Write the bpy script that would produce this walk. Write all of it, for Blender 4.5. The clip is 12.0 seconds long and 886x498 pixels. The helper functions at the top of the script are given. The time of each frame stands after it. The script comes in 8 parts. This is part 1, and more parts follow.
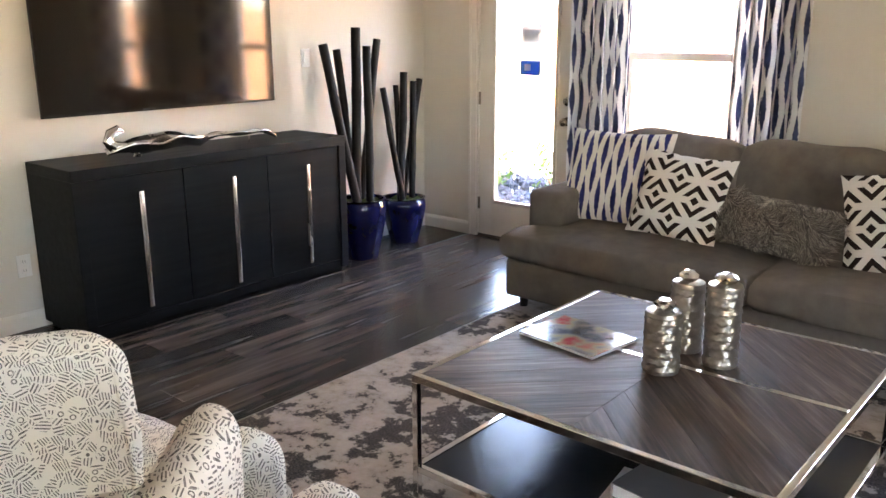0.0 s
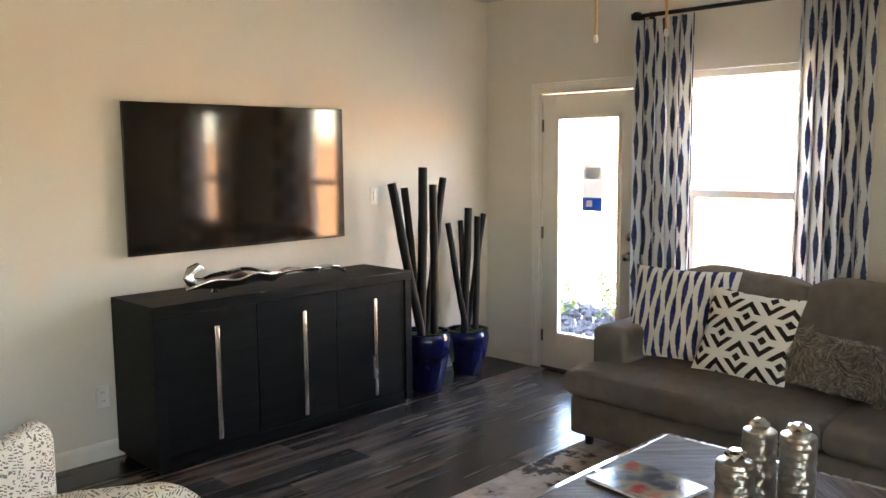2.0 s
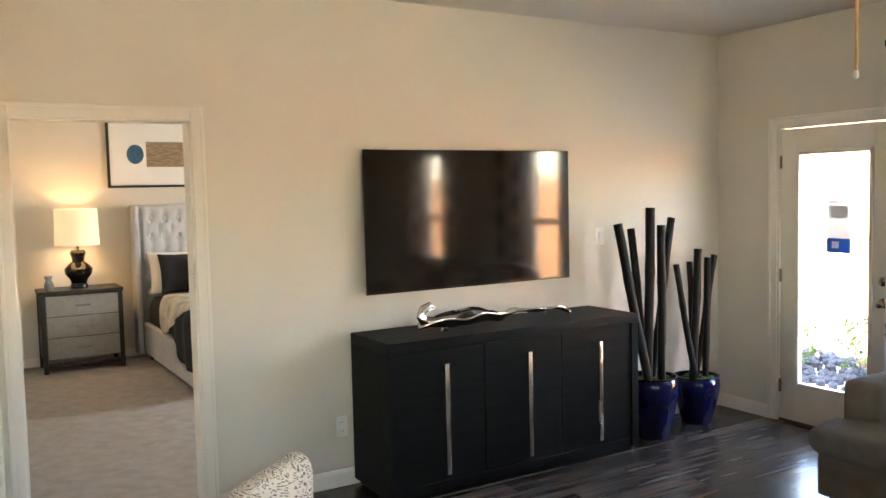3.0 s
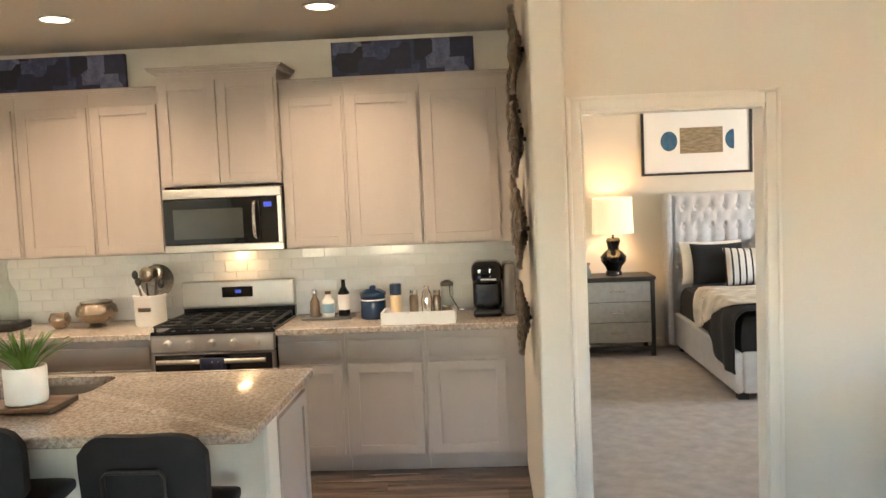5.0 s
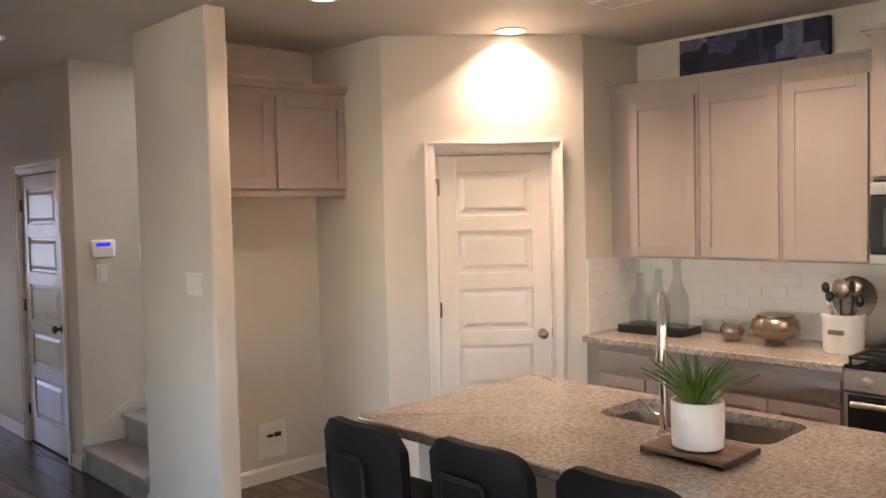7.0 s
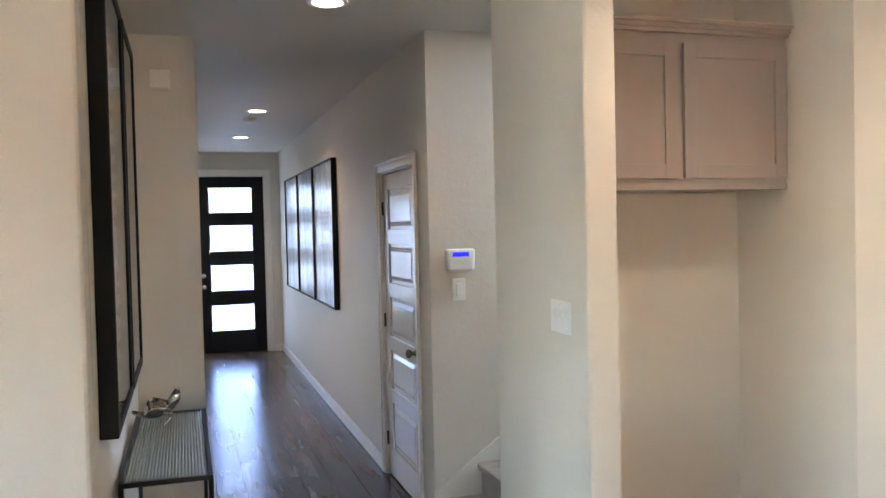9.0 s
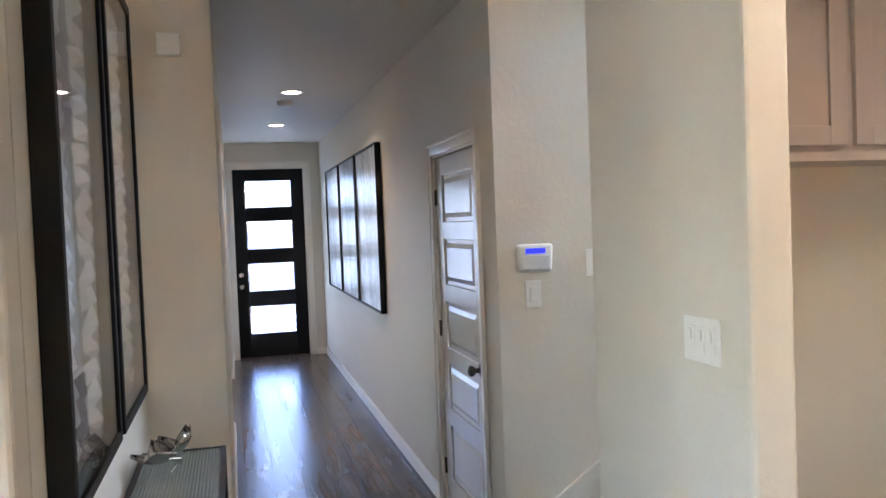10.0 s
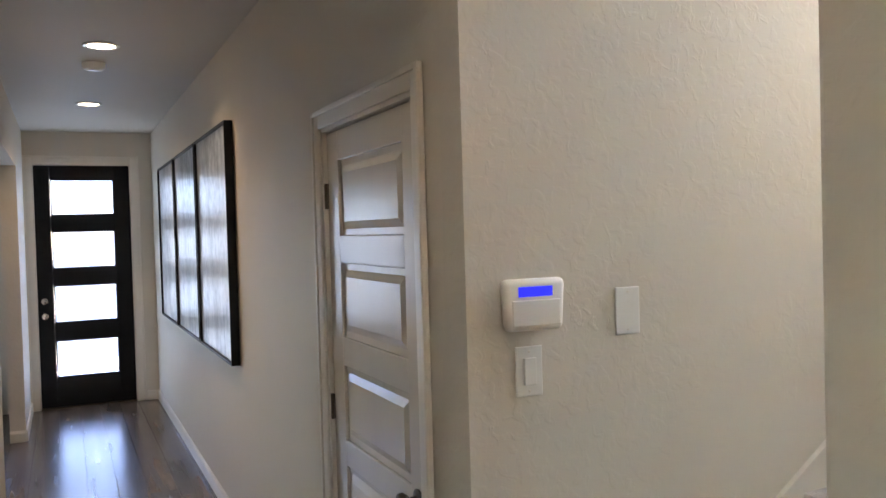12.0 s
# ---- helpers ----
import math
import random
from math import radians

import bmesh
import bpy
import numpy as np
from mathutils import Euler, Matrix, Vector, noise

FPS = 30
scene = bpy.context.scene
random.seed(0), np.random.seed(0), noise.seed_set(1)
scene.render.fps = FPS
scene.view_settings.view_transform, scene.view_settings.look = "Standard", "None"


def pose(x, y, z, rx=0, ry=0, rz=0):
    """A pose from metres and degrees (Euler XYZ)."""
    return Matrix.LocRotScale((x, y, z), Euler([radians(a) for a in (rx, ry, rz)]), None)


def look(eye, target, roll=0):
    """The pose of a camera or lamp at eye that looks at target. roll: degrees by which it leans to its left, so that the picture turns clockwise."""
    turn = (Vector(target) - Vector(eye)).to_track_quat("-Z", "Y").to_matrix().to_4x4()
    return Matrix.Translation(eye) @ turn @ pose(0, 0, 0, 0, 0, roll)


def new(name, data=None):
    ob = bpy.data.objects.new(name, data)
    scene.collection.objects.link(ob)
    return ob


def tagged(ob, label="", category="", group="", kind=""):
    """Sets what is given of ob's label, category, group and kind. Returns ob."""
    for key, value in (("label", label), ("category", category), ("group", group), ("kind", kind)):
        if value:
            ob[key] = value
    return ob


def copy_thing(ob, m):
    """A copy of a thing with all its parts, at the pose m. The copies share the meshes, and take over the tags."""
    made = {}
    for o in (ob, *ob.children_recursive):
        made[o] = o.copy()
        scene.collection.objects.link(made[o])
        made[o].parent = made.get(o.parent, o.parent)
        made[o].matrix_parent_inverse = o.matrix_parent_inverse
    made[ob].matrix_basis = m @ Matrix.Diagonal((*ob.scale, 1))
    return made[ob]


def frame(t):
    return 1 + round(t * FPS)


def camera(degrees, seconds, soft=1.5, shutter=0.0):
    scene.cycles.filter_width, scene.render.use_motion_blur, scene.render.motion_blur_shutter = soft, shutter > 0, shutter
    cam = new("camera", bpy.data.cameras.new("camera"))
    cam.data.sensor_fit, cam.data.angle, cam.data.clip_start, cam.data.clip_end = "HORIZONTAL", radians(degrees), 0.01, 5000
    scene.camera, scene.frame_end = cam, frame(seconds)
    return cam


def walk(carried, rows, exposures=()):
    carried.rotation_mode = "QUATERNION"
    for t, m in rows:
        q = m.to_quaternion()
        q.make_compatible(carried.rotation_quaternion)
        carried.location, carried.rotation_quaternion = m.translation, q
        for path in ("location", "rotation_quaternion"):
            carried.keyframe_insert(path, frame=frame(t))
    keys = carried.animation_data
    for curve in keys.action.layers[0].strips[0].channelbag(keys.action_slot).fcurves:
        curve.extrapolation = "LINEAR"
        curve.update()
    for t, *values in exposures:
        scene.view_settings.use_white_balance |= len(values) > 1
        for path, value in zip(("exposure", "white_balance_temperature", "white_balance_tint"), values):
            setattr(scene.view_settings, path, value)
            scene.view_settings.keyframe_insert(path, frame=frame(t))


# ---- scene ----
cam = camera(56.2, 12.0)
PATH = [
    (0, (0.297, 0.36, 1.518), (-0.956, 1.83, 1.001), -0.1),
    (0.5, (0.299, 0.363, 1.521), (-0.952, 1.819, 0.962), -0.5),
    (1, (0.316, 0.342, 1.549), (-0.967, 1.793, 1.05), -0.4),
    (1.5, (0.325, 0.317, 1.6), (-1.01, 1.761, 1.233), -0.4),
    (2, (0.323, 0.296, 1.612), (-1.076, 1.714, 1.381), -0.5),
    (2.5, (0.32, 0.271, 1.613), (-1.19, 1.573, 1.464), -0.8),
    (3, (0.284, 0.234, 1.648), (-1.432, 1.253, 1.511), -1.3),
    (3.2, (0.258, 0.212, 1.674), (-1.531, 1.095, 1.528), -1.8),
    (4.8, (-0.101, 0.043, 1.706), (-2.094, 0.083, 1.55), -2.2),
    (5, (-0.165, 0.039, 1.71), (-2.157, -0.067, 1.569), -2.4),
    (5.5, (-0.416, 0.009, 1.684), (-2.348, -0.501, 1.601), -1.6),
    (6, (-0.588, -0.069, 1.658), (-2.403, -0.904, 1.567), -1.0),
    (6.5, (-0.793, -0.253, 1.661), (-2.427, -1.402, 1.564), -1.1),
    (7, (-0.986, -0.484, 1.692), (-2.361, -1.933, 1.6), -1.3),
    (7.5, (-1.176, -0.736, 1.682), (-2.313, -2.381, 1.631), -0.8),
    (7.7, (-1.255, -0.846, 1.669), (-2.318, -2.539, 1.622), -0.7),
    (9.3, (-1.759, -2.032, 1.675), (-2.296, -3.957, 1.621), -1.6),
    (9.5, (-1.762, -2.192, 1.673), (-2.281, -4.122, 1.62), -1.8),
    (10, (-1.86, -2.619, 1.667), (-2.352, -4.556, 1.599), -2.2),
    (10.5, (-1.966, -3.083, 1.68), (-2.431, -5.026, 1.598), -1.8),
    (11, (-2.018, -3.542, 1.68), (-2.588, -5.457, 1.586), -0.7),
    (11.5, (-2.054, -3.934, 1.664), (-2.736, -5.812, 1.594), -1.4),
    (12, (-2.148, -4.392, 1.671), (-2.979, -6.21, 1.624), -1.6),
]
EXPOSURES = [(0, 5.7, 7500, 21), (2.5, 5.25, 7600, 14), (5.0, 5.6, 7300, 14), (5.5, 5.3, 6900, 19), (6.5, 5.15, 6800, 26), (7.5, 5.3, 6700, 22),
             (9.5, 5.7, 6000, 14), (11, 5.75, 6200, 16), (12, 5.4, 6700, 15)]
walk(cam, [(t, look(eye, target, roll)) for t, eye, target, roll in PATH], EXPOSURES)


# ---- world, sun, large lights ----
world = bpy.data.worlds.new("sky")
scene.world = world
world.use_nodes = True
wn = world.node_tree.nodes
sky = wn.new("ShaderNodeTexSky")
sky.sky_type, sky.sun_disc = "NISHITA", False
SUN_EL, SUN_AZ = radians(38), radians(222)
sky.sun_elevation, sky.sun_rotation = SUN_EL, SUN_AZ
wn["Background"].inputs[1].default_value = 0.15
world.node_tree.links.new(sky.outputs[0], wn["Background"].inputs[0])
sun = new("sun", bpy.data.lights.new("sun", "SUN"))
sun.data.energy, sun.data.angle, sun.data.color = 5.0, radians(0.53), (1.0, 0.88, 0.70)
sun_from = Vector((math.sin(SUN_AZ) * math.cos(SUN_EL), math.cos(SUN_AZ) * math.cos(SUN_EL), math.sin(SUN_EL)))
sun.matrix_world = look(sun_from * 30, (0, 0, 0))


def window_light(name, at, towards, w, h, watts, colour=(0.86, 0.93, 1.0)):
    """Sky light in a real opening."""
    d = bpy.data.lights.new(name, "AREA")
    d.shape, d.size, d.size_y, d.energy, d.color = "RECTANGLE", w, h, watts, colour
    ob = new(name, d)
    ob.matrix_world = look(at, towards)
    return ob


# ---- materials ----
def nodes_of(name):
    m = bpy.data.materials.new(name)
    m.use_nodes = True
    nt = m.node_tree
    return m, nt, nt.nodes["Principled BSDF"]


def put(nt, kind, **sockets):
    n = nt.nodes.new("ShaderNode" + kind)
    for k, v in sockets.items():
        key = k.replace("_", " ")
        if key in n.inputs:
            n.inputs[key].default_value = v
    return n


def ramp_of(nt, source, stops):
    r = nt.nodes.new("ShaderNodeValToRGB")
    e = r.color_ramp.elements
    while len(e) < len(stops):
        e.new(0.5)
    for el, (p, c) in zip(e, stops):
        el.position, el.color = p, (*c, 1)
    nt.links.new(source, r.inputs[0])
    return r


def coords(nt, scale=(1, 1, 1), rot=(0, 0, 0), kind="Object"):
    tc = nt.nodes.new("ShaderNodeTexCoord")
    mp = nt.nodes.new("ShaderNodeMapping")
    mp.inputs["Scale"].default_value = scale
    mp.inputs["Rotation"].default_value = rot
    nt.links.new(tc.outputs[kind], mp.inputs[0])
    return mp.outputs[0]


def noise_of(nt, vec, scale, detail=4.0, rough=0.55):
    n = put(nt, "TexNoise", Scale=scale, Detail=detail, Roughness=rough)
    nt.links.new(vec, n.inputs["Vector"])
    return n


def bump_to(nt, bsdf, height, strength, dist=0.01):
    b = put(nt, "Bump", Strength=strength, Distance=dist)
    nt.links.new(height, b.inputs["Height"])
    nt.links.new(b.outputs[0], bsdf.inputs["Normal"])


def mat(name, colour, rough=0.5, metal=0.0, var=0.10, scale=3.0, bump=0.05, grain=120.0, stretch=(1, 1, 1), dist=0.004, spec=0.5, rvar=0.08, kind="Object"):
    """A painted, cast or woven surface: stains at one scale, grain at another, uneven gloss."""
    m, nt, b = nodes_of(name)
    v = coords(nt, stretch, kind=kind)
    big = noise_of(nt, v, scale, 5)
    lo = tuple(max(0, c * (1 - var)) for c in colour)
    hi = tuple(min(1, c * (1 + var)) for c in colour)
    r = ramp_of(nt, big.outputs["Fac"], [(0.3, lo), (0.7, hi)])
    nt.links.new(r.outputs[0], b.inputs["Base Color"])
    fine = noise_of(nt, v, grain, 3)
    rr = put(nt, "MapRange")
    rr.inputs[3].default_value, rr.inputs[4].default_value = max(0.02, rough - rvar), min(1, rough + rvar)
    nt.links.new(big.outputs["Fac"], rr.inputs[0])
    nt.links.new(rr.outputs[0], b.inputs["Roughness"])
    b.inputs["Metallic"].default_value = metal
    b.inputs["Specular IOR Level"].default_value = spec
    if bump:
        bump_to(nt, b, fine.outputs["Fac"], bump, dist)
    return m


def glow(name, colour, strength):
    m, nt, b = nodes_of(name)
    b.inputs["Base Color"].default_value = (*colour, 1)
    b.inputs["Emission Color"].default_value = (*colour, 1)
    b.inputs["Emission Strength"].default_value = strength
    return m


def clear_glass(name, tint=(1, 1, 1), rough=0.0, alpha=0.12):
    """A thin pane: mostly clear, with a glossy skin."""
    m, nt, b = nodes_of(name)
    out = nt.nodes["Material Output"]
    tr = nt.nodes.new("ShaderNodeBsdfTransparent")
    tr.inputs[0].default_value = (*tint, 1)
    gl = put(nt, "BsdfGlossy", Roughness=rough)
    lw = put(nt, "LayerWeight", Blend=0.5)
    pw = put(nt, "Math")
    pw.operation = "POWER"
    pw.inputs[1].default_value = 5.0
    nt.links.new(lw.outputs["Facing"], pw.inputs[0])
    fr = put(nt, "Math")
    fr.operation = "MULTIPLY_ADD"
    fr.inputs[1].default_value, fr.inputs[2].default_value = 0.9, 0.04
    nt.links.new(pw.outputs[0], fr.inputs[0])
    mx = nt.nodes.new("ShaderNodeMixShader")
    nt.links.new(fr.outputs[0], mx.inputs[0])
    nt.links.new(tr.outputs[0], mx.inputs[1])
    nt.links.new(gl.outputs[0], mx.inputs[2])
    nt.links.new(mx.outputs[0], out.inputs[0])
    return m


def bottle_glass(name, tint, rough):
    """Clear blown glass with brighter rims."""
    m, nt, b = nodes_of(name)
    tr = nt.nodes.new("ShaderNodeBsdfTransparent")
    tr.inputs[0].default_value = (*tint, 1)
    gl = put(nt, "BsdfGlossy", Roughness=rough)
    lw = put(nt, "LayerWeight", Blend=0.25)
    mx = nt.nodes.new("ShaderNodeMixShader")
    sc = put(nt, "Math")
    sc.operation = "MULTIPLY_ADD"
    sc.inputs[1].default_value, sc.inputs[2].default_value = 0.5, 0.05
    nt.links.new(lw.outputs["Facing"], sc.inputs[0])
    nt.links.new(sc.outputs[0], mx.inputs[0])
    nt.links.new(tr.outputs[0], mx.inputs[1])
    nt.links.new(gl.outputs[0], mx.inputs[2])
    nt.links.new(mx.outputs[0], nt.nodes["Material Output"].inputs[0])
    return m


def wall_paint(name, colour, tex=0.25, size=34.0, lo=0.40, hi=0.66):
    """Rolled paint over a hand-trowelled, knocked-down plaster."""
    m, nt, b = nodes_of(name)
    v = coords(nt)
    big = noise_of(nt, v, 0.9, 4)
    r = ramp_of(nt, big.outputs["Fac"], [(0.3, tuple(c * 0.96 for c in colour)), (0.7, colour)])
    nt.links.new(r.outputs[0], b.inputs["Base Color"])
    b.inputs["Roughness"].default_value = 0.62
    b.inputs["Specular IOR Level"].default_value = 0.3
    blot = noise_of(nt, v, size, 3, 0.5)
    blot.inputs["Distortion"].default_value = 0.6
    step = ramp_of(nt, blot.outputs["Fac"], [(lo, (0, 0, 0)), (hi, (1, 1, 1))])
    fine = noise_of(nt, v, 160, 2)
    add = put(nt, "Math")
    add.operation = "MULTIPLY_ADD"
    add.inputs[1].default_value = 0.25
    nt.links.new(fine.outputs["Fac"], add.inputs[0])
    nt.links.new(step.outputs[0], add.inputs[2])
    bump_to(nt, b, add.outputs[0], tex, 0.0012)
    return m


WALL = wall_paint("wall_paint", (0.70, 0.655, 0.575))
WALL_HALL = wall_paint("hall_wall_paint", (0.70, 0.655, 0.575), 0.42, 30.0, 0.48, 0.62)
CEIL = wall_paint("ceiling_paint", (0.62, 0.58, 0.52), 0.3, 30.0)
TRIM = mat("white_trim_paint", (0.78, 0.74, 0.67), 0.32, var=0.03, bump=0.02)
DOORW = mat("white_door_paint", (0.80, 0.75, 0.67), 0.20, var=0.03, bump=0.03, grain=90, stretch=(1, 1, 0.15))
CABINET = mat("greige_cabinet_paint", (0.40, 0.345, 0.31), 0.38, var=0.05, bump=0.03, grain=70, stretch=(1, 1, 0.2))
STEEL = mat("brushed_steel", (0.52, 0.49, 0.455), 0.32, 1.0, var=0.06, bump=0.06, grain=200, stretch=(1, 0.05, 1))
CHROME = mat("polished_chrome", (0.82, 0.80, 0.77), 0.08, 1.0, var=0.04, bump=0.01, rvar=0.04)
NICKEL = mat("satin_nickel", (0.55, 0.50, 0.44), 0.25, 1.0, var=0.05, bump=0.02)
BRONZE = mat("dark_bronze_metal", (0.10, 0.085, 0.07), 0.35, 0.8, var=0.1, bump=0.02)
BLACK_PLASTIC = mat("black_plastic", (0.012, 0.012, 0.013), 0.25, var=0.1, bump=0.02)
BLACK_GLASS = mat("black_glass", (0.006, 0.006, 0.007), 0.05, var=0.05, bump=0, rvar=0.02)
BLACK_IRON = mat("black_cast_iron", (0.012, 0.011, 0.010), 0.55, 0.2, bump=0.15, grain=180)
BLACK_PAINT = mat("black_door_paint", (0.007, 0.0075, 0.009), 0.42, spec=0.2, bump=0.03, grain=60, stretch=(1, 1, 0.2))
WHITE_PLASTIC = mat("white_plastic", (0.80, 0.79, 0.76), 0.35, var=0.02, bump=0.01)
GLASS = clear_glass("window_glass")


def wood(name, dark, light, axis=2, rough=0.4, scale=1.0, bump=0.15):
    """Streaked grain that runs along one axis."""
    m, nt, b = nodes_of(name)
    st = [14.0, 14.0, 14.0]
    st[axis] = 0.9
    v = coords(nt, tuple(s * scale for s in st))
    n = noise_of(nt, v, 2.2, 8, 0.62)
    r = ramp_of(nt, n.outputs["Fac"], [(0.28, dark), (0.5, tuple((a + c) / 2 for a, c in zip(dark, light))), (0.74, light)])
    nt.links.new(r.outputs[0], b.inputs["Base Color"])
    rr = put(nt, "MapRange")
    rr.inputs[3].default_value, rr.inputs[4].default_value = rough + 0.1, rough - 0.06
    nt.links.new(n.outputs["Fac"], rr.inputs[0])
    nt.links.new(rr.outputs[0], b.inputs["Roughness"])
    bump_to(nt, b, n.outputs["Fac"], bump, 0.004)
    return m


ESPRESSO = wood("black_stained_wood", (0.002, 0.002, 0.0022), (0.007, 0.0068, 0.007), 1, 0.5)
ESPRESSO.node_tree.nodes["Principled BSDF"].inputs["Specular IOR Level"].default_value = 0.14
DARK_WOOD = wood("dark_frame_wood", (0.010, 0.008, 0.007), (0.03, 0.024, 0.02), 2, 0.4)


def plank_floor():
    """Grey-brown vinyl planks; each takes its own tone and its own stretch of grain."""
    m, nt, b = nodes_of("grey_brown_plank")
    info = nt.nodes.new("ShaderNodeObjectInfo")
    geo = nt.nodes.new("ShaderNodeNewGeometry")
    tc = nt.nodes.new("ShaderNodeTexCoord")
    tone = put(nt, "Math")
    tone.operation = "ADD"
    nt.links.new(info.outputs["Random"], tone.inputs[0])
    nt.links.new(geo.outputs["Random Per Island"], tone.inputs[1])
    frac = put(nt, "Math")
    frac.operation = "FRACT"
    nt.links.new(tone.outputs[0], frac.inputs[0])
    mul = put(nt, "Math")
    mul.operation = "MULTIPLY"
    mul.inputs[1].default_value = 37.0
    nt.links.new(frac.outputs[0], mul.inputs[0])
    mp = nt.nodes.new("ShaderNodeMapping")
    mp.inputs["Scale"].default_value = (10, 0.7, 1)
    nt.links.new(tc.outputs["Object"], mp.inputs[0])
    off = nt.nodes.new("ShaderNodeVectorMath")
    nt.links.new(mp.outputs[0], off.inputs[0])
    nt.links.new(mul.outputs[0], off.inputs[1])
    n = noise_of(nt, off.outputs[0], 1.5, 5, 0.5)
    r = ramp_of(nt, n.outputs["Fac"], [(0.26, (0.030, 0.022, 0.018)), (0.45, (0.062, 0.046, 0.038)), (0.58, (0.105, 0.080, 0.067)), (0.75, (0.18, 0.142, 0.122))])
    hsv = put(nt, "HueSaturation")
    rng = put(nt, "MapRange")
    rng.inputs[3].default_value, rng.inputs[4].default_value = 0.5, 1.35
    nt.links.new(frac.outputs[0], rng.inputs[0])
    nt.links.new(rng.outputs[0], hsv.inputs["Value"])
    nt.links.new(r.outputs[0], hsv.inputs["Color"])
    nt.links.new(hsv.outputs[0], b.inputs["Base Color"])
    rr = put(nt, "MapRange")
    rr.inputs[3].default_value, rr.inputs[4].default_value = 0.33, 0.17
    nt.links.new(n.outputs["Fac"], rr.inputs[0])
    nt.links.new(rr.outputs[0], b.inputs["Roughness"])
    bump_to(nt, b, n.outputs["Fac"], 0.12, 0.002)
    return m


PLANK = plank_floor()
CARPET = mat("pale_carpet", (0.52, 0.47, 0.43), 0.95, var=0.14, scale=9, bump=0.9, grain=260, dist=0.012, spec=0.1)


def granite():
    m, nt, b = nodes_of("speckled_granite")
    v = coords(nt)
    vo = put(nt, "TexVoronoi", Scale=170.0)
    nt.links.new(v, vo.inputs["Vector"])
    n1 = noise_of(nt, v, 52, 5, 0.75)
    n2 = noise_of(nt, v, 5, 4)
    base = ramp_of(nt, n1.outputs["Fac"], [(0.28, (0.15, 0.125, 0.11)), (0.40, (0.36, 0.305, 0.26)), (0.54, (0.54, 0.465, 0.395)), (0.70, (0.70, 0.63, 0.55))])
    sp = ramp_of(nt, vo.outputs["Color"], [(0.2, (0.55, 0.52, 0.5)), (0.55, (1, 1, 1))])
    mx = put(nt, "MixRGB", Fac=0.42)
    mx.blend_type = "MULTIPLY"
    nt.links.new(base.outputs[0], mx.inputs[1])
    nt.links.new(sp.outputs[0], mx.inputs[2])
    sw = ramp_of(nt, n2.outputs["Fac"], [(0.35, (0.82, 0.80, 0.78)), (0.65, (1, 1, 1))])
    m2 = put(nt, "MixRGB", Fac=1.0)
    m2.blend_type = "MULTIPLY"
    nt.links.new(mx.outputs[0], m2.inputs[1])
    nt.links.new(sw.outputs[0], m2.inputs[2])
    nt.links.new(m2.outputs[0], b.inputs["Base Color"])
    b.inputs["Roughness"].default_value = 0.06
    return m


GRANITE = granite()


# ---- building helpers ----
INV = {}
FLAT = set()


def box(bm, x0, x1, y0, y1, z0, z1):
    vs = [bm.verts.new((x, y, z)) for z in (z0, z1) for y in (y0, y1) for x in (x0, x1)]
    for f in ((0, 2, 3, 1), (4, 5, 7, 6), (0, 1, 5, 4), (2, 6, 7, 3), (0, 4, 6, 2), (1, 3, 7, 5)):
        bm.faces.new([vs[i] for i in f])
    return vs


def rbox(bm, x0, x1, y0, y1, z0, z1, r=0.01, seg=2):
    vs = box(bm, x0, x1, y0, y1, z0, z1)
    own = set(vs)
    edges = [e for e in bm.edges if e.verts[0] in own and e.verts[1] in own]
    bmesh.ops.bevel(bm, geom=edges, offset=r, segments=seg, profile=0.5, affect="EDGES", clamp_overlap=True)


def lathe(bm, profile, cx=0.0, cy=0.0, cz=0.0, seg=32):
    rings = []
    for r, z in profile:
        rings.append([bm.verts.new((cx + r * math.cos(2 * math.pi * i / seg), cy + r * math.sin(2 * math.pi * i / seg), cz + z)) for i in range(seg)])
    for a, b in zip(rings, rings[1:]):
        for i in range(seg):
            bm.faces.new((a[i], a[(i + 1) % seg], b[(i + 1) % seg], b[i]))
    bm.faces.new(list(reversed(rings[0])))
    bm.faces.new(rings[-1])


def tube(bm, pts, r, seg=10):
    """A round bar along points; r is one radius or one for each point."""
    pts = [Vector(p) for p in pts]
    rs = r if isinstance(r, (list, tuple)) else [r] * len(pts)
    rings, side = [], None
    for i, p in enumerate(pts):
        d = (pts[min(i + 1, len(pts) - 1)] - pts[max(i - 1, 0)]).normalized()
        if side is None:
            side = d.orthogonal().normalized()
        side = (side - d * side.dot(d)).normalized()
        up = d.cross(side)
        rings.append([bm.verts.new(p + (side * math.cos(2 * math.pi * k / seg) + up * math.sin(2 * math.pi * k / seg)) * rs[i]) for k in range(seg)])
    for a, b in zip(rings, rings[1:]):
        for i in range(seg):
            bm.faces.new((a[i], a[(i + 1) % seg], b[(i + 1) % seg], b[i]))
    bm.faces.new(list(reversed(rings[0])))
    bm.faces.new(rings[-1])


def prism(bm, outline, axis, a, b):
    """An outline of two coordinates pushed along an axis from a to b."""
    def at(p, w):
        return {"x": (w, p[0], p[1]), "y": (p[0], w, p[1]), "z": (p[0], p[1], w)}[axis]
    lo = [bm.verts.new(at(p, a)) for p in outline]
    hi = [bm.verts.new(at(p, b)) for p in outline]
    n = len(outline)
    for i in range(n):
        bm.faces.new((lo[i], lo[(i + 1) % n], hi[(i + 1) % n], hi[i]))
    bm.faces.new(list(reversed(lo)))
    bm.faces.new(hi)


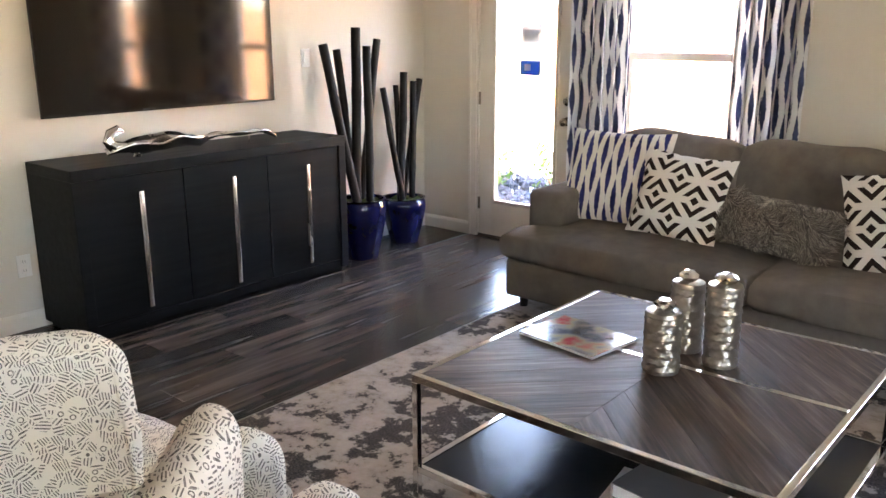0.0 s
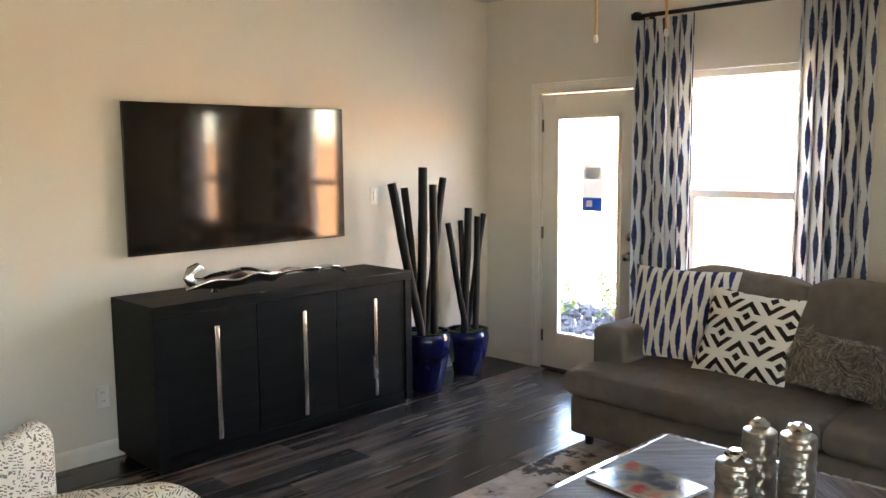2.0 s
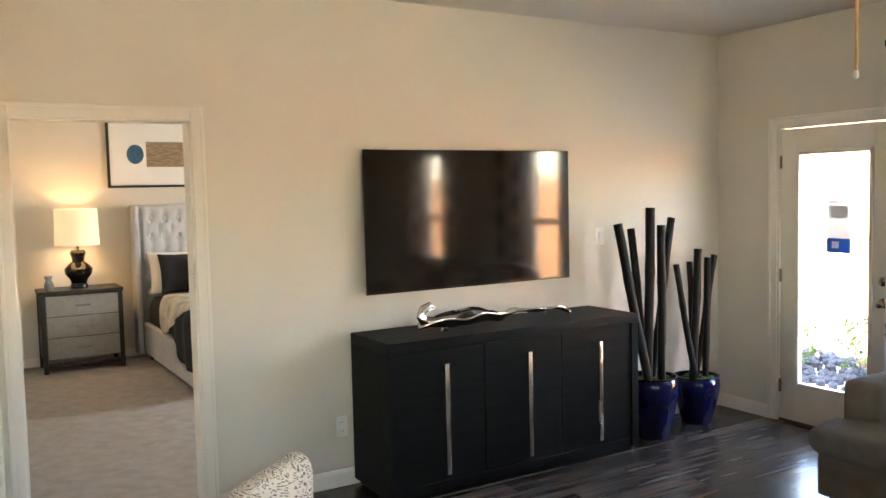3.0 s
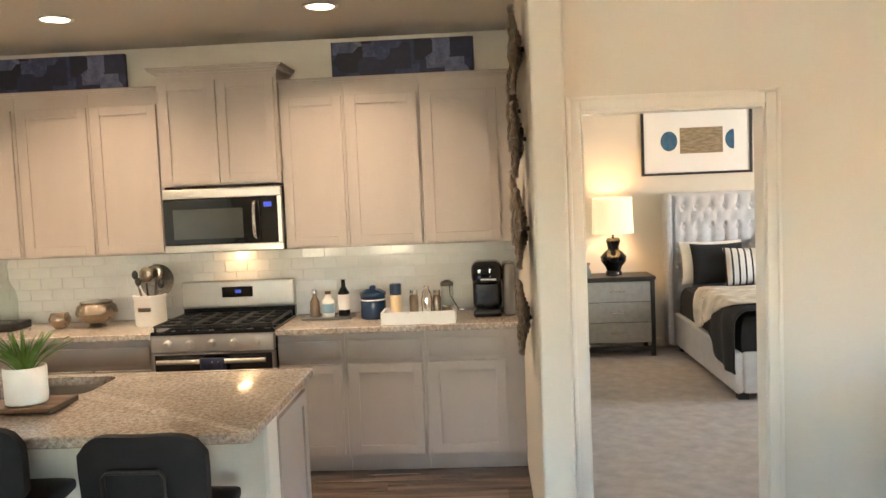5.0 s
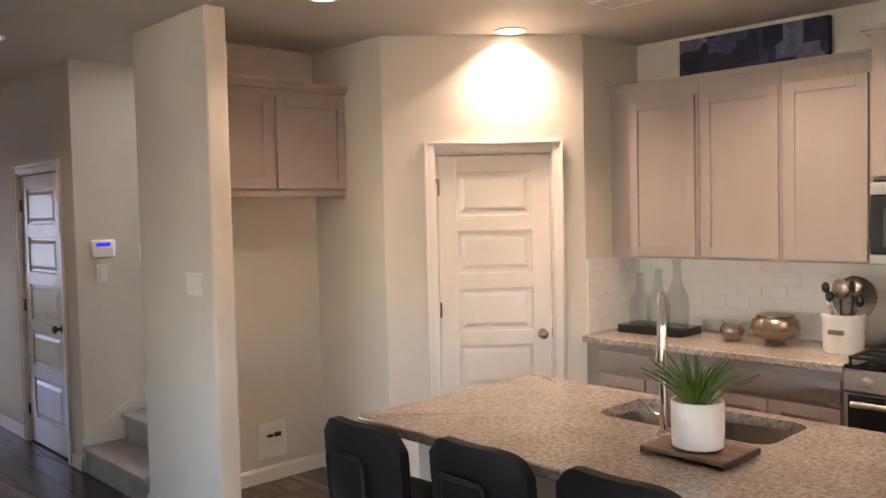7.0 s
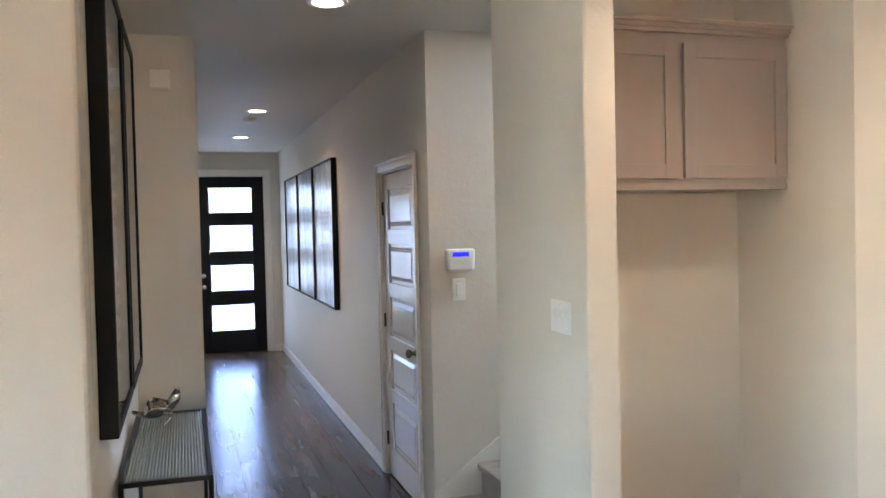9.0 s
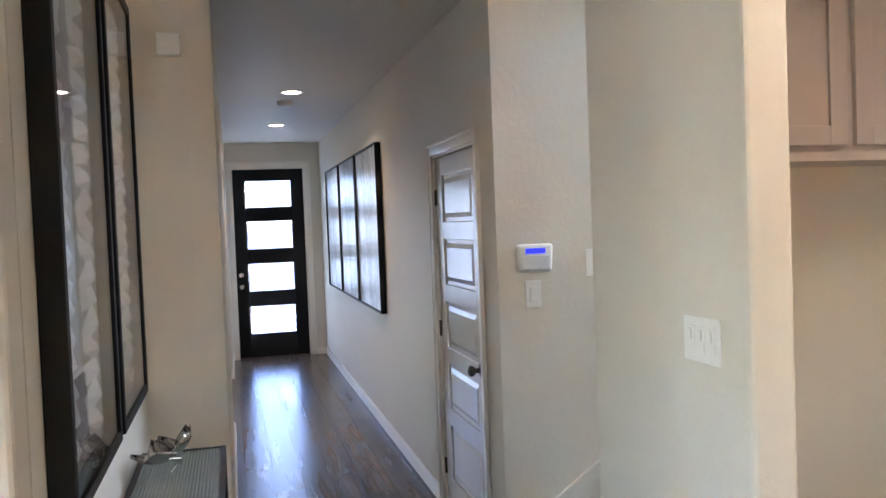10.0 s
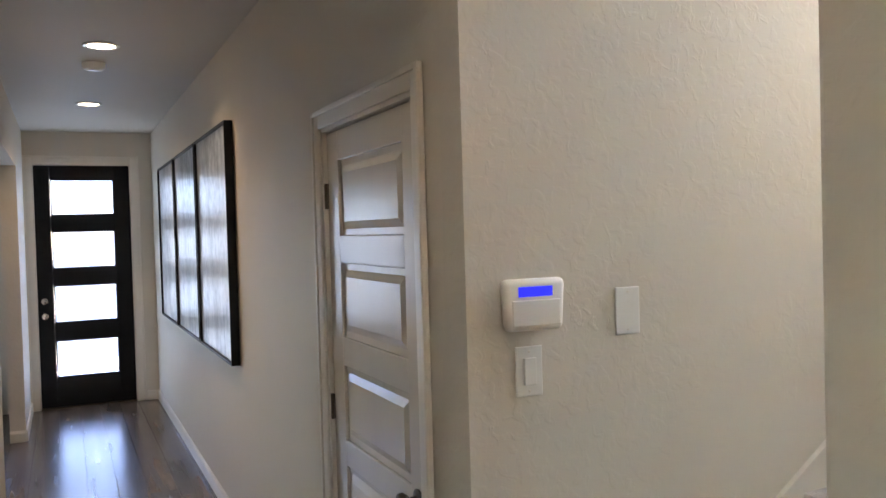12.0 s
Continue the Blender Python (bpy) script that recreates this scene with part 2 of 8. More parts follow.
def cushion(bm, x0, x1, y0, y1, z0, z1, puff=0.04, n=12, pinch=0.35, r=0.0):
    """A stuffed pad: full in the middle, drawn in at its seams and corners."""
    verts = {}
    cx, cy, cz = (x0 + x1) / 2, (y0 + y1) / 2, (z0 + z1) / 2
    hx, hy, hz = (x1 - x0) / 2, (y1 - y0) / 2, (z1 - z0) / 2

    def vert(i, j, k):
        key = (i, j, k)
        if key not in verts:
            u, v, w = 2 * i / n - 1, 2 * j / n - 1, 2 * k / n - 1
            s = lambda q: 1 - abs(q) ** 4
            p = Vector((u * hx * (1 - 0.06 * (1 - s(v)) * (1 - s(w))) + math.copysign(puff * pinch * s(v) * s(w), u) * (abs(u) ** 3),
                        v * hy * (1 - 0.06 * (1 - s(u)) * (1 - s(w))) + math.copysign(puff * pinch * s(u) * s(w), v) * (abs(v) ** 3),
                        w * hz * (1 - 0.10 * (1 - s(u) * s(v))) + math.copysign(puff * s(u) * s(v), w) * (abs(w) ** 3)))
            p += Vector((cx, cy, cz))
            p.z += 0.006 * noise.noise(p * 6.0)
            verts[key] = bm.verts.new(p)
        return verts[key]

    rng = range(n)
    for a in rng:
        for b in rng:
            for k in (0, n):
                f = [vert(a, b, k), vert(a + 1, b, k), vert(a + 1, b + 1, k), vert(a, b + 1, k)]
                bm.faces.new(f if k else f[::-1])
                f = [vert(a, k, b), vert(a + 1, k, b), vert(a + 1, k, b + 1), vert(a, k, b + 1)]
                bm.faces.new(f[::-1] if k else f)
                f = [vert(k, a, b), vert(k, a + 1, b), vert(k, a + 1, b + 1), vert(k, a, b + 1)]
                bm.faces.new(f if k else f[::-1])


def finish(bm, name, material, smooth):
    bmesh.ops.recalc_face_normals(bm, faces=bm.faces[:])
    smooth = smooth and id(bm) not in FLAT
    FLAT.discard(id(bm))
    me = bpy.data.meshes.new(name)
    bm.to_mesh(me)
    bm.free()
    me.materials.append(material)
    if smooth:
        me.polygons.foreach_set("use_smooth", [True] * len(me.polygons))
        me.set_sharp_from_angle(angle=radians(40))
    return me


def thing(name, label, category, at=(0, 0, 0), rz=0.0, group="", kind=""):
    ob = new(name)
    ob.empty_display_size = 0.1
    ob.matrix_basis = pose(*at, 0, 0, rz)
    INV[ob] = ob.matrix_basis.inverted()
    return tagged(ob, label, category, group, kind)


def part(name, bm, material, parent, label="", local=False, smooth=True):
    """One mesh under a thing or a part. Coordinates are the world's, or the thing's own where local."""
    if not local:
        bm.transform(INV[parent])
    ob = new(name, finish(bm, name, material, smooth))
    ob.parent = parent
    INV[ob] = INV[parent]
    if label:
        tagged(ob, label)
    return ob


def solid(name, bm, material, label, category="", kind="", group="", smooth=False):
    """A top-level thing of one mesh, with its origin at its base."""
    lo = Vector([min(v.co[i] for v in bm.verts) for i in range(3)])
    hi = Vector([max(v.co[i] for v in bm.verts) for i in range(3)])
    base = Vector(((lo.x + hi.x) / 2, (lo.y + hi.y) / 2, lo.z))
    bmesh.ops.translate(bm, verts=bm.verts[:], vec=-base)
    ob = new(name, finish(bm, name, material, smooth))
    ob.location = base
    INV[ob] = Matrix.Translation(-base)
    return tagged(ob, label, category, group, kind)


def boxes(*rows):
    bm = bmesh.new()
    for r in rows:
        box(bm, *r)
    return bm


def rboxes(r, *rows):
    bm = bmesh.new()
    FLAT.add(id(bm))
    for q in rows:
        rbox(bm, *q, r)
    return bm


H = 2.74      # ceiling
XT = -3.985   # face of the television wall
YN = 5.16     # face of the wall with the patio door
XK = -5.70    # back wall of the kitchen
XH = -3.0     # right-hand wall of the hall

# ---- structure ----
S = dict(kind="structure")
solid("wall_north", boxes(
    (XT - 0.12, -3.47, YN, YN + 0.14, 0, H), (-3.47, -2.64, YN, YN + 0.14, 2.045, H), (-2.64, -2.33, YN, YN + 0.14, 0, H),
    (-2.33, -1.47, YN, YN + 0.14, 0, 0.62), (-2.33, -1.47, YN, YN + 0.14, 2.11, H), (-1.47, -0.23, YN, YN + 0.14, 0, H),
    (-0.23, 0.63, YN, YN + 0.14, 0, 0.62), (-0.23, 0.63, YN, YN + 0.14, 2.11, H), (0.63, 3.42, YN, YN + 0.14, 0, H)), WALL,
    "warm off-white plastered wall with a patio door and windows", "wall", **S)
solid("wall_television", boxes((XT - 0.12, XT, 1.31, YN, 0, H), (XT - 0.12, XT, 0.475, 1.31, 2.045, H), (XT - 0.12, XT, 0.377, 0.475, 0, H)), WALL,
      "warm off-white plastered wall behind the television", "wall", **S)
solid("wall_partition", rboxes(0.012, (XK, -3.60, 0.24, 0.377, 0, H)), WALL, "plastered partition between kitchen and bedroom door", "wall", **S)
solid("wall_kitchen", boxes((XK - 0.12, XK, -5.3, 0.377, 0, H)), WALL, "off-white kitchen wall behind the cabinets", "wall", **S)
solid("wall_pantry_side", boxes((XK, -5.11, -3.683, -3.563, 0, H)), WALL, "short plastered pantry wall beside the counter", "wall", **S)
PL = math.hypot(0.94, 0.782)
PANG = math.degrees(math.atan2(-0.782, 0.94))
PD0, PD1 = 0.192, 0.919
bm = boxes((0, PD0, -0.11, 0, 0, H), (PD0, PD1, -0.11, 0, 2.045, H), (PD1, PL, -0.11, 0, 0, H))
bm.transform(pose(-5.11, -3.563, 0, 0, 0, PANG))
solid("wall_pantry", bm, WALL, "angled plastered pantry wall with a door", "wall", **S)
solid("wall_niche_side", boxes((-4.29, -4.17, -5.05, -4.345, 0, H)), WALL, "plastered side wall of the refrigerator niche", "wall", **S)
solid("wall_niche_back", boxes((-4.29, XH - 0.12, -5.14, -5.05, 0, H)), WALL, "plastered back wall of the refrigerator niche", "wall", **S)
solid("wall_stub", rboxes(0.012, (XH - 0.12, XH, -5.135, -4.28, 0, H)), WALL_HALL, "free end of a plastered wall between niche and hall", "wall", **S)
solid("wall_keypad", boxes((-7.0, XH, -6.255, -6.135, 0, 5.0)), WALL_HALL, "textured plastered wall beside the stairs with an alarm keypad", "wall", **S)
solid("wall_hall_west", boxes((XH - 0.12, XH, -6.40, -6.255, 0, H), (XH - 0.12, XH, -7.275, -6.40, 2.045, H), (XH - 0.12, XH, -13.433, -7.275, 0, H)), WALL_HALL,
      "long textured hall wall with a closet door and pictures", "wall", **S)
solid("wall_hall_east", boxes((-1.81, -1.69, -9.55, -6.545, 0, H), (-1.81, -1.69, -12.12, -9.55, 2.30, H), (-1.81, -1.69, -13.433, -12.12, 0, H)), WALL_HALL,
      "textured hall wall with a wide opening to the front room", "wall", **S)
solid("wall_front_room", boxes((-1.69, -1.50, -13.57, -13.433, 0, H), (-1.50, 0.30, -13.57, -13.433, 0, 0.62), (-1.50, 0.30, -13.57, -13.433, 2.11, H), (0.30, 1.92, -13.57, -13.433, 0, H)), WALL_HALL,
      "front room wall with a wide window", "wall", **S)
solid("wall_front_room_side", boxes((1.80, 1.92, -13.433, -8.6, 0, H), (-1.69, 1.80, -8.72, -8.6, 0, H)), WALL_HALL, "plain plastered front room wall", "wall", **S)
solid("wall_chime", boxes((-1.69, -1.34, -6.665, -6.545, 0, H)), WALL_HALL, "short textured wall at the end of the console recess", "wall", **S)
solid("wall_pictures", boxes((-1.46, -1.34, -6.545, -4.38, 0, H)), WALL_HALL, "textured wall of the console recess hung with framed pictures", "wall", **S)
solid("wall_south", rboxes(0.012, (-1.46, 3.42, -4.38, -4.26, 0, H)), WALL, "plain plastered wall behind the camera", "wall", **S)
solid("wall_east", boxes((3.30, 3.42, -4.262, YN, 0, 0.62), (3.30, 3.42, -4.262, YN, 2.11, H), (3.30, 3.42, -4.262, -3.3, 0.62, 2.11), (3.30, 3.42, -2.60, -2.05, 0.62, 2.11),
                          (3.30, 3.42, -1.35, 0.5, 0.62, 2.11), (3.30, 3.42, 1.45, YN, 0.62, 2.11)), WALL, "plastered living room wall with two windows and an added light opening", "wall", **S)
solid("wall_front", boxes((XH - 0.12, -2.80, -13.57, -13.433, 0, H), (-2.80, -1.88, -13.57, -13.433, 2.43, H), (-1.88, -1.69, -13.57, -13.433, 0, H)), WALL_HALL,
      "plastered wall round the front door", "wall", **S)
solid("wall_closet", boxes((-4.2, -4.1, -7.6, -6.255, 0, H), (-4.1, XH - 0.12, -7.6, -7.5, 0, H)), WALL, "plain closet wall", "wall", **S)
solid("wall_bedroom_west", boxes((-8.92, -8.80, 0.1, YN + 0.14, 0, H)), WALL, "cream bedroom wall behind the headboard", "wall", **S)
solid("wall_bedroom_south", boxes((-8.80, XK - 0.12, 0.24, 0.377, 0, H)), WALL, "cream bedroom side wall", "wall", **S)
solid("wall_bedroom_north", boxes((-8.80, -6.9, YN, YN + 0.14, 0, H), (-6.9, -6.0, YN, YN + 0.14, 0, 1.0), (-6.9, -6.0, YN, YN + 0.14, 2.0, H), (-6.0, XT - 0.12, YN, YN + 0.14, 0, H)), WALL,
      "bedroom wall with a small window", "wall", **S)
# stairwell
solid("wall_stair_north", boxes((-7.0, -3.9, -5.135, -5.04, H + 0.1, 5.0), (-7.0, -4.29, -5.135, -5.04, 0, H)), WALL_HALL, "stairwell wall", "wall", **S)
solid("wall_stair_end", boxes((-7.12, -7.0, -6.255, -5.04, 0, 2.9), (-7.12, -7.0, -6.255, -5.04, 4.4, 5.0), (-7.12, -7.0, -6.255, -6.05, 2.9, 4.4), (-7.12, -7.0, -5.3, -5.04, 2.9, 4.4)), WALL_HALL, "stairwell end wall with a window", "wall", **S)
solid("wall_stair_top", boxes((-3.9, -3.78, -6.135, -5.135, H + 0.1, 5.0)), WALL_HALL, "upper wall over the stairs", "wall", **S)
solid("ceiling_stairs", boxes((-7.12, -3.78, -6.255, -5.04, 5.0, 5.1)), CEIL, "stairwell ceiling", "ceiling", **S)
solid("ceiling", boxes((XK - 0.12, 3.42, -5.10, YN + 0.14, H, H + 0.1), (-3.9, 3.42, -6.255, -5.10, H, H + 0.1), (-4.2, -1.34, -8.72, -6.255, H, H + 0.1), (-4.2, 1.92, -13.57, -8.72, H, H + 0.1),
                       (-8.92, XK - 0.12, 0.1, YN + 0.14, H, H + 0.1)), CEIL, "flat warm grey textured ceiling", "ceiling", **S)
solid("subfloor", boxes((XK - 0.12, 3.42, -13.57, YN + 0.14, -0.2, -0.012)), BLACK_IRON, "dark bed below the floor planks", "floor", **S)
solid("bedroom_carpet", boxes((-8.80, XT - 0.12, 0.377, YN, -0.1, 0.004), (XT - 0.12, XT - 0.05, 0.475, 1.31, -0.1, 0.003)), CARPET, "pale cut-pile bedroom carpet", "carpet", **S)

# ---- outside ----
GRASS = mat("dry_bright_yard", (0.42, 0.40, 0.30), 0.9, var=0.25, scale=1.4, bump=0.6, grain=60)
PATIO = mat("pale_concrete", (0.62, 0.60, 0.56), 0.85, var=0.08, scale=1.5, bump=0.2)
FENCE = mat("orange_cedar", (0.42, 0.20, 0.085), 0.75, var=0.25, scale=4, bump=0.3, grain=40, stretch=(6, 6, 0.6))
solid("ground", boxes((-400, 400, -400, 400, -0.3, -0.21)), GRASS, "dry pale lawn round the house", "ground", **S)
solid("patio", boxes((-6.0, 4.0, YN + 0.15, 7.6, -0.21, -0.06)), PATIO, "pale concrete patio slab", "patio", **S)
solid("porch", boxes((-4.4, -0.4, -17.5, -13.58, -0.21, -0.05)), PATIO, "pale concrete front porch", "porch", **S)


def fence_run(x0, x1, y):
    f = thing("fence", "sunlit orange cedar board fence round the yard", "fence", ((x0 + x1) / 2, y, -0.21))
    bm = boxes((x0, x1, y + 0.02, y + 0.06, 0.1, 0.19), (x0, x1, y + 0.02, y + 0.06, 1.2, 1.29))
    part("rail", bm, FENCE, f)
    me = finish(boxes((-0.068, 0.068, -0.01, 0.01, -0.0, 2.05)), "fence_board", FENCE, False)
    x = x0
    while x < x1:
        b = new("board", me)
        b.parent = f
        b.matrix_basis = Matrix.Translation(Vector((x, y, -0.19)) - f.location)
        x += 0.142
    for k in range(5):
        px = x0 + (x1 - x0) * k / 4
        part("post", rboxes(0.008, (px - 0.05, px + 0.05, y + 0.06, y + 0.16, -0.2, 1.95)), FENCE, f)
    return f


fence_run(-13.0, 9.0, 14.5)
side_fence = fence_run(0.0, 8.1, 0.0)
side_fence.matrix_basis = pose(5.0, 10.4, -0.21, 0, 0, -90)

# ---- lamps ----
CAN = glow("lamp_lens", (1.0, 0.82, 0.60), 0.5)


def downlight(x, y, watts=0.38, z=H, colour=(1.0, 0.80, 0.60)):
    f = thing("recessed_light", "white recessed ceiling light, switched on", "ceiling light", (x, y, z - 0.012), group="recessed ceiling lights")
    bm = bmesh.new()
    lathe(bm, [(0.098, 0.010), (0.096, 0.003), (0.088, 0.0), (0.074, 0.003), (0.070, 0.010)], 0, 0, 0, 32)
    part("trim_ring", bm, WHITE_PLASTIC, f, local=True)
    bm = bmesh.new()
    lathe(bm, [(0.071, 0.004), (0.071, 0.008)], 0, 0, 0, 24)
    part("lens", bm, CAN, f, "glowing warm lens", local=True)
    d = bpy.data.lights.new("downlight", "AREA")
    d.shape, d.size, d.energy, d.color, d.spread = "DISK", 0.13, watts, colour, radians(125)
    lamp = new("downlight", d)
    lamp.matrix_world = pose(x, y, z - 0.014)
    return f


for x, y in ((-4.72, -0.815), (-4.69, -2.28), (-4.68, -3.76), (-3.37, -3.80), (-2.40, -5.69), (-2.375, -9.34), (-2.37, -11.5)):
    downlight(x, y, *((0.03 if y > -6 else 0.18, H, (1.0, 0.74, 0.50)) if y < -5 else (0.15,) if x > -4 else ()))

window_light("bedroom_window_light", (-6.45, YN - 0.02, 1.5), (-6.45, 0, 1.0), 0.85, 0.95, 1.9)
window_light("front_room_window_light", (-0.6, -13.46, 1.37), (-0.6, -10, 1.37), 1.7, 1.4, 0.27, (0.74, 0.86, 1.0))
for x in (-1.90, 0.20):
    window_light("north_window_light", (x, YN + 0.045, 1.365), (x, 0, 1.2), 0.74, 1.36, 0.32, (1.0, 0.92, 0.80))
for z in (0.49, 1.035, 1.573, 2.094):
    window_light("front_door_light", (-2.34, -13.475, z), (-2.34, -10, z), 0.55, 0.33, 0.05, (0.66, 0.82, 1.0))
window_light("stair_window_light", (-6.98, -5.67, 3.65), (-4.5, -6.0, 1.4), 0.75, 1.5, 1.25, (0.78, 0.92, 1.0))
# Unseen slab added to keep direct sun off the front door and window.
solid("porch_roof", boxes((-8.5, 3.2, -17.2, -13.58, 2.85, 3.0)), CEIL, "unseen flat slab added to keep sun off the front door", "roof", **S)

# ---- doors, windows, trim ----
def casing(door, w, h, depth=0.12, cw=0.058):
    """Jamb through the wall and moulded casing on the room side; own coordinates, room towards +y."""
    j = 0.018
    part("jamb", boxes((0.001, j, -depth, 0.002, 0, h), (w - j, w - 0.001, -depth, 0.002, 0, h), (j, w - j, -depth, 0.002, h - j, h - 0.001)), TRIM, door, local=True, smooth=False)
    bm = bmesh.new()
    for a, b, c, d in ((-cw, 0.006, 0, h + cw), (w - 0.006, w + cw, 0, h + cw), (0.006, w - 0.006, h - 0.006, h + cw)):
        rbox(bm, a, b, 0.003, 0.016, c, d, 0.004)
    o = 0.018
    for a, b, c, d in ((-cw, -cw + o, 0, h + cw), (w + cw - o, w + cw, 0, h + cw), (-cw + o, w + cw - o, h + cw - o, h + cw)):
        rbox(bm, a, b, 0.014, 0.023, c, d, 0.003)
    part("casing", bm, TRIM, door, "moulded white casing", local=True)


def door_slab(door, w, h, y0, panels, material, inset=0.118, gap=0.004):
    """Stiles, rails and raised fields; panels are rows of (bottom, top)."""
    t = 0.035
    bm = bmesh.new()
    j = 0.0185
    box(bm, j, w - j, y0 - t, y0 - 0.013, 0.012, h - j - gap)
    x0, x1 = j + inset, w - j - inset
    rbox(bm, j, x0, y0 - 0.013, y0, 0.012, h - j - gap, 0.004)
    rbox(bm, x1, w - j, y0 - 0.013, y0, 0.012, h - j - gap, 0.004)
    zs = [0.012] + [z for p in panels for z in p] + [h - j - gap]
    for a, b in zip(zs[0::2], zs[1::2]):
        rbox(bm, x0 - 0.004, x1 + 0.004, y0 - 0.013, y0 - 0.0005, a, b, 0.004)
    for a, b in panels:
        v = box(bm, x0 + 0.020, x1 - 0.020, y0 - 0.0135, y0 - 0.003, a + 0.020, b - 0.020)
        for k in (2, 3, 6, 7):
            v[k].co.x += 0.026 if k in (2, 6) else -0.026
            v[k].co.z += 0.026 if k in (2, 3) else -0.026
    return part("slab", bm, material, door, local=True, smooth=False)


def knob(door, x, y, z, material=NICKEL):
    bm = bmesh.new()
    lathe(bm, [(0.030, 0.0), (0.031, 0.006), (0.014, 0.010), (0.011, 0.028), (0.020, 0.036), (0.028, 0.048), (0.026, 0.060), (0.012, 0.068)], 0, 0, 0, 24)
    bm.transform(pose(x, y, z, -90, 0, 0))
    part("knob", bm, material, door, "round satin metal knob", local=True)


def hinges(door, x, y, zs, material=NICKEL):
    for z in zs:
        bm = bmesh.new()
        tube(bm, [(x, y + 0.006, z - 0.045), (x, y + 0.006, z + 0.045)], 0.007, 8)
        box(bm, x - 0.012, x + 0.014, y - 0.004, y + 0.003, z - 0.044, z + 0.044)
        part("hinge", bm, material, door, local=True)


FIVE = [(0.20, 0.51), (0.606, 0.863), (0.954, 1.211), (1.311, 1.564), (1.661, 1.919)]
pd = thing("door_1", "closed white five-panel pantry door with a satin knob", "door", (-5.11, -3.563, 0), PANG, **S)
pd.matrix_basis = pose(-5.11, -3.563, 0, 0, 0, PANG) @ Matrix.Translation((PD0, 0, 0))
casing(pd, PD1 - PD0, 2.045, 0.11)
door_slab(pd, PD1 - PD0, 2.045, -0.012, FIVE, DOORW, 0.118)
knob(pd, 0.079, -0.012, 0.926)
part("strike_plate", boxes((0.019, 0.023, -0.04, -0.008, 0.90, 0.96)), NICKEL, pd, local=True)
hinges(pd, PD1 - PD0 - 0.02, -0.012, (0.25, 1.088, 1.83))
part("flip_lock", boxes((PD1 - PD0 - 0.03, PD1 - PD0 + 0.02, -0.004, 0.012, 1.868, 1.884)), NICKEL, pd, local=True)

cd = thing("door_2", "closed white five-panel closet door with bronze hinges", "door", (XH, -6.40, 0), -90, **S)
casing(cd, 0.875, 2.045)
door_slab(cd, 0.875, 2.045, -0.012, FIVE, DOORW, 0.125)
knob(cd, 0.085, -0.012, 0.93, BRONZE)
hinges(cd, 0.855, -0.012, (0.25, 1.05, 1.80), BRONZE)

bd = thing("door_3", "open cased bedroom doorway", "doorway", (XT, 1.31, 0), -90, **S)
casing(bd, 0.835, 2.045)

fd = thing("door_4", "closed black front door with four frosted panes", "front door", (-2.80, -13.433, 0), 0, **S)
casing(fd, 0.92, 2.43, 0.13, 0.075)
# Strips added behind the slab, out of view, to close light gaps.
part("door_stop", boxes((0.0, 0.05, -0.10, -0.08, 0.0, 2.43), (0.87, 0.92, -0.10, -0.08, 0.0, 2.43), (0.05, 0.87, -0.10, -0.08, 2.39, 2.43)), TRIM, fd, local=True, smooth=False)
part("threshold", boxes((0.0, 0.92, -0.125, -0.105, 0.0, 0.035)), BLACK_IRON, fd, "dark strip added behind the door to block light", local=True, smooth=False)
PANES = [(0.30, 0.68), (0.845, 1.225), (1.384, 1.762), (1.913, 2.275)]
bm = bmesh.new()
for a, b, c, d in ((0.02, 0.165, 0.01, 2.41), (0.755, 0.90, 0.01, 2.41)):
    rbox(bm, a, b, -0.075, -0.03, c, d, 0.003)
zs = [0.01] + [z for p in PANES for z in p] + [2.41]
for a, b in zip(zs[0::2], zs[1::2]):
    rbox(bm, 0.163, 0.757, -0.075, -0.031, a, b, 0.003)
part("slab", bm, BLACK_PAINT, fd, local=True)
FROST = clear_glass("frosted_pane", (0.24, 0.285, 0.39), 0.2)
for a, b in PANES:
    p = part("pane", boxes((0.166, 0.754, -0.056, -0.050, a, b)), FROST, fd, local=True, smooth=False)
    p.visible_shadow = False
    bm = boxes((0.166, 0.180, -0.068, -0.029, a, b), (0.740, 0.754, -0.068, -0.029, a, b), (0.18, 0.74, -0.068, -0.029, a, a + 0.014), (0.18, 0.74, -0.068, -0.029, b - 0.014, b))
    part("pane_stop", bm, BLACK_PAINT, fd, local=True, smooth=False)
knob(fd, 0.84, -0.03, 0.92)
bm = bmesh.new()
lathe(bm, [(0.030, 0), (0.030, 0.016), (0.020, 0.022)], 0, 0, 0, 20)
bm.transform(pose(0.84, -0.03, 1.07, -90, 0, 0))
part("deadbolt", bm, NICKEL, fd, local=True)
part("threshold", boxes((0.0, 0.92, -0.13, -0.002, 0, 0.014)), BRONZE, fd, local=True, smooth=False)

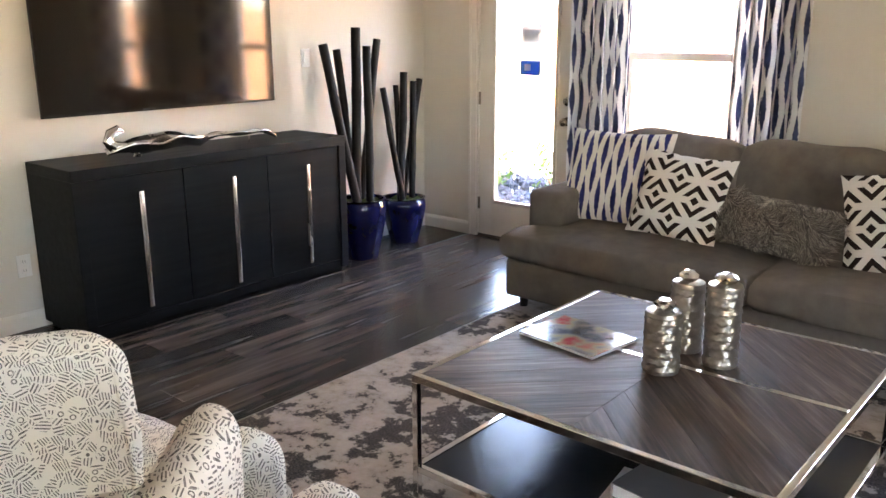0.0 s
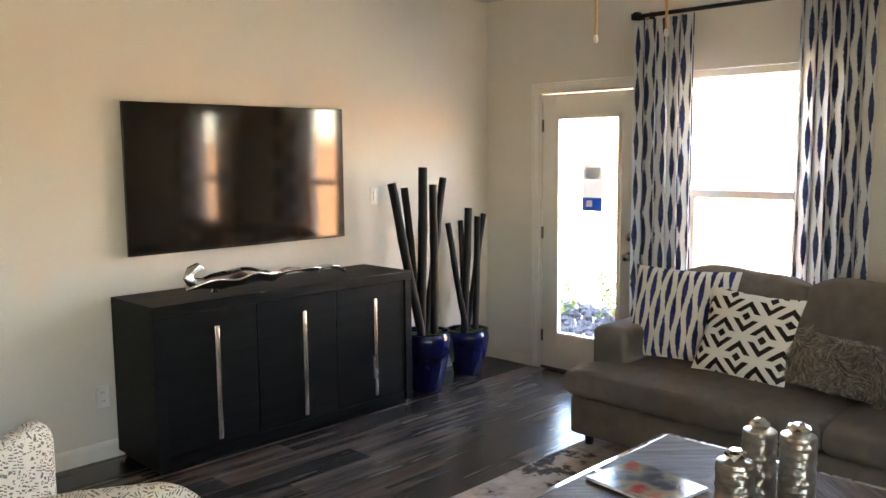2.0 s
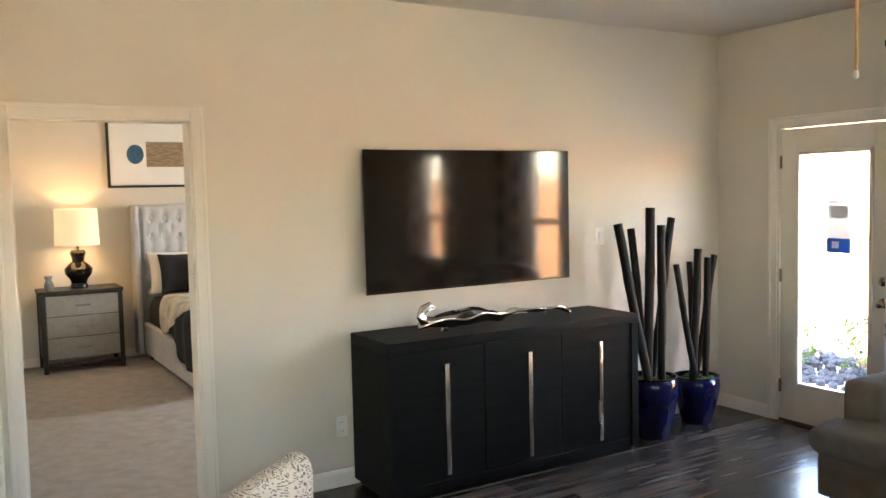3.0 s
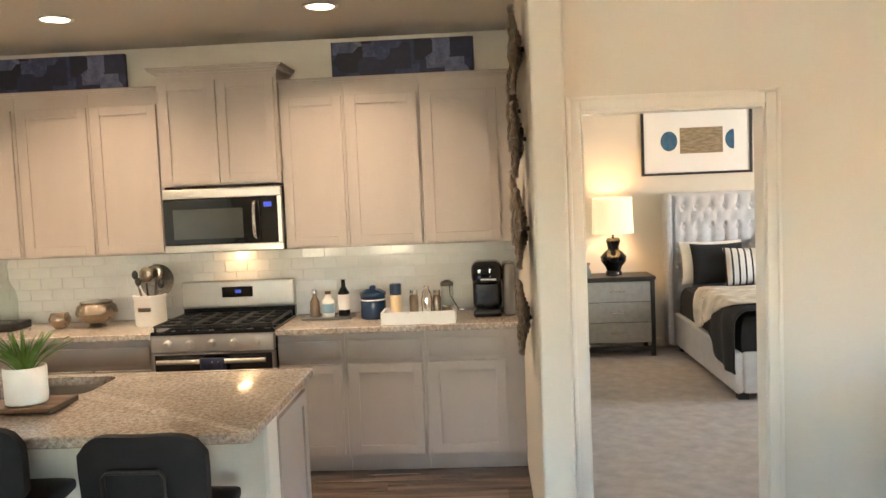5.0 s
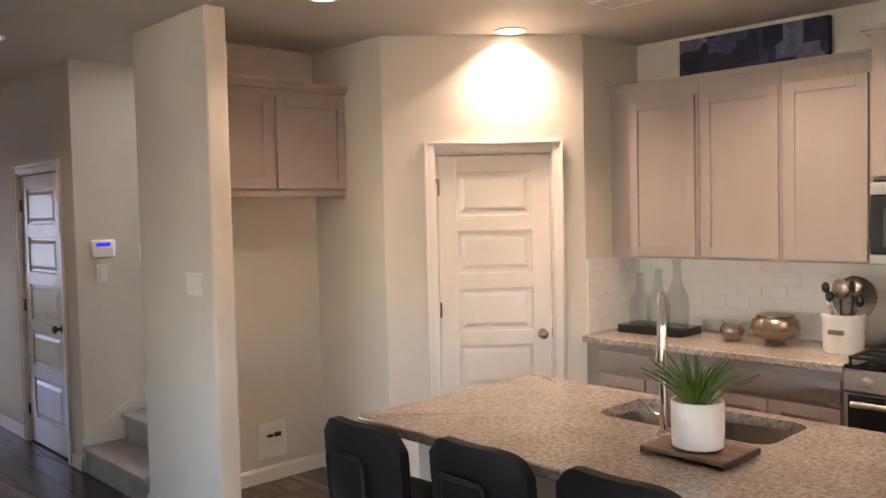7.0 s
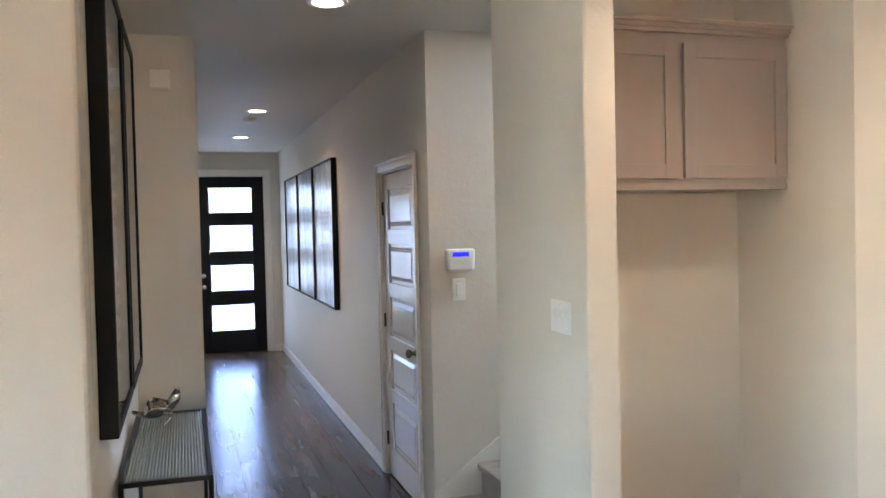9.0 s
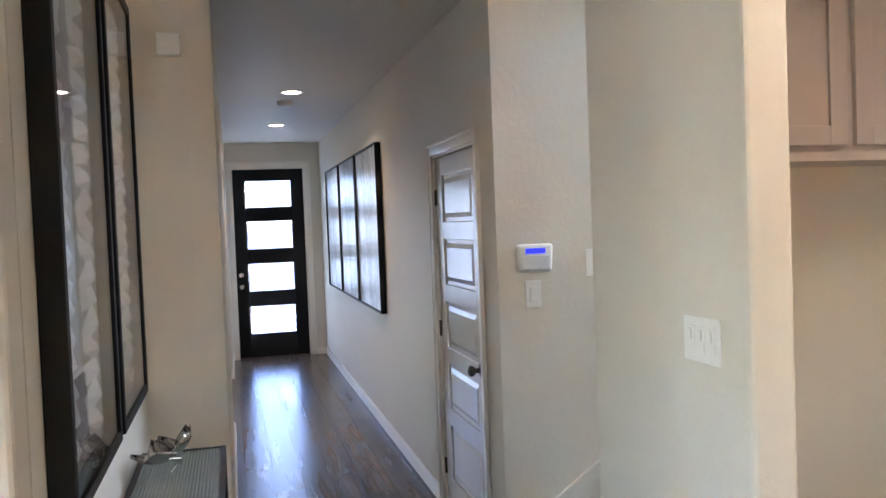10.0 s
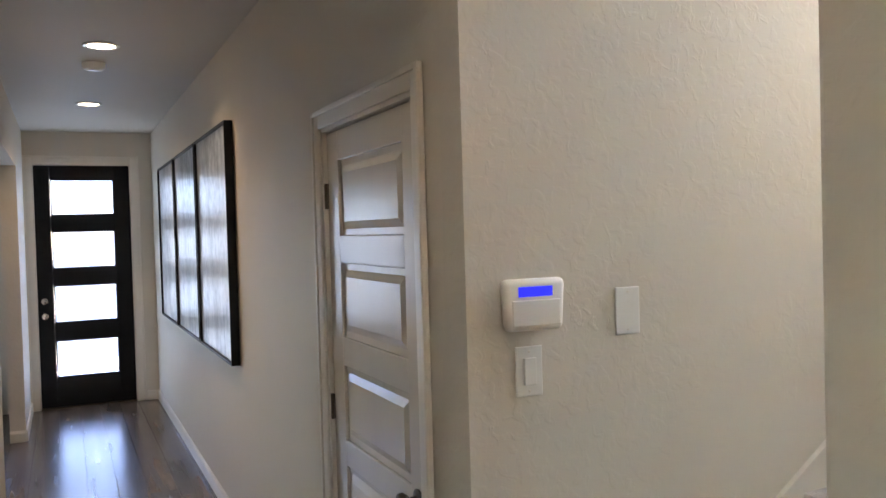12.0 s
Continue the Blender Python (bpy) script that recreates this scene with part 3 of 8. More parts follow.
# patio door: seen from its room side, x runs from the latch to the hinges
gd = thing("door_5", "white patio door with one tall glass lite", "patio door", (-2.64, YN, 0), 180, **S)
casing(gd, 0.83, 2.045, 0.13)
g0, g1, gb, gt = 0.140, 0.69, 0.26, 1.87
bm = bmesh.new()
for q in ((0.02, g0, 0.012, 2.022), (g1, 0.81, 0.012, 2.022), (g0 - 0.003, g1 + 0.003, 0.012, gb), (g0 - 0.003, g1 + 0.003, gt, 2.022)):
    rbox(bm, q[0], q[1], -0.052, -0.010, q[2], q[3], 0.003)
part("slab", bm, DOORW, gd, local=True)
bm = bmesh.new()
for q in ((g0, g0 + 0.028, gb, gt), (g1 - 0.028, g1, gb, gt), (g0 + 0.028, g1 - 0.028, gb, gb + 0.028), (g0 + 0.028, g1 - 0.028, gt - 0.028, gt)):
    rbox(bm, q[0], q[1], -0.045, -0.002, q[2], q[3], 0.005)
part("lite_frame", bm, DOORW, gd, local=True)
p = part("pane", boxes((g0 + 0.02, g1 - 0.02, -0.033, -0.028, gb + 0.02, gt - 0.02)), GLASS, gd, local=True, smooth=False)
p.visible_shadow = False
knob(gd, 0.065, -0.010, 0.90)
bm = bmesh.new()
lathe(bm, [(0.030, 0), (0.030, 0.014), (0.014, 0.020)], 0, 0, 0, 20)
bm.transform(pose(0.065, -0.010, 1.035, -90, 0, 0))
part("deadbolt", bm, NICKEL, gd, local=True)
hinges(gd, 0.81, -0.010, (0.25, 1.02, 1.80))
part("threshold", boxes((0.0, 0.83, -0.13, -0.001, 0, 0.018)), BRONZE, gd, local=True, smooth=False)
def backlit(m, colour):
    """Thin paper that lets daylight through."""
    nt = m.node_tree
    b = nt.nodes["Principled BSDF"]
    tl = nt.nodes.new("ShaderNodeBsdfTranslucent")
    tl.inputs[0].default_value = (*colour, 1)
    mx = nt.nodes.new("ShaderNodeMixShader")
    mx.inputs[0].default_value = 0.5
    nt.links.new(b.outputs[0], mx.inputs[1])
    nt.links.new(tl.outputs[0], mx.inputs[2])
    nt.links.new(mx.outputs[0], nt.nodes["Material Output"].inputs[0])
    return m


PAPER = mat("white_paper", (0.82, 0.82, 0.80), 0.7, var=0.02, bump=0)
THIN_PAPER = backlit(mat("thin_white_paper", (0.82, 0.82, 0.80), 0.7, var=0.02, bump=0), (0.5, 0.5, 0.5))
THIN_BLUE = backlit(mat("thin_blue_card", (0.02, 0.17, 0.42), 0.5, var=0.04, bump=0), (0.01, 0.10, 0.30))
PALE_PRINT = mat("pale_grey_print", (0.50, 0.54, 0.58), 0.6, var=0.1, bump=0)
note = thing("notice", "white and blue notice hung on the patio door glass", "notice", (-3.02, YN + 0.022, 1.19))
part("sheet", boxes((-3.105, -2.935, YN + 0.0235, YN + 0.0245, 1.29, 1.54)), THIN_PAPER, note, smooth=False)
part("card", boxes((-3.108, -2.938, YN + 0.0215, YN + 0.0225, 1.195, 1.29)), THIN_BLUE, note, "blue card", smooth=False)
part("card_print", boxes((-3.07, -3.02, YN + 0.0205, YN + 0.0210, 1.225, 1.27)), PAPER, note, smooth=False)
part("sheet_print", boxes((-3.08, -2.96, YN + 0.0225, YN + 0.023, 1.42, 1.50)), PALE_PRINT, note, smooth=False)


def sash_window(n, x0, x1, z0, z1, y=YN):
    w = thing("window_%d" % n, "white single-hung window, overlooking the sunlit yard", "window", ((x0 + x1) / 2, y, z0), **S)
    f = 0.045
    ya, yb = y + 0.05, y + 0.12
    part("window_frame", boxes((x0, x0 + f, ya, yb, z0, z1), (x1 - f, x1, ya, yb, z0, z1), (x0 + f, x1 - f, ya, yb, z0, z0 + f), (x0 + f, x1 - f, ya, yb, z1 - f, z1)), TRIM, w, smooth=False)
    zm = 1.346
    part("meeting_rail", rboxes(0.004, (x0 + f, x1 - f, ya - 0.006, yb - 0.01, zm - 0.03, zm + 0.02)), TRIM, w)
    part("sash", boxes((x0 + f, x0 + f + 0.03, ya - 0.004, ya + 0.03, z0 + f, zm - 0.03), (x1 - f - 0.03, x1 - f, ya - 0.004, ya + 0.03, z0 + f, zm - 0.03),
                       (x0 + f + 0.03, x1 - f - 0.03, ya - 0.004, ya + 0.03, z0 + f, z0 + f + 0.035)), TRIM, w, smooth=False)
    for a, b, yy in ((z0 + f, zm - 0.03, ya + 0.012), (zm + 0.02, z1 - f, ya + 0.045)):
        p = part("pane", boxes((x0 + f, x1 - f, yy, yy + 0.005, a, b)), GLASS, w, smooth=False)
        p.visible_shadow = False
    part("window_sill", rboxes(0.005, (x0 - 0.03, x1 + 0.03, y - 0.03, y + 0.05, z0 - 0.02, z0 + 0.003)), TRIM, w)


sash_window(1, -2.33, -1.47, 0.62, 2.11)
sash_window(2, -0.23, 0.63, 0.62, 2.11)

fw = thing("window_6", "white framed front room window", "window", (-0.6, -13.5, 0.62), **S)
part("window_frame", boxes((-1.50, -1.455, -13.55, -13.48, 0.62, 2.11), (0.255, 0.30, -13.55, -13.48, 0.62, 2.11), (-1.455, 0.255, -13.55, -13.48, 0.62, 0.665), (-1.455, 0.255, -13.55, -13.48, 2.065, 2.11), (-0.625, -0.575, -13.55, -13.48, 0.665, 2.065)), TRIM, fw, smooth=False)
part("window_sill", rboxes(0.005, (-1.53, 0.33, -13.48, -13.40, 0.60, 0.6195)), TRIM, fw)
# Tinted panes, out of view, added to dim the light into the hall.
for a, b in ((-1.455, -0.625), (-0.575, 0.255)):
    p = part("pane", boxes((a, b, -13.52, -13.515, 0.665, 2.065)), FROST, fw, "tinted pane added to dim the daylight", smooth=False)
    p.visible_shadow = False


def baseboard(name, p, q, side):
    """A moulded board along a wall from p to q; side: unit vector into the room."""
    p, q, s = Vector((*p, 0)), Vector((*q, 0)), Vector((*side, 0))
    bm = bmesh.new()
    outline = [(0.0, 0.0), (0.014, 0.0), (0.014, 0.075), (0.009, 0.088), (0.006, 0.095), (0.0, 0.095)]
    a = [bm.verts.new(p + s * (d + 0.001) + Vector((0, 0, z))) for d, z in outline]
    b = [bm.verts.new(q + s * (d + 0.001) + Vector((0, 0, z))) for d, z in outline]
    for i in range(6):
        bm.faces.new((a[i], a[(i + 1) % 6], b[(i + 1) % 6], b[i]))
    bm.faces.new(a[::-1])
    bm.faces.new(b)
    solid(name, bm, TRIM, "white moulded baseboard along the wall", "baseboard", **S)


for p, q, s in (((XT, 1.37), (XT, YN), (1, 0)), ((XT + 0.015, YN), (-3.53, YN), (0, -1)), ((-2.58, YN), (3.3, YN), (0, -1)),
                ((XH, -7.335), (XH, -13.433), (1, 0)), ((XH, -6.155), (XH, -6.34), (1, 0)), ((-1.81, -6.545), (-1.81, -9.55), (-1, 0)), ((-1.81, -12.12), (-1.81, -13.433), (-1, 0)), ((-1.81, -12.12), (-1.69, -12.12), (0, 1)), ((-1.46, -4.26), (-1.46, -6.53), (-1, 0)),
                ((-1.46, -6.545), (-1.81, -6.545), (0, 1)), ((XH, -4.28), (XH, -5.13), (1, 0)), ((-3.12, -5.05), (-4.17, -5.05), (0, 1)), ((-4.17, -5.03), (-4.17, -4.345), (1, 0)),
                ((-2.985, -13.433), (-2.88, -13.433), (0, 1)), ((-8.8, 0.39), (-8.8, YN), (1, 0)), ((-3.0, -4.28), (-3.12, -4.28), (0, 1)), ((3.3, -4.26), (-1.46, -4.262), (0, 1))):
    baseboard("baseboard", p, q, s)


# carpeted stairs, each step its own piece
def stairs():
    st = thing("stairs", "pale carpeted stairs rising beside the textured wall", "stairs", (-3.0, -5.63, 0), kind="structure")
    rise, run = 0.178, 0.268
    for i in range(12):
        x1 = -3.0 - i * run
        bm = bmesh.new()
        n = 10
        z1 = (i + 1) * rise
        prof = [(x1 - run - 0.06, 0.0 if i == 0 else z1 - rise - 0.02), (x1, 0.0 if i == 0 else z1 - rise - 0.02), (x1, z1 - 0.045), (x1 + 0.02, z1 - 0.038), (x1 + 0.026, z1 - 0.02), (x1 + 0.02, z1 - 0.004), (x1, z1), (x1 - run - 0.06, z1)]
        prism(bm, prof, "y", -6.115, -5.155)
        part("step", bm, CARPET, st)
    bm = bmesh.new()
    prism(bm, [(-2.995, 0.0), (-2.995, 0.22), (-3.0 - 11 * run, 0.22 + 11 * rise + 0.08), (-3.0 - 11 * run, 0.0)], "y", -6.134, -6.116)
    part("skirt_board", bm, TRIM, st, "white painted skirt board", smooth=False)
    bm = bmesh.new()
    prism(bm, [(-3.13, 0.0), (-3.13, 0.30), (-3.0 - 11 * run, 0.22 + 11 * rise + 0.08), (-3.0 - 11 * run, 0.0)], "y", -5.154, -5.136)
    part("skirt_board", bm, TRIM, st, smooth=False)


stairs()


def east_window(n, y0, y1, z0=0.62, z1=2.11):
    w = thing("window_%d" % n, "unseen white single-hung window in the wall behind the camera", "window", (3.36, (y0 + y1) / 2, z0), **S)
    f = 0.045
    part("window_frame", boxes((3.33, 3.40, y0, y0 + f, z0, z1), (3.33, 3.40, y1 - f, y1, z0, z1), (3.33, 3.40, y0 + f, y1 - f, z0, z0 + f), (3.33, 3.40, y0 + f, y1 - f, z1 - f, z1)), TRIM, w, smooth=False)
    part("meeting_rail", rboxes(0.004, (3.335, 3.39, y0 + f, y1 - f, 1.33, 1.38)), TRIM, w)
    part("window_sill", rboxes(0.004, (3.25, 3.325, y0 - 0.03, y1 + 0.03, z0 - 0.025, z0 - 0.001)), TRIM, w)


east_window(3, -3.3, -2.60)
east_window(4, -2.05, -1.35)
# This unseen opening is added to bring more daylight onto the chairs.
east_window(5, 0.5, 1.45)

# ---- kitchen ----
def shaker_door(cab, x, y0, y1, z0, z1, rail=0.057, m=None):
    """A shaker door of its own stiles, rails and panel on a cabinet that faces +x."""
    def shaped(bm):
        if m:
            bm.transform(m)
        return bm
    t = 0.019
    door = part("door", shaped(boxes((x, x + t - 0.010, y0 + rail - 0.002, y1 - rail + 0.002, z0 + rail - 0.002, z1 - rail + 0.002))), CABINET, cab, smooth=False)
    for name, q in (("stile", (y0, y0 + rail, z0, z1)), ("stile", (y1 - rail, y1, z0, z1)), ("rail", (y0 + rail, y1 - rail, z0, z0 + rail)), ("rail", (y0 + rail, y1 - rail, z1 - rail, z1))):
        part(name, shaped(rboxes(0.0015, (x, x + t, *q))), CABINET, door)


def shaker(bm, x, y0, y1, z0, z1, rail=0.057):
    """The same as one panel."""
    t = 0.019
    for q in ((y0, y0 + rail, z0, z1), (y1 - rail, y1, z0, z1), (y0 + rail, y1 - rail, z0, z0 + rail), (y0 + rail, y1 - rail, z1 - rail, z1)):
        box(bm, x, x + t, *q)
    box(bm, x, x + t - 0.010, y0 + rail - 0.002, y1 - rail + 0.002, z0 + rail - 0.002, z1 - rail + 0.002)


def flat_front(bm, x, y0, y1, z0, z1):
    rbox(bm, x, x + 0.019, y0, y1, z0, z1, 0.003)


def crown(cab, x, y0, y1, z, ends=(True, True), size=0.05):
    """A stepped moulding round the top of a wall cabinet."""
    bm = bmesh.new()
    for k, (o, a, b) in enumerate(((0.006, 0.0, 0.3), (0.020, 0.3, 0.62), (0.040, 0.62, 0.85), (0.046, 0.85, 1.0))):
        box(bm, XK + 0.002, x + o, y0 - (o if ends[0] else 0), y1 + (o if ends[1] else 0), z + a * size, z + b * size + (0.0004 if k < 3 else 0))
    part("crown", bm, CABINET, cab, "stepped crown moulding", smooth=False)


def wall_cabinet(y0, y1, z0, z1, front, doors, ends, cz=0.035):
    cab = thing("wall_cabinet", "greige painted shaker wall cabinet above the counter", "cabinet", (XK, (y0 + y1) / 2, z0), group="kitchen wall cabinets")
    part("body", boxes((XK + 0.002, front, y0, y1, z0, z1)), CABINET, cab, smooth=False)
    for a, b in doors:
        shaker_door(cab, front, a, b, z0 + 0.015, z1 - 0.075 if cz < 0.05 else z1 - 0.03)
    crown(cab, front, y0, y1, z1, ends, cz)
    return cab


UF = -5.39
wall_cabinet(-3.561, -2.956, 1.375, 2.405, UF, [(-3.414, -2.975)], (False, False))
wall_cabinet(-2.953, -2.468, 1.375, 2.405, UF, [(-2.933, -2.480)], (False, False))
wall_cabinet(-2.465, -2.006, 1.375, 2.405, UF, [(-2.448, -2.026)], (False, False))
wall_cabinet(-2.003, -1.238, 1.800, 2.490, UF + 0.04, [(-1.985, -1.625), (-1.615, -1.255)], (True, True), 0.055)
wall_cabinet(-1.235, -0.827, 1.375, 2.405, UF, [(-1.227, -0.842)], (False, False))
wall_cabinet(-0.824, -0.352, 1.375, 2.405, UF, [(-0.808, -0.366)], (False, False))
wall_cabinet(-0.349, 0.238, 1.375, 2.405, UF, [(-0.333, 0.129)], (False, False))


def base_cabinet(y0, y1, doors, drawers):
    cab = thing("base_cabinet", "greige painted shaker base cabinet under the granite counter", "cabinet", (XK, (y0 + y1) / 2, 0), group="kitchen base cabinets")
    bm = boxes((XK + 0.002, -5.109, y0, y1, 0.10, 0.874))
    part("body", bm, CABINET, cab, smooth=False)
    part("toe_kick", boxes((XK + 0.01, -5.17, y0, y1, 0.001, 0.10)), CABINET, cab, smooth=False)
    for a, b in drawers:
        bm = bmesh.new()
        flat_front(bm, -5.109, a, b, 0.716, 0.826)
        part("drawer_front", bm, CABINET, cab)
    for a, b in doors:
        shaker_door(cab, -5.109, a, b, 0.122, 0.686)


base_cabinet(-1.252, -0.847, [(-1.250, -0.869)], [(-1.250, -0.869)])
base_cabinet(-0.845, -0.357, [(-0.823, -0.379)], [(-0.823, -0.379)])
base_cabinet(-0.355, 0.238, [(-0.332, 0.124)], [(-0.332, 0.124)])
base_cabinet(-3.561, -2.800, [(-3.46, -3.15), (-3.13, -2.82)], [(-3.46, -2.82)])
base_cabinet(-2.797, -2.027, [(-2.77, -2.42), (-2.40, -2.05)], [(-2.77, -2.05)])
solid("countertop", rboxes(0.006, (XK + 0.014, -5.055, -1.254, 0.238, 0.875, 0.914)), GRANITE, "speckled granite countertop beside the range", "countertop", smooth=True)
solid("countertop", rboxes(0.006, (XK + 0.014, -5.055, -3.5605, -2.026, 0.875, 0.914)), GRANITE, "speckled granite countertop beside the pantry wall", "countertop", smooth=True)


def kitchen_range():
    r = thing("gas_range", "stainless steel gas range with black cooktop", "range", (-5.40, -1.64, 0))
    y0, y1 = -2.022, -1.258
    part("body", boxes((-5.68, -5.10, y0, y1, 0.02, 0.90)), BLACK_PLASTIC, r, smooth=False)
    part("cooktop", rboxes(0.006, (-5.66, -5.055, y0, y1, 0.900, 0.922)), BLACK_GLASS, r)
    part("control_panel", rboxes(0.008, (-5.10, -5.045, y0 + 0.003, y1 - 0.003, 0.795, 0.899)), STEEL, r)
    part("oven_door", rboxes(0.008, (-5.10, -5.050, y0 + 0.003, y1 - 0.003, 0.20, 0.790)), STEEL, r)
    part("oven_window", rboxes(0.006, (-5.06, -5.047, y0 + 0.02, y1 - 0.02, 0.25, 0.782)), BLACK_GLASS, r)
    part("drawer", rboxes(0.006, (-5.10, -5.052, y0 + 0.003, y1 - 0.003, 0.04, 0.195)), STEEL, r)
    bm = bmesh.new()
    tube(bm, [(-5.005, y0 + 0.05, 0.745), (-5.005, y1 - 0.05, 0.745)], 0.014, 12)
    for y in (y0 + 0.09, y1 - 0.09):
        tube(bm, [(-5.052, y, 0.745), (-5.005, y, 0.745)], 0.009, 8)
    part("door_handle", bm, STEEL, r)
    for k in range(5):
        bm = bmesh.new()
        lathe(bm, [(0.026, 0), (0.026, 0.008), (0.021, 0.012), (0.019, 0.034), (0.015, 0.038)], 0, 0, 0, 20)
        bm.transform(pose(-5.046, y0 + 0.11 + k * 0.136, 0.848, 0, 90, 0))
        part("control_knob", bm, STEEL, r)
    for k in range(3):
        a = y0 + 0.015 + k * 0.247
        b = a + 0.240
        bm = bmesh.new()
        for q in ((-5.60, -5.075, a, a + 0.012), (-5.60, -5.075, b - 0.012, b), (-5.60, -5.588, a + 0.012, b - 0.012), (-5.087, -5.075, a + 0.012, b - 0.012), (-5.345, -5.333, a + 0.012, b - 0.012)):
            box(bm, q[0], q[1], q[2], q[3], 0.944, 0.958)
        box(bm, -5.59, -5.08, (a + b) / 2 - 0.006, (a + b) / 2 + 0.006, 0.944, 0.958)
        for x in (-5.47, -5.21):
            box(bm, x - 0.006, x + 0.006, a + 0.012, b - 0.012, 0.9445, 0.9575)
        for x in (-5.595, -5.085):
            for y in (a + 0.006, b - 0.006):
                box(bm, x - 0.006, x + 0.006, y - 0.006, y + 0.006, 0.922, 0.945)
        part("grate", bm, BLACK_IRON, r, "black cast-iron grate", smooth=False)
        for x in (-5.47, -5.21):
            bm = bmesh.new()
            lathe(bm, [(0.052, 0.922), (0.050, 0.932), (0.038, 0.934), (0.036, 0.941)], x, (a + b) / 2, 0, 20)
            part("burner", bm, BLACK_IRON, r)
    part("backguard", rboxes(0.010, (-5.68, -5.61, y0, y1, 0.985, 1.165)), STEEL, r)
    part("backguard_base", boxes((-5.68, -5.63, y0 + 0.004, y1 - 0.004, 0.921, 0.986)), BLACK_PLASTIC, r, smooth=False)
    part("clock_panel", rboxes(0.003, (-5.615, -5.606, -1.745, -1.535, 1.055, 1.125)), BLACK_GLASS, r)
    part("clock_digits", boxes((-5.6055, -5.605, -1.655, -1.615, 1.083, 1.105)), glow("blue_clock_light", (0.05, 0.15, 1.0), 0.004), r, "lit blue digits", smooth=False)
    towel = thing("dish_towel", "folded navy dish towel over the oven handle", "towel", (-5.0, -1.63, 0.60))
    bm = bmesh.new()
    n = 12
    for s, x in ((0, -4.988), (1, -5.024)):
        g = [[bm.verts.new((x + 0.004 * math.sin(i * 1.9 + s), -1.705 + 0.15 * i / n, 0.755 - (0.17 - 0.04 * s) * j / 5)) for i in range(n + 1)] for j in range(6)]
        for j in range(5):
            for i in range(n):
                bm.faces.new((g[j][i], g[j][i + 1], g[j + 1][i + 1], g[j + 1][i]))
    g = [[bm.verts.new((-5.006 + 0.018 * math.cos(math.pi * k / 6), -1.705 + 0.15 * i / n, 0.755 + 0.012 * math.sin(math.pi * k / 6))) for i in range(n + 1)] for k in range(7)]
    for k in range(6):
        for i in range(n):
            bm.faces.new((g[k][i], g[k][i + 1], g[k + 1][i + 1], g[k + 1][i]))
    me = part("cloth", bm, mat("navy_cloth", (0.012, 0.018, 0.05), 0.9, bump=0.5, grain=300), towel)
    sol = me.modifiers.new("thickness", "SOLIDIFY")
    sol.thickness = 0.003


kitchen_range()


def microwave():
    m = thing("microwave", "stainless over-the-range microwave with black glass door", "microwave", (-5.5, -1.62, 1.377))
    y0, y1, f = -2.0, -1.24, -5.33
    part("body", rboxes(0.004, (XK + 0.012, f - 0.03, y0, y1, 1.377, 1.782)), BLACK_PLASTIC, m)
    part("top_vent", rboxes(0.005, (f - 0.03, f + 0.004, y0, y1, 1.722, 1.782)), STEEL, m)
    part("bottom_trim", rboxes(0.005, (f - 0.03, f + 0.004, y0, y1, 1.380, 1.428)), STEEL, m)
    part("door", rboxes(0.006, (f - 0.03, f, y0, y1 - 0.14, 1.429, 1.721)), BLACK_GLASS, m, "black glass door")
    part("door_window", rboxes(0.004, (f - 0.004, f + 0.002, y0 + 0.06, y1 - 0.25, 1.465, 1.655)), mat("tinted_mesh_glass", (0.05, 0.055, 0.05), 0.08, bump=0, rvar=0.03), m)
    part("control_panel", rboxes(0.004, (f - 0.03, f - 0.001, y1 - 0.138, y1 - 0.03, 1.429, 1.721)), BLACK_GLASS, m)
    part("side_trim", rboxes(0.004, (f - 0.03, f + 0.003, y1 - 0.029, y1, 1.429, 1.721)), STEEL, m)
    part("display", boxes((f - 0.0008, f, y1 - 0.115, y1 - 0.065, 1.655, 1.685)), glow("blue_display", (0.05, 0.12, 1.0), 0.001), m, "lit blue display", smooth=False)
    bm = bmesh.new()
    pts = [(f - 0.002, y1 - 0.17, 1.46), (f + 0.03, y1 - 0.17, 1.475), (f + 0.042, y1 - 0.17, 1.52), (f + 0.042, y1 - 0.17, 1.63), (f + 0.03, y1 - 0.17, 1.675), (f - 0.002, y1 - 0.17, 1.69)]
    tube(bm, pts, 0.012, 12)
    part("handle", bm, CHROME, m, "bowed steel handle")
    # Faint glowing strip and lamp added below to warm the backsplash.
    bm = bmesh.new()
    box(bm, -5.62, -5.56, -1.70, -1.54, 1.3745, 1.3765)
    part("task_light", bm, glow("fill_strip_glow", (1.0, 0.72, 0.38), 0.03), m, "glowing warm strip added to light the tiles", smooth=False)
    d = bpy.data.lights.new("backsplash_fill_light", "AREA")
    d.shape, d.size, d.size_y, d.energy, d.color = "RECTANGLE", 0.06, 0.16, 0.016, (1.0, 0.68, 0.36)
    new("backsplash_fill_light", d).matrix_world = look((-5.59, -1.62, 1.370), (-5.60, -1.62, 0.9))


microwave()

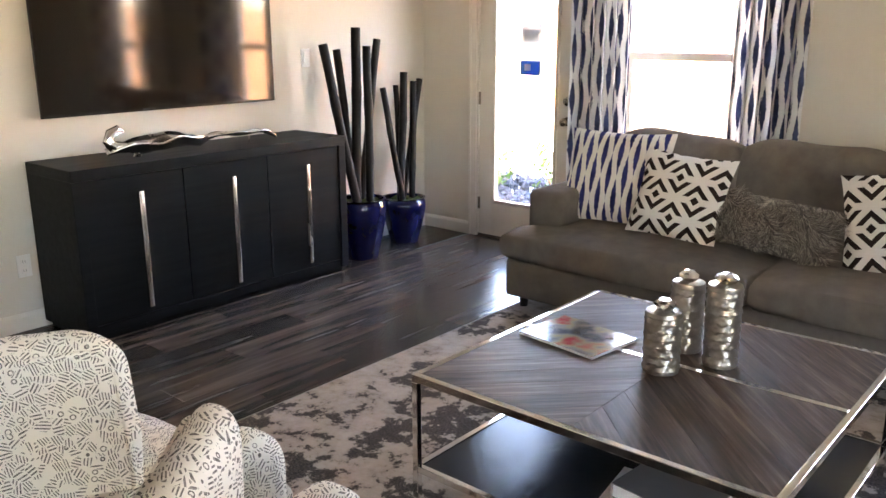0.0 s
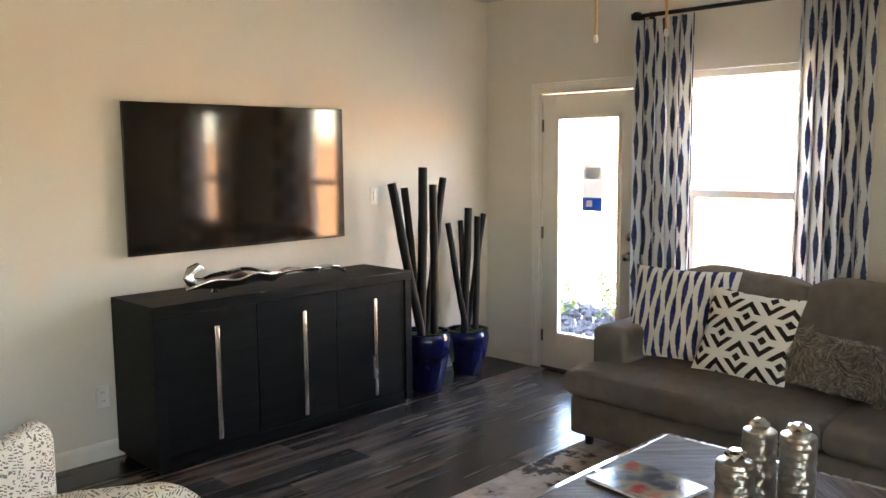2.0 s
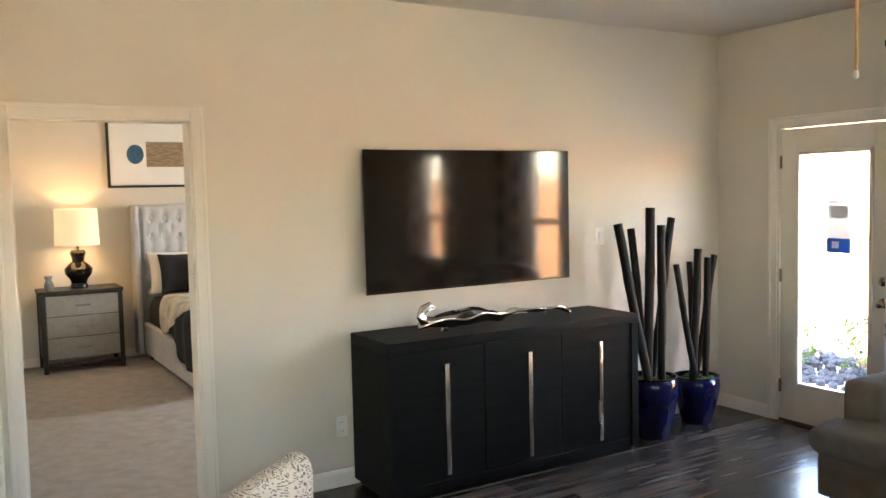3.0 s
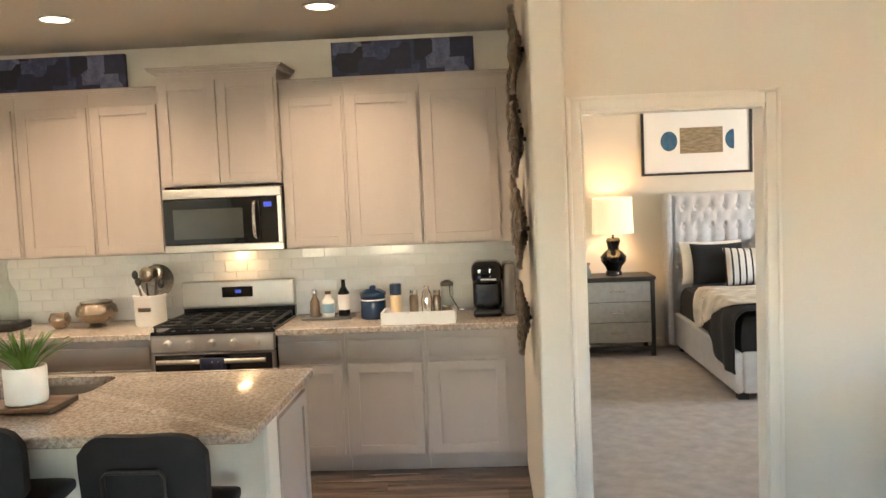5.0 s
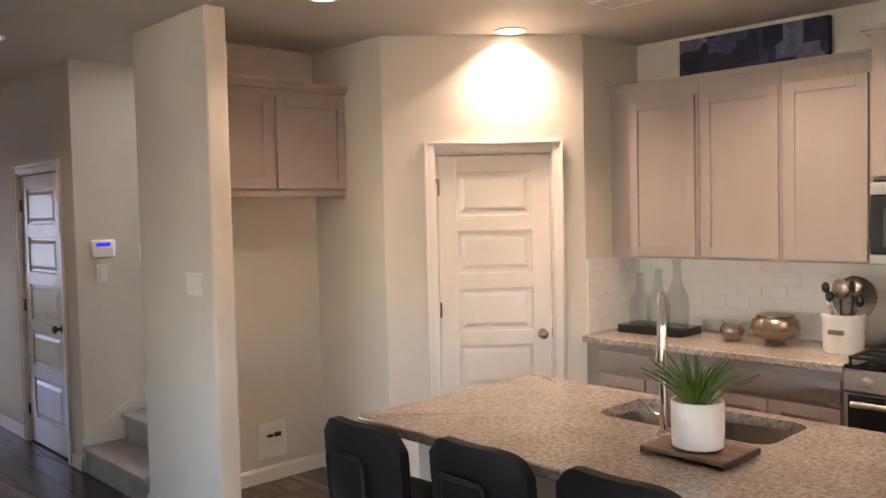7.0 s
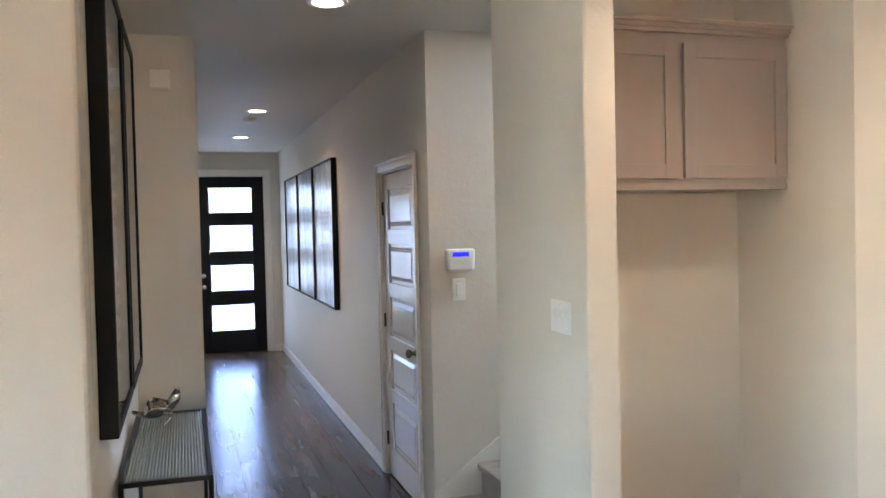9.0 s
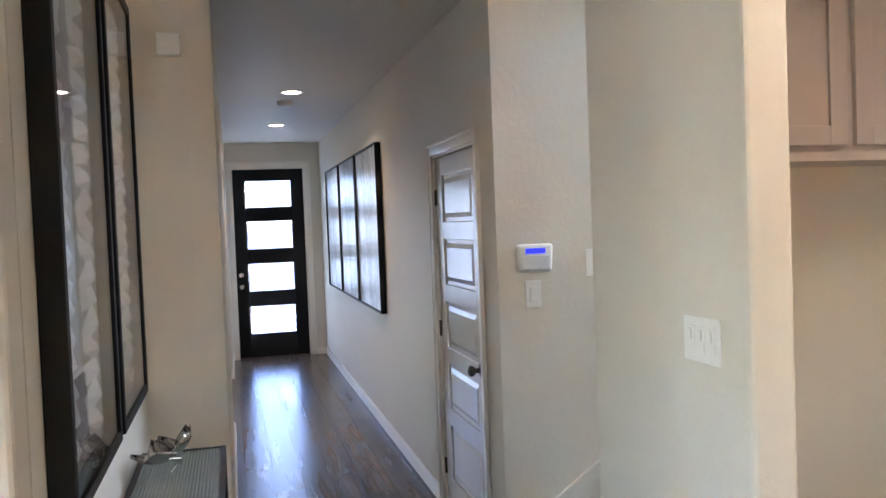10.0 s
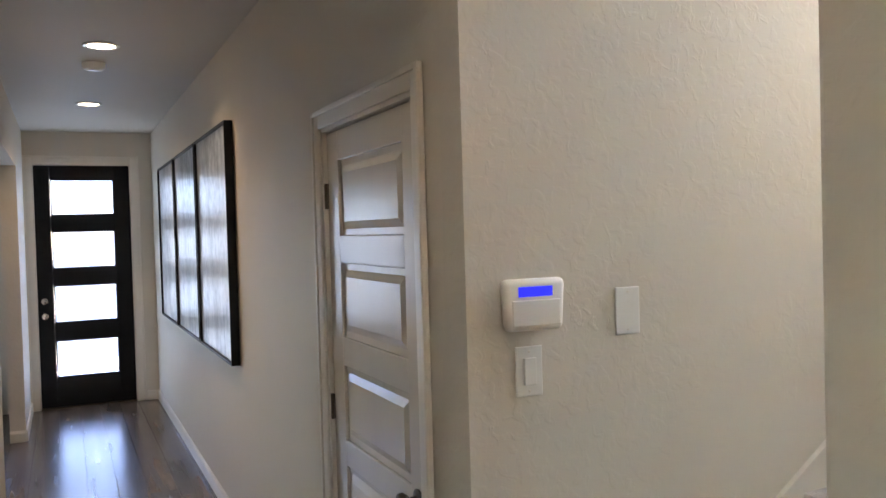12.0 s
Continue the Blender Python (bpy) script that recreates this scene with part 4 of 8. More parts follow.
# island
ISL = thing("kitchen_island", "kitchen island with a greige cabinet base and pale panel", "kitchen island", (-3.45, -1.9, 0))
part("cabinet_base", boxes((-3.93, -3.33, -2.99, -0.83, 0.10, 0.62), (-3.93, -3.33, -2.99, -2.39, 0.62, 0.874), (-3.93, -3.33, -1.65, -0.83, 0.62, 0.874), (-3.93, -3.91, -2.39, -1.65, 0.62, 0.874), (-3.50, -3.33, -2.39, -1.65, 0.62, 0.874)), CABINET, ISL, smooth=False)
part("toe_kick", boxes((-3.87, -3.33, -2.97, -0.85, 0.001, 0.10)), CABINET, ISL, smooth=False)
part("back_panel", rboxes(0.004, (-3.329, -3.20, -2.99, -0.83, 0.001, 0.874)), WALL, ISL, "pale painted back wall")
part("corner_post", rboxes(0.004, (-3.329, -3.185, -0.829, -0.81, 0.001, 0.874)), TRIM, ISL)
bm = bmesh.new()
shaker(bm, 0, 0, 0.5, 0, 0.70)
bm.transform(pose(-3.36, -0.829, 0.13, 0, 0, 90))
part("end_panel", bm, CABINET, ISL, smooth=False)
top = thing("island_countertop", "speckled beige granite island top with an undermount sink cutout", "countertop", (-3.42, -1.9, 0.875))


def island_top():
    """A slab with eased edges and a round-cornered hole for the sink."""
    bm = bmesh.new()
    X0, X1, Y0, Y1 = -3.95, -2.90, -3.016, -0.788
    hx0, hx1, hy0, hy1, r = -3.885, -3.53, -2.36, -1.68, 0.07
    outer, inner = [], []
    n = 6
    for cx, cy, a0, ox, oy in ((hx1 - r, hy1 - r, 0, X1, Y1), (hx0 + r, hy1 - r, 90, X0, Y1), (hx0 + r, hy0 + r, 180, X0, Y0), (hx1 - r, hy0 + r, 270, X1, Y0)):
        ro = 0.03
        sx, sy = (1 if ox == X1 else -1), (1 if oy == Y1 else -1)
        for k in range(n + 1):
            a = radians(a0 + 90 * k / n)
            inner.append((cx + r * math.cos(a), cy + r * math.sin(a)))
            outer.append((ox - sx * ro + ro * math.cos(a), oy - sy * ro + ro * math.sin(a)))
    N = len(inner)
    rings = []
    e = 0.005
    cxo, cyo = (X0 + X1) / 2, (Y0 + Y1) / 2

    def shrink(p, d):
        return (p[0] - d * (1 if p[0] > cxo else -1), p[1] - d * (1 if p[1] > cyo else -1))
    for loop, z in ((inner, 0.875), ([shrink(p, e) for p in outer], 0.875), (outer, 0.880), (outer, 0.909), ([shrink(p, e) for p in outer], 0.914), (inner, 0.914)):
        rings.append([bm.verts.new((p[0], p[1], z)) for p in loop])
    for a, b in zip(rings, rings[1:] + rings[:1]):
        for i in range(N):
            bm.faces.new((a[i], a[(i + 1) % N], b[(i + 1) % N], b[i]))
    part("slab", bm, GRANITE, top)
    sink = thing("sink", "double-bowl stainless steel undermount sink", "sink", (-3.71, -2.02, 0.66))
    for y0, y1 in ((hy0 - 0.004, -2.03), (-2.01, hy1 + 0.004)):
        bm = bmesh.new()
        loops = []
        for off, z in ((0.0, 0.873), (0.004, 0.80), (0.012, 0.69), (0.05, 0.668)):
            lp = []
            for cx, cy, a0 in ((hx1 + 0.004 - 0.06, y1 - 0.06, 0), (hx0 - 0.004 + 0.06, y1 - 0.06, 90), (hx0 - 0.004 + 0.06, y0 + 0.06, 180), (hx1 + 0.004 - 0.06, y0 + 0.06, 270)):
                for k in range(5):
                    a = radians(a0 + 90 * k / 4)
                    lp.append(bm.verts.new((cx + (0.06 - off) * math.cos(a), cy + (0.06 - off) * math.sin(a), z)))
            loops.append(lp)
        for a, b in zip(loops, loops[1:]):
            for i in range(20):
                bm.faces.new((a[i], a[(i + 1) % 20], b[(i + 1) % 20], b[i]))
        bm.faces.new(loops[-1])
        part("bowl", bm, STEEL, sink)


island_top()

fa = thing("faucet", "tall chrome pull-down kitchen faucet behind the sink", "faucet", (-3.44, -2.0, 0.914))
bm = bmesh.new()
lathe(bm, [(0.028, 0.914), (0.028, 0.922), (0.020, 0.93)], -3.44, -2.0, 0, 20)
part("base", bm, CHROME, fa)
bm = bmesh.new()
pts = [(-3.44, -2.0, 0.92), (-3.44, -2.0, 1.27)] + [(-3.44 - 0.09 + 0.09 * math.cos(a), -2.0, 1.27 + 0.11 * math.sin(a)) for a in [math.pi * k / 10 for k in range(1, 11)]] + [(-3.62, -2.0, 1.22)]
tube(bm, pts, 0.0135, 14)
FTURN = Matrix.Translation((-3.44, -2.0, 0)) @ Matrix.Rotation(radians(34), 4, "Z") @ Matrix.Translation((3.44, 2.0, 0))
bm.transform(FTURN)
part("spout", bm, CHROME, fa)
bm = bmesh.new()
tube(bm, [(-3.62, -2.0, 1.225), (-3.62, -2.0, 1.13), (-3.62, -2.0, 1.10)], [0.017, 0.019, 0.015], 14)
bm.transform(FTURN)
part("spray_head", bm, CHROME, fa)
bm = bmesh.new()
tube(bm, [(-3.44, -2.01, 0.97), (-3.44, -2.05, 0.985), (-3.44, -2.10, 1.02)], [0.010, 0.007, 0.006], 10)
part("lever", bm, CHROME, fa)

BOARD = wood("rustic_board_wood", (0.07, 0.035, 0.02), (0.28, 0.16, 0.09), 1, 0.5)
tr = thing("serving_board", "rustic dark wood serving board with metal edge", "serving board", (-3.32, -1.80, 0.915))
part("board", rboxes(0.003, (-3.43, -3.212, -1.94, -1.66, 0.924, 0.940)), BOARD, tr)
for y in (-1.944, -1.660):
    part("edge_band", boxes((-3.434, -3.208, y, y + 0.004, 0.918, 0.938)), BRONZE, tr, smooth=False)
for y in (-1.93, -1.685):
    part("foot", boxes((-3.40, -3.24, y, y + 0.015, 0.915, 0.924)), BRONZE, tr, smooth=False)
POT = mat("white_ceramic", (0.80, 0.77, 0.72), 0.35, var=0.04, scale=12, bump=0.1, grain=30)
pot = thing("potted_plant", "spiky green plant in a white ceramic pot", "potted plant", (-3.31, -1.80, 0.941))
bm = bmesh.new()
lathe(bm, [(0.070, 0.0), (0.078, 0.006), (0.080, 0.05), (0.081, 0.14), (0.079, 0.147), (0.073, 0.147), (0.071, 0.12), (0.02, 0.118)], 0, 0, 0, 40)
part("pot", bm, POT, pot, local=True)
LEAF = mat("fresh_green_leaf", (0.10, 0.19, 0.035), 0.45, var=0.35, scale=30, bump=0.1)
rnd = random.Random(5)
bm = bmesh.new()
for i in range(70):
    a = rnd.uniform(0, 2 * math.pi)
    lean = rnd.uniform(0.02, 0.16)
    h = rnd.uniform(0.12, 0.20)
    r0 = rnd.uniform(0, 0.03)
    w = rnd.uniform(0.006, 0.010)
    c, s = math.cos(a), math.sin(a)
    prev = None
    for k in range(5):
        u = k / 4
        d = r0 + lean * u ** 1.5
        ww = w * (0.6 + 1.2 * u - 1.75 * u * u)
        z = 0.115 + h * u * (1 - 0.15 * u)
        p = [bm.verts.new((c * d - s * ww, s * d + c * ww, z)), bm.verts.new((c * (d + 0.002), s * (d + 0.002), z - 0.003)), bm.verts.new((c * d + s * ww, s * d - c * ww, z))]
        if prev:
            bm.faces.new((prev[0], prev[1], p[1], p[0]))
            bm.faces.new((prev[1], prev[2], p[2], p[1]))
        prev = p
part("leaves", bm, LEAF, pot, "narrow pointed green leaves", local=True)

# stools
LEATHER = mat("black_leather", (0.009, 0.009, 0.010), 0.6, spec=0.2, var=0.2, scale=12, bump=0.25, grain=220)


def bar_stool(y):
    s = thing("bar_stool", "black upholstered bar stool with a rounded back at the island", "bar stool", (-2.725, y, 0), group="stools at the island")
    bm = bmesh.new()
    w, n = 0.205, 14
    grid = []
    for k in range(9):
        z = 0.700 + 0.300 * k / 8
        hw = w * (1 - 0.05 * abs(k / 8 - 0.6)) * (1 if 0 < k < 8 else 0.86)
        row = []
        for i in range(n + 1):
            u = 2 * i / n - 1
            row.append((0.10 + 0.02 * k / 8 - 0.045 * u * u, u * hw, z - (0.030 * abs(u) ** 5 if k >= 7 else 0) + (0.03 * abs(u) ** 5 if k <= 1 else 0)))
        grid.append(row)
    fr = [[bm.verts.new((x + 0.018, yy, z)) for x, yy, z in row] for row in grid]
    bk = [[bm.verts.new((x - 0.020, yy, z)) for x, yy, z in row] for row in grid]
    for g, flip in ((fr, False), (bk, True)):
        for k in range(8):
            for i in range(n):
                q = (g[k][i], g[k][i + 1], g[k + 1][i + 1], g[k + 1][i])
                bm.faces.new(q[::-1] if flip else q)
    rim = [(0, i) for i in range(n)] + [(k, n) for k in range(8)] + [(8, i) for i in range(n, 0, -1)] + [(k, 0) for k in range(8, 0, -1)]
    for (k0, i0), (k1, i1) in zip(rim, rim[1:] + rim[:1]):
        bm.faces.new((fr[k0][i0], fr[k1][i1], bk[k1][i1], bk[k0][i0]))
    part("backrest", bm, LEATHER, s, local=True)
    bm = bmesh.new()
    cushion(bm, -0.26, 0.08, -0.20, 0.20, 0.655, 0.705, 0.015, 10)
    part("seat", bm, LEATHER, s, local=True)
    bm = bmesh.new()
    pts = [(0.06, -0.085, 0.64), (0.140, -0.095, 0.69), (0.152, -0.095, 0.88), (0.152, -0.08, 0.897), (0.152, 0.08, 0.897), (0.152, 0.095, 0.88), (0.140, 0.095, 0.69), (0.06, 0.085, 0.64)]
    tube(bm, pts, 0.008, 8)
    part("back_frame", bm, BLACK_IRON, s, "black metal back frame", local=True)
    for sx, sy in ((-1, -1), (-1, 1), (1, -1), (1, 1)):
        bm = bmesh.new()
        tube(bm, [(-0.09 + sx * 0.13, sy * 0.15, 0.655), (-0.09 + sx * 0.19, sy * 0.20, 0.0)], 0.010, 8)
        part("leg", bm, BLACK_IRON, s, local=True)
    bm = bmesh.new()
    q = [(-0.09 + sx * 0.173, sy * 0.186, 0.18) for sx, sy in ((-1, -1), (1, -1), (1, 1), (-1, 1), (-1, -1))]
    for a, b in zip(q, q[1:]):
        tube(bm, [a, b], 0.008, 8)
    part("footrest", bm, BLACK_IRON, s, local=True)
    return s


stool = bar_stool(-1.06)
for x, y in ((-2.85, -1.72), (-2.82, -2.205), (-2.745, -2.67)):
    copy_thing(stool, pose(x, y, 0))

# refrigerator niche
cab = thing("wall_cabinet", "greige two-door cabinet over the empty refrigerator niche", "cabinet", (-3.64, -4.9, 1.82), group="kitchen wall cabinets")
part("body", boxes((-4.169, -3.121, -5.048, -4.72, 1.82, 2.43)), CABINET, cab, smooth=False)
for a, b in ((-0.520, -0.008), (0.008, 0.520)):
    shaker_door(cab, 0, a + 0.012, b - 0.004, 1.845, 2.39, m=pose(-3.645, -4.72, 0, 0, 0, 90))
bm = bmesh.new()
for o, a, b in ((0.006, 2.430, 2.445), (0.020, 2.445, 2.462), (0.036, 2.462, 2.475)):
    box(bm, -4.169, -3.121, -5.048, -4.72 + 0.019 + o, a, b)
box(bm, -4.169, -3.121, -5.048, -4.715, 1.800, 1.8195)
part("crown", bm, CABINET, cab, smooth=False)
wb = thing("water_box", "white recessed water outlet box low in the niche", "outlet box", (-3.79, -5.05, 0.15))
part("frame", boxes((-3.875, -3.855, -5.049, -5.040, 0.15, 0.37), (-3.695, -3.675, -5.049, -5.040, 0.15, 0.37), (-3.855, -3.695, -5.049, -5.040, 0.15, 0.18), (-3.855, -3.695, -5.049, -5.040, 0.34, 0.37)), WHITE_PLASTIC, wb, smooth=False)
part("recess", boxes((-3.855, -3.695, -5.049, -5.047, 0.18, 0.34)), TRIM, wb, smooth=False)
bm = bmesh.new()
rbox(bm, -3.84, -3.79, -5.0465, -5.034, 0.275, 0.305, 0.005)
tube(bm, [(-3.775, -5.034, 0.29), (-3.735, -5.034, 0.29)], 0.010, 8)
part("valve", bm, BLACK_PLASTIC, wb)

# backsplash tiles
TILE = mat("white_glazed_tile", (0.84, 0.82, 0.79), 0.08, var=0.03, scale=6, bump=0.08, grain=14, rvar=0.03)
GROUT = mat("pale_grout", (0.80, 0.78, 0.75), 0.9, var=0.05, bump=0.2)


def backsplash():
    b = thing("backsplash", "glazed white subway tile backsplash", "backsplash", (XK, -1.6, 0.914), kind="structure")
    part("grout", boxes((XK + 0.0005, XK + 0.005, -3.562, 0.239, 0.914, 1.374), (XK + 0.0055, -5.115, -3.562, -3.558, 0.914, 1.374)), GROUT, b, smooth=False)
    W, Hh, g = 0.152, 0.076, 0.0018
    mesh = {}

    def tile(w, side):
        if (w, side) not in mesh:
            bm = bmesh.new()
            box(bm, -w / 2, w / 2, 0, 0.0075, -Hh / 2 + g / 2, Hh / 2 - g / 2)
            bmesh.ops.bevel(bm, geom=bm.edges[:], offset=0.0015, segments=1, affect="EDGES")
            mesh[(w, side)] = finish(bm, "tile", TILE, False)
        ob = new("tile", mesh[(w, side)])
        ob.parent = b
        return ob
    for r in range(6):
        z = 0.914 + 0.002 + (r + 0.5) * Hh
        y = 0.238 - (W / 2 if r % 2 else 0)
        cuts = [0.238] if r % 2 else []
        edges = cuts + [y - k * W for k in range(26)]
        for a, c in zip(edges, edges[1:]):
            lo = max(c, -3.557)
            w = round(a - lo - g, 4)
            if w < 0.02:
                continue
            tile(w, 0).matrix_basis = pose(XK + 0.0045, (a + lo) / 2, z, 0, 0, -90 + rnd.uniform(-0.25, 0.25)).copy()
        xs = [XK + 0.013, XK + 0.013 + (W / 2 if r % 2 else W)]
        while xs[-1] < -5.115:
            xs.append(min(xs[-1] + W, -5.113))
        for a, c in zip(xs, xs[1:]):
            w = round(c - a - g, 4)
            if w > 0.02:
                tile(w, 1).matrix_basis = pose((a + c) / 2, -3.5585, z, rnd.uniform(-0.2, 0.2), 0, 0)
    for ob in b.children:
        if ob.name.startswith("tile"):
            ob.matrix_basis = INV[b] @ ob.matrix_basis


backsplash()

# ---- woven and printed patterns ----
def mth(nt, op, a, b=0.0, c=None):
    n = nt.nodes.new("ShaderNodeMath")
    n.operation = op
    for i, v in enumerate((a, b) if c is None else (a, b, c)):
        if isinstance(v, (int, float)):
            n.inputs[i].default_value = v
        else:
            nt.links.new(v, n.inputs[i])
    return n.outputs[0]


def axes(nt, kind="Object"):
    tc = nt.nodes.new("ShaderNodeTexCoord")
    sp = nt.nodes.new("ShaderNodeSeparateXYZ")
    nt.links.new(tc.outputs[kind], sp.inputs[0])
    return tc.outputs[kind], sp.outputs[0], sp.outputs[1], sp.outputs[2]


def mixed(nt, fac, a, b):
    m = nt.nodes.new("ShaderNodeMixRGB")
    nt.links.new(fac, m.inputs[0])
    for i, v in ((1, a), (2, b)):
        if isinstance(v, tuple):
            m.inputs[i].default_value = (*v, 1)
        else:
            nt.links.new(v, m.inputs[i])
    return m.outputs[0]


def ikat(name, pitch, length, ground, ink, sheer=0.0, full=0.30):
    """Uprights of lens-shaped strokes with frayed edges."""
    m, nt, b = nodes_of(name)
    vec, x, y, z = axes(nt)
    n = noise_of(nt, vec, 60, 3)
    fray = mth(nt, "MULTIPLY", mth(nt, "SUBTRACT", n.outputs["Fac"], 0.5), 0.30)
    u = mth(nt, "DIVIDE", x, pitch)
    col = mth(nt, "FLOOR", u)
    f = mth(nt, "ABSOLUTE", mth(nt, "SUBTRACT", mth(nt, "FRACT", u), 0.5))
    ph = mth(nt, "MULTIPLY", col, 0.5)
    wave = mth(nt, "ABSOLUTE", mth(nt, "SINE", mth(nt, "MULTIPLY", mth(nt, "ADD", mth(nt, "DIVIDE", z, length), ph), math.pi)))
    half = mth(nt, "MULTIPLY_ADD", mth(nt, "POWER", wave, 1.3), full, -0.015)
    d = mth(nt, "SUBTRACT", mth(nt, "ADD", half, fray), f)
    mask = ramp_of(nt, mth(nt, "MULTIPLY_ADD", d, 5.0, 0.5), [(0.35, (0, 0, 0)), (0.65, (1, 1, 1))]).outputs[0]
    tone = noise_of(nt, vec, 9, 2)
    inky = ramp_of(nt, tone.outputs["Fac"], [(0.35, ink), (0.65, tuple(min(1, c * 2.2 + 0.01) for c in ink))]).outputs[0]
    c = mixed(nt, mask, ground, inky)
    nt.links.new(c, b.inputs["Base Color"])
    b.inputs["Roughness"].default_value = 0.9
    b.inputs["Specular IOR Level"].default_value = 0.15
    weave = noise_of(nt, vec, 400, 2)
    bump_to(nt, b, weave.outputs["Fac"], 0.3, 0.002)
    if sheer:
        tl = nt.nodes.new("ShaderNodeBsdfTranslucent")
        nt.links.new(c, tl.inputs[0])
        mx = nt.nodes.new("ShaderNodeMixShader")
        mx.inputs[0].default_value = sheer
        nt.links.new(b.outputs[0], mx.inputs[1])
        nt.links.new(tl.outputs[0], mx.inputs[2])
        nt.links.new(mx.outputs[0], nt.nodes["Material Output"].inputs[0])
    return m


def fret(name, cell, ground, ink):
    """A slanting lattice of broken squares with a dot in each."""
    m, nt, b = nodes_of(name)
    vec, x, y, z = axes(nt)
    r = 0.7071 / cell
    p = mth(nt, "MULTIPLY", mth(nt, "ADD", x, z), r)
    q = mth(nt, "MULTIPLY", mth(nt, "SUBTRACT", z, x), r)
    fp = mth(nt, "SUBTRACT", mth(nt, "FRACT", p), 0.5)
    fq = mth(nt, "SUBTRACT", mth(nt, "FRACT", q), 0.5)
    ap, aq = mth(nt, "ABSOLUTE", fp), mth(nt, "ABSOLUTE", fq)
    d = mth(nt, "MAXIMUM", ap, aq)
    ring = mth(nt, "MULTIPLY", mth(nt, "GREATER_THAN", d, 0.25), mth(nt, "LESS_THAN", d, 0.40))
    gap = mth(nt, "GREATER_THAN", mth(nt, "ABSOLUTE", mth(nt, "ADD", fp, fq)), 0.16)
    dot = mth(nt, "LESS_THAN", d, 0.11)
    mask = mth(nt, "MAXIMUM", mth(nt, "MULTIPLY", ring, gap), dot)
    tone = noise_of(nt, vec, 40, 3)
    inky = ramp_of(nt, tone.outputs["Fac"], [(0.3, ink), (0.7, tuple(c * 1.8 for c in ink))]).outputs[0]
    nt.links.new(mixed(nt, mask, ground, inky), b.inputs["Base Color"])
    b.inputs["Roughness"].default_value = 0.92
    b.inputs["Specular IOR Level"].default_value = 0.1
    weave = noise_of(nt, vec, 350, 2)
    bump_to(nt, b, weave.outputs["Fac"], 0.35, 0.002)
    return m


def dashes():
    """Cream cloth printed with small strokes at all angles, and rings."""
    m, nt, b = nodes_of("dashed_print_cloth")
    vec, x, y, z = axes(nt)
    v = put(nt, "TexVoronoi", Scale=56.0)
    nt.links.new(vec, v.inputs["Vector"])
    sc = nt.nodes.new("ShaderNodeSeparateColor")
    nt.links.new(v.outputs["Color"], sc.inputs[0])
    ang = mth(nt, "MULTIPLY", sc.outputs[0], 6.283)
    along = mth(nt, "ADD", mth(nt, "MULTIPLY", mth(nt, "ADD", x, mth(nt, "MULTIPLY", y, 0.8)), mth(nt, "COSINE", ang)), mth(nt, "MULTIPLY", mth(nt, "ADD", z, mth(nt, "MULTIPLY", y, 0.5)), mth(nt, "SINE", ang)))
    s = mth(nt, "SINE", mth(nt, "MULTIPLY", along, 6.283 / 0.0068))
    strokes = mth(nt, "GREATER_THAN", s, 0.22)
    edge = put(nt, "TexVoronoi", Scale=56.0)
    edge.feature = "DISTANCE_TO_EDGE"
    nt.links.new(vec, edge.inputs["Vector"])
    inside = mth(nt, "GREATER_THAN", edge.outputs["Distance"], 0.055)
    ringy = mth(nt, "GREATER_THAN", sc.outputs[1], 0.80)
    dist = v.outputs["Distance"]
    ring = mth(nt, "MULTIPLY", mth(nt, "GREATER_THAN", dist, 0.22), mth(nt, "LESS_THAN", dist, 0.34))
    a = mth(nt, "MULTIPLY", mth(nt, "MULTIPLY", strokes, inside), mth(nt, "SUBTRACT", 1.0, ringy))
    mask = mth(nt, "MAXIMUM", a, mth(nt, "MULTIPLY", ring, ringy))
    n = noise_of(nt, vec, 150, 2)
    mask = mth(nt, "MULTIPLY", mask, mth(nt, "MULTIPLY_ADD", n.outputs["Fac"], 0.9, 0.35))
    nt.links.new(mixed(nt, mask, (0.84, 0.81, 0.75), (0.07, 0.066, 0.066)), b.inputs["Base Color"])
    b.inputs["Roughness"].default_value = 0.95
    b.inputs["Specular IOR Level"].default_value = 0.1
    w = noise_of(nt, vec, 380, 2)
    bump_to(nt, b, w.outputs["Fac"], 0.35, 0.002)
    return m


IKAT_CURTAIN = ikat("blue_ikat_curtain", 0.036, 0.30, (0.74, 0.74, 0.74), (0.028, 0.037, 0.085), 0.5, 0.33)
IKAT_PILLOW = ikat("blue_ikat_cushion", 0.046, 0.26, (0.74, 0.71, 0.66), (0.014, 0.017, 0.085), full=0.34)
FRET = fret("dark_fret_cloth", 0.150, (0.74, 0.71, 0.66), (0.020, 0.014, 0.012))
DASHES = dashes()
SOFA = mat("taupe_woven_cloth", (0.150, 0.128, 0.108), 0.95, var=0.14, scale=14, bump=0.5, grain=420, spec=0.15)
BLUE_GLAZE = mat("cobalt_glaze", (0.004, 0.006, 0.042), 0.10, var=0.35, scale=7, bump=0.06, grain=18, rvar=0.04)
BAMBOO = mat("black_bamboo", (0.007, 0.006, 0.006), 0.50, spec=0.2, var=0.3, scale=10, bump=0.2, grain=60, stretch=(1, 1, 0.15))
MOSS = mat("green_moss", (0.07, 0.10, 0.025), 0.95, var=0.4, scale=40, bump=1.0, grain=120, dist=0.01)

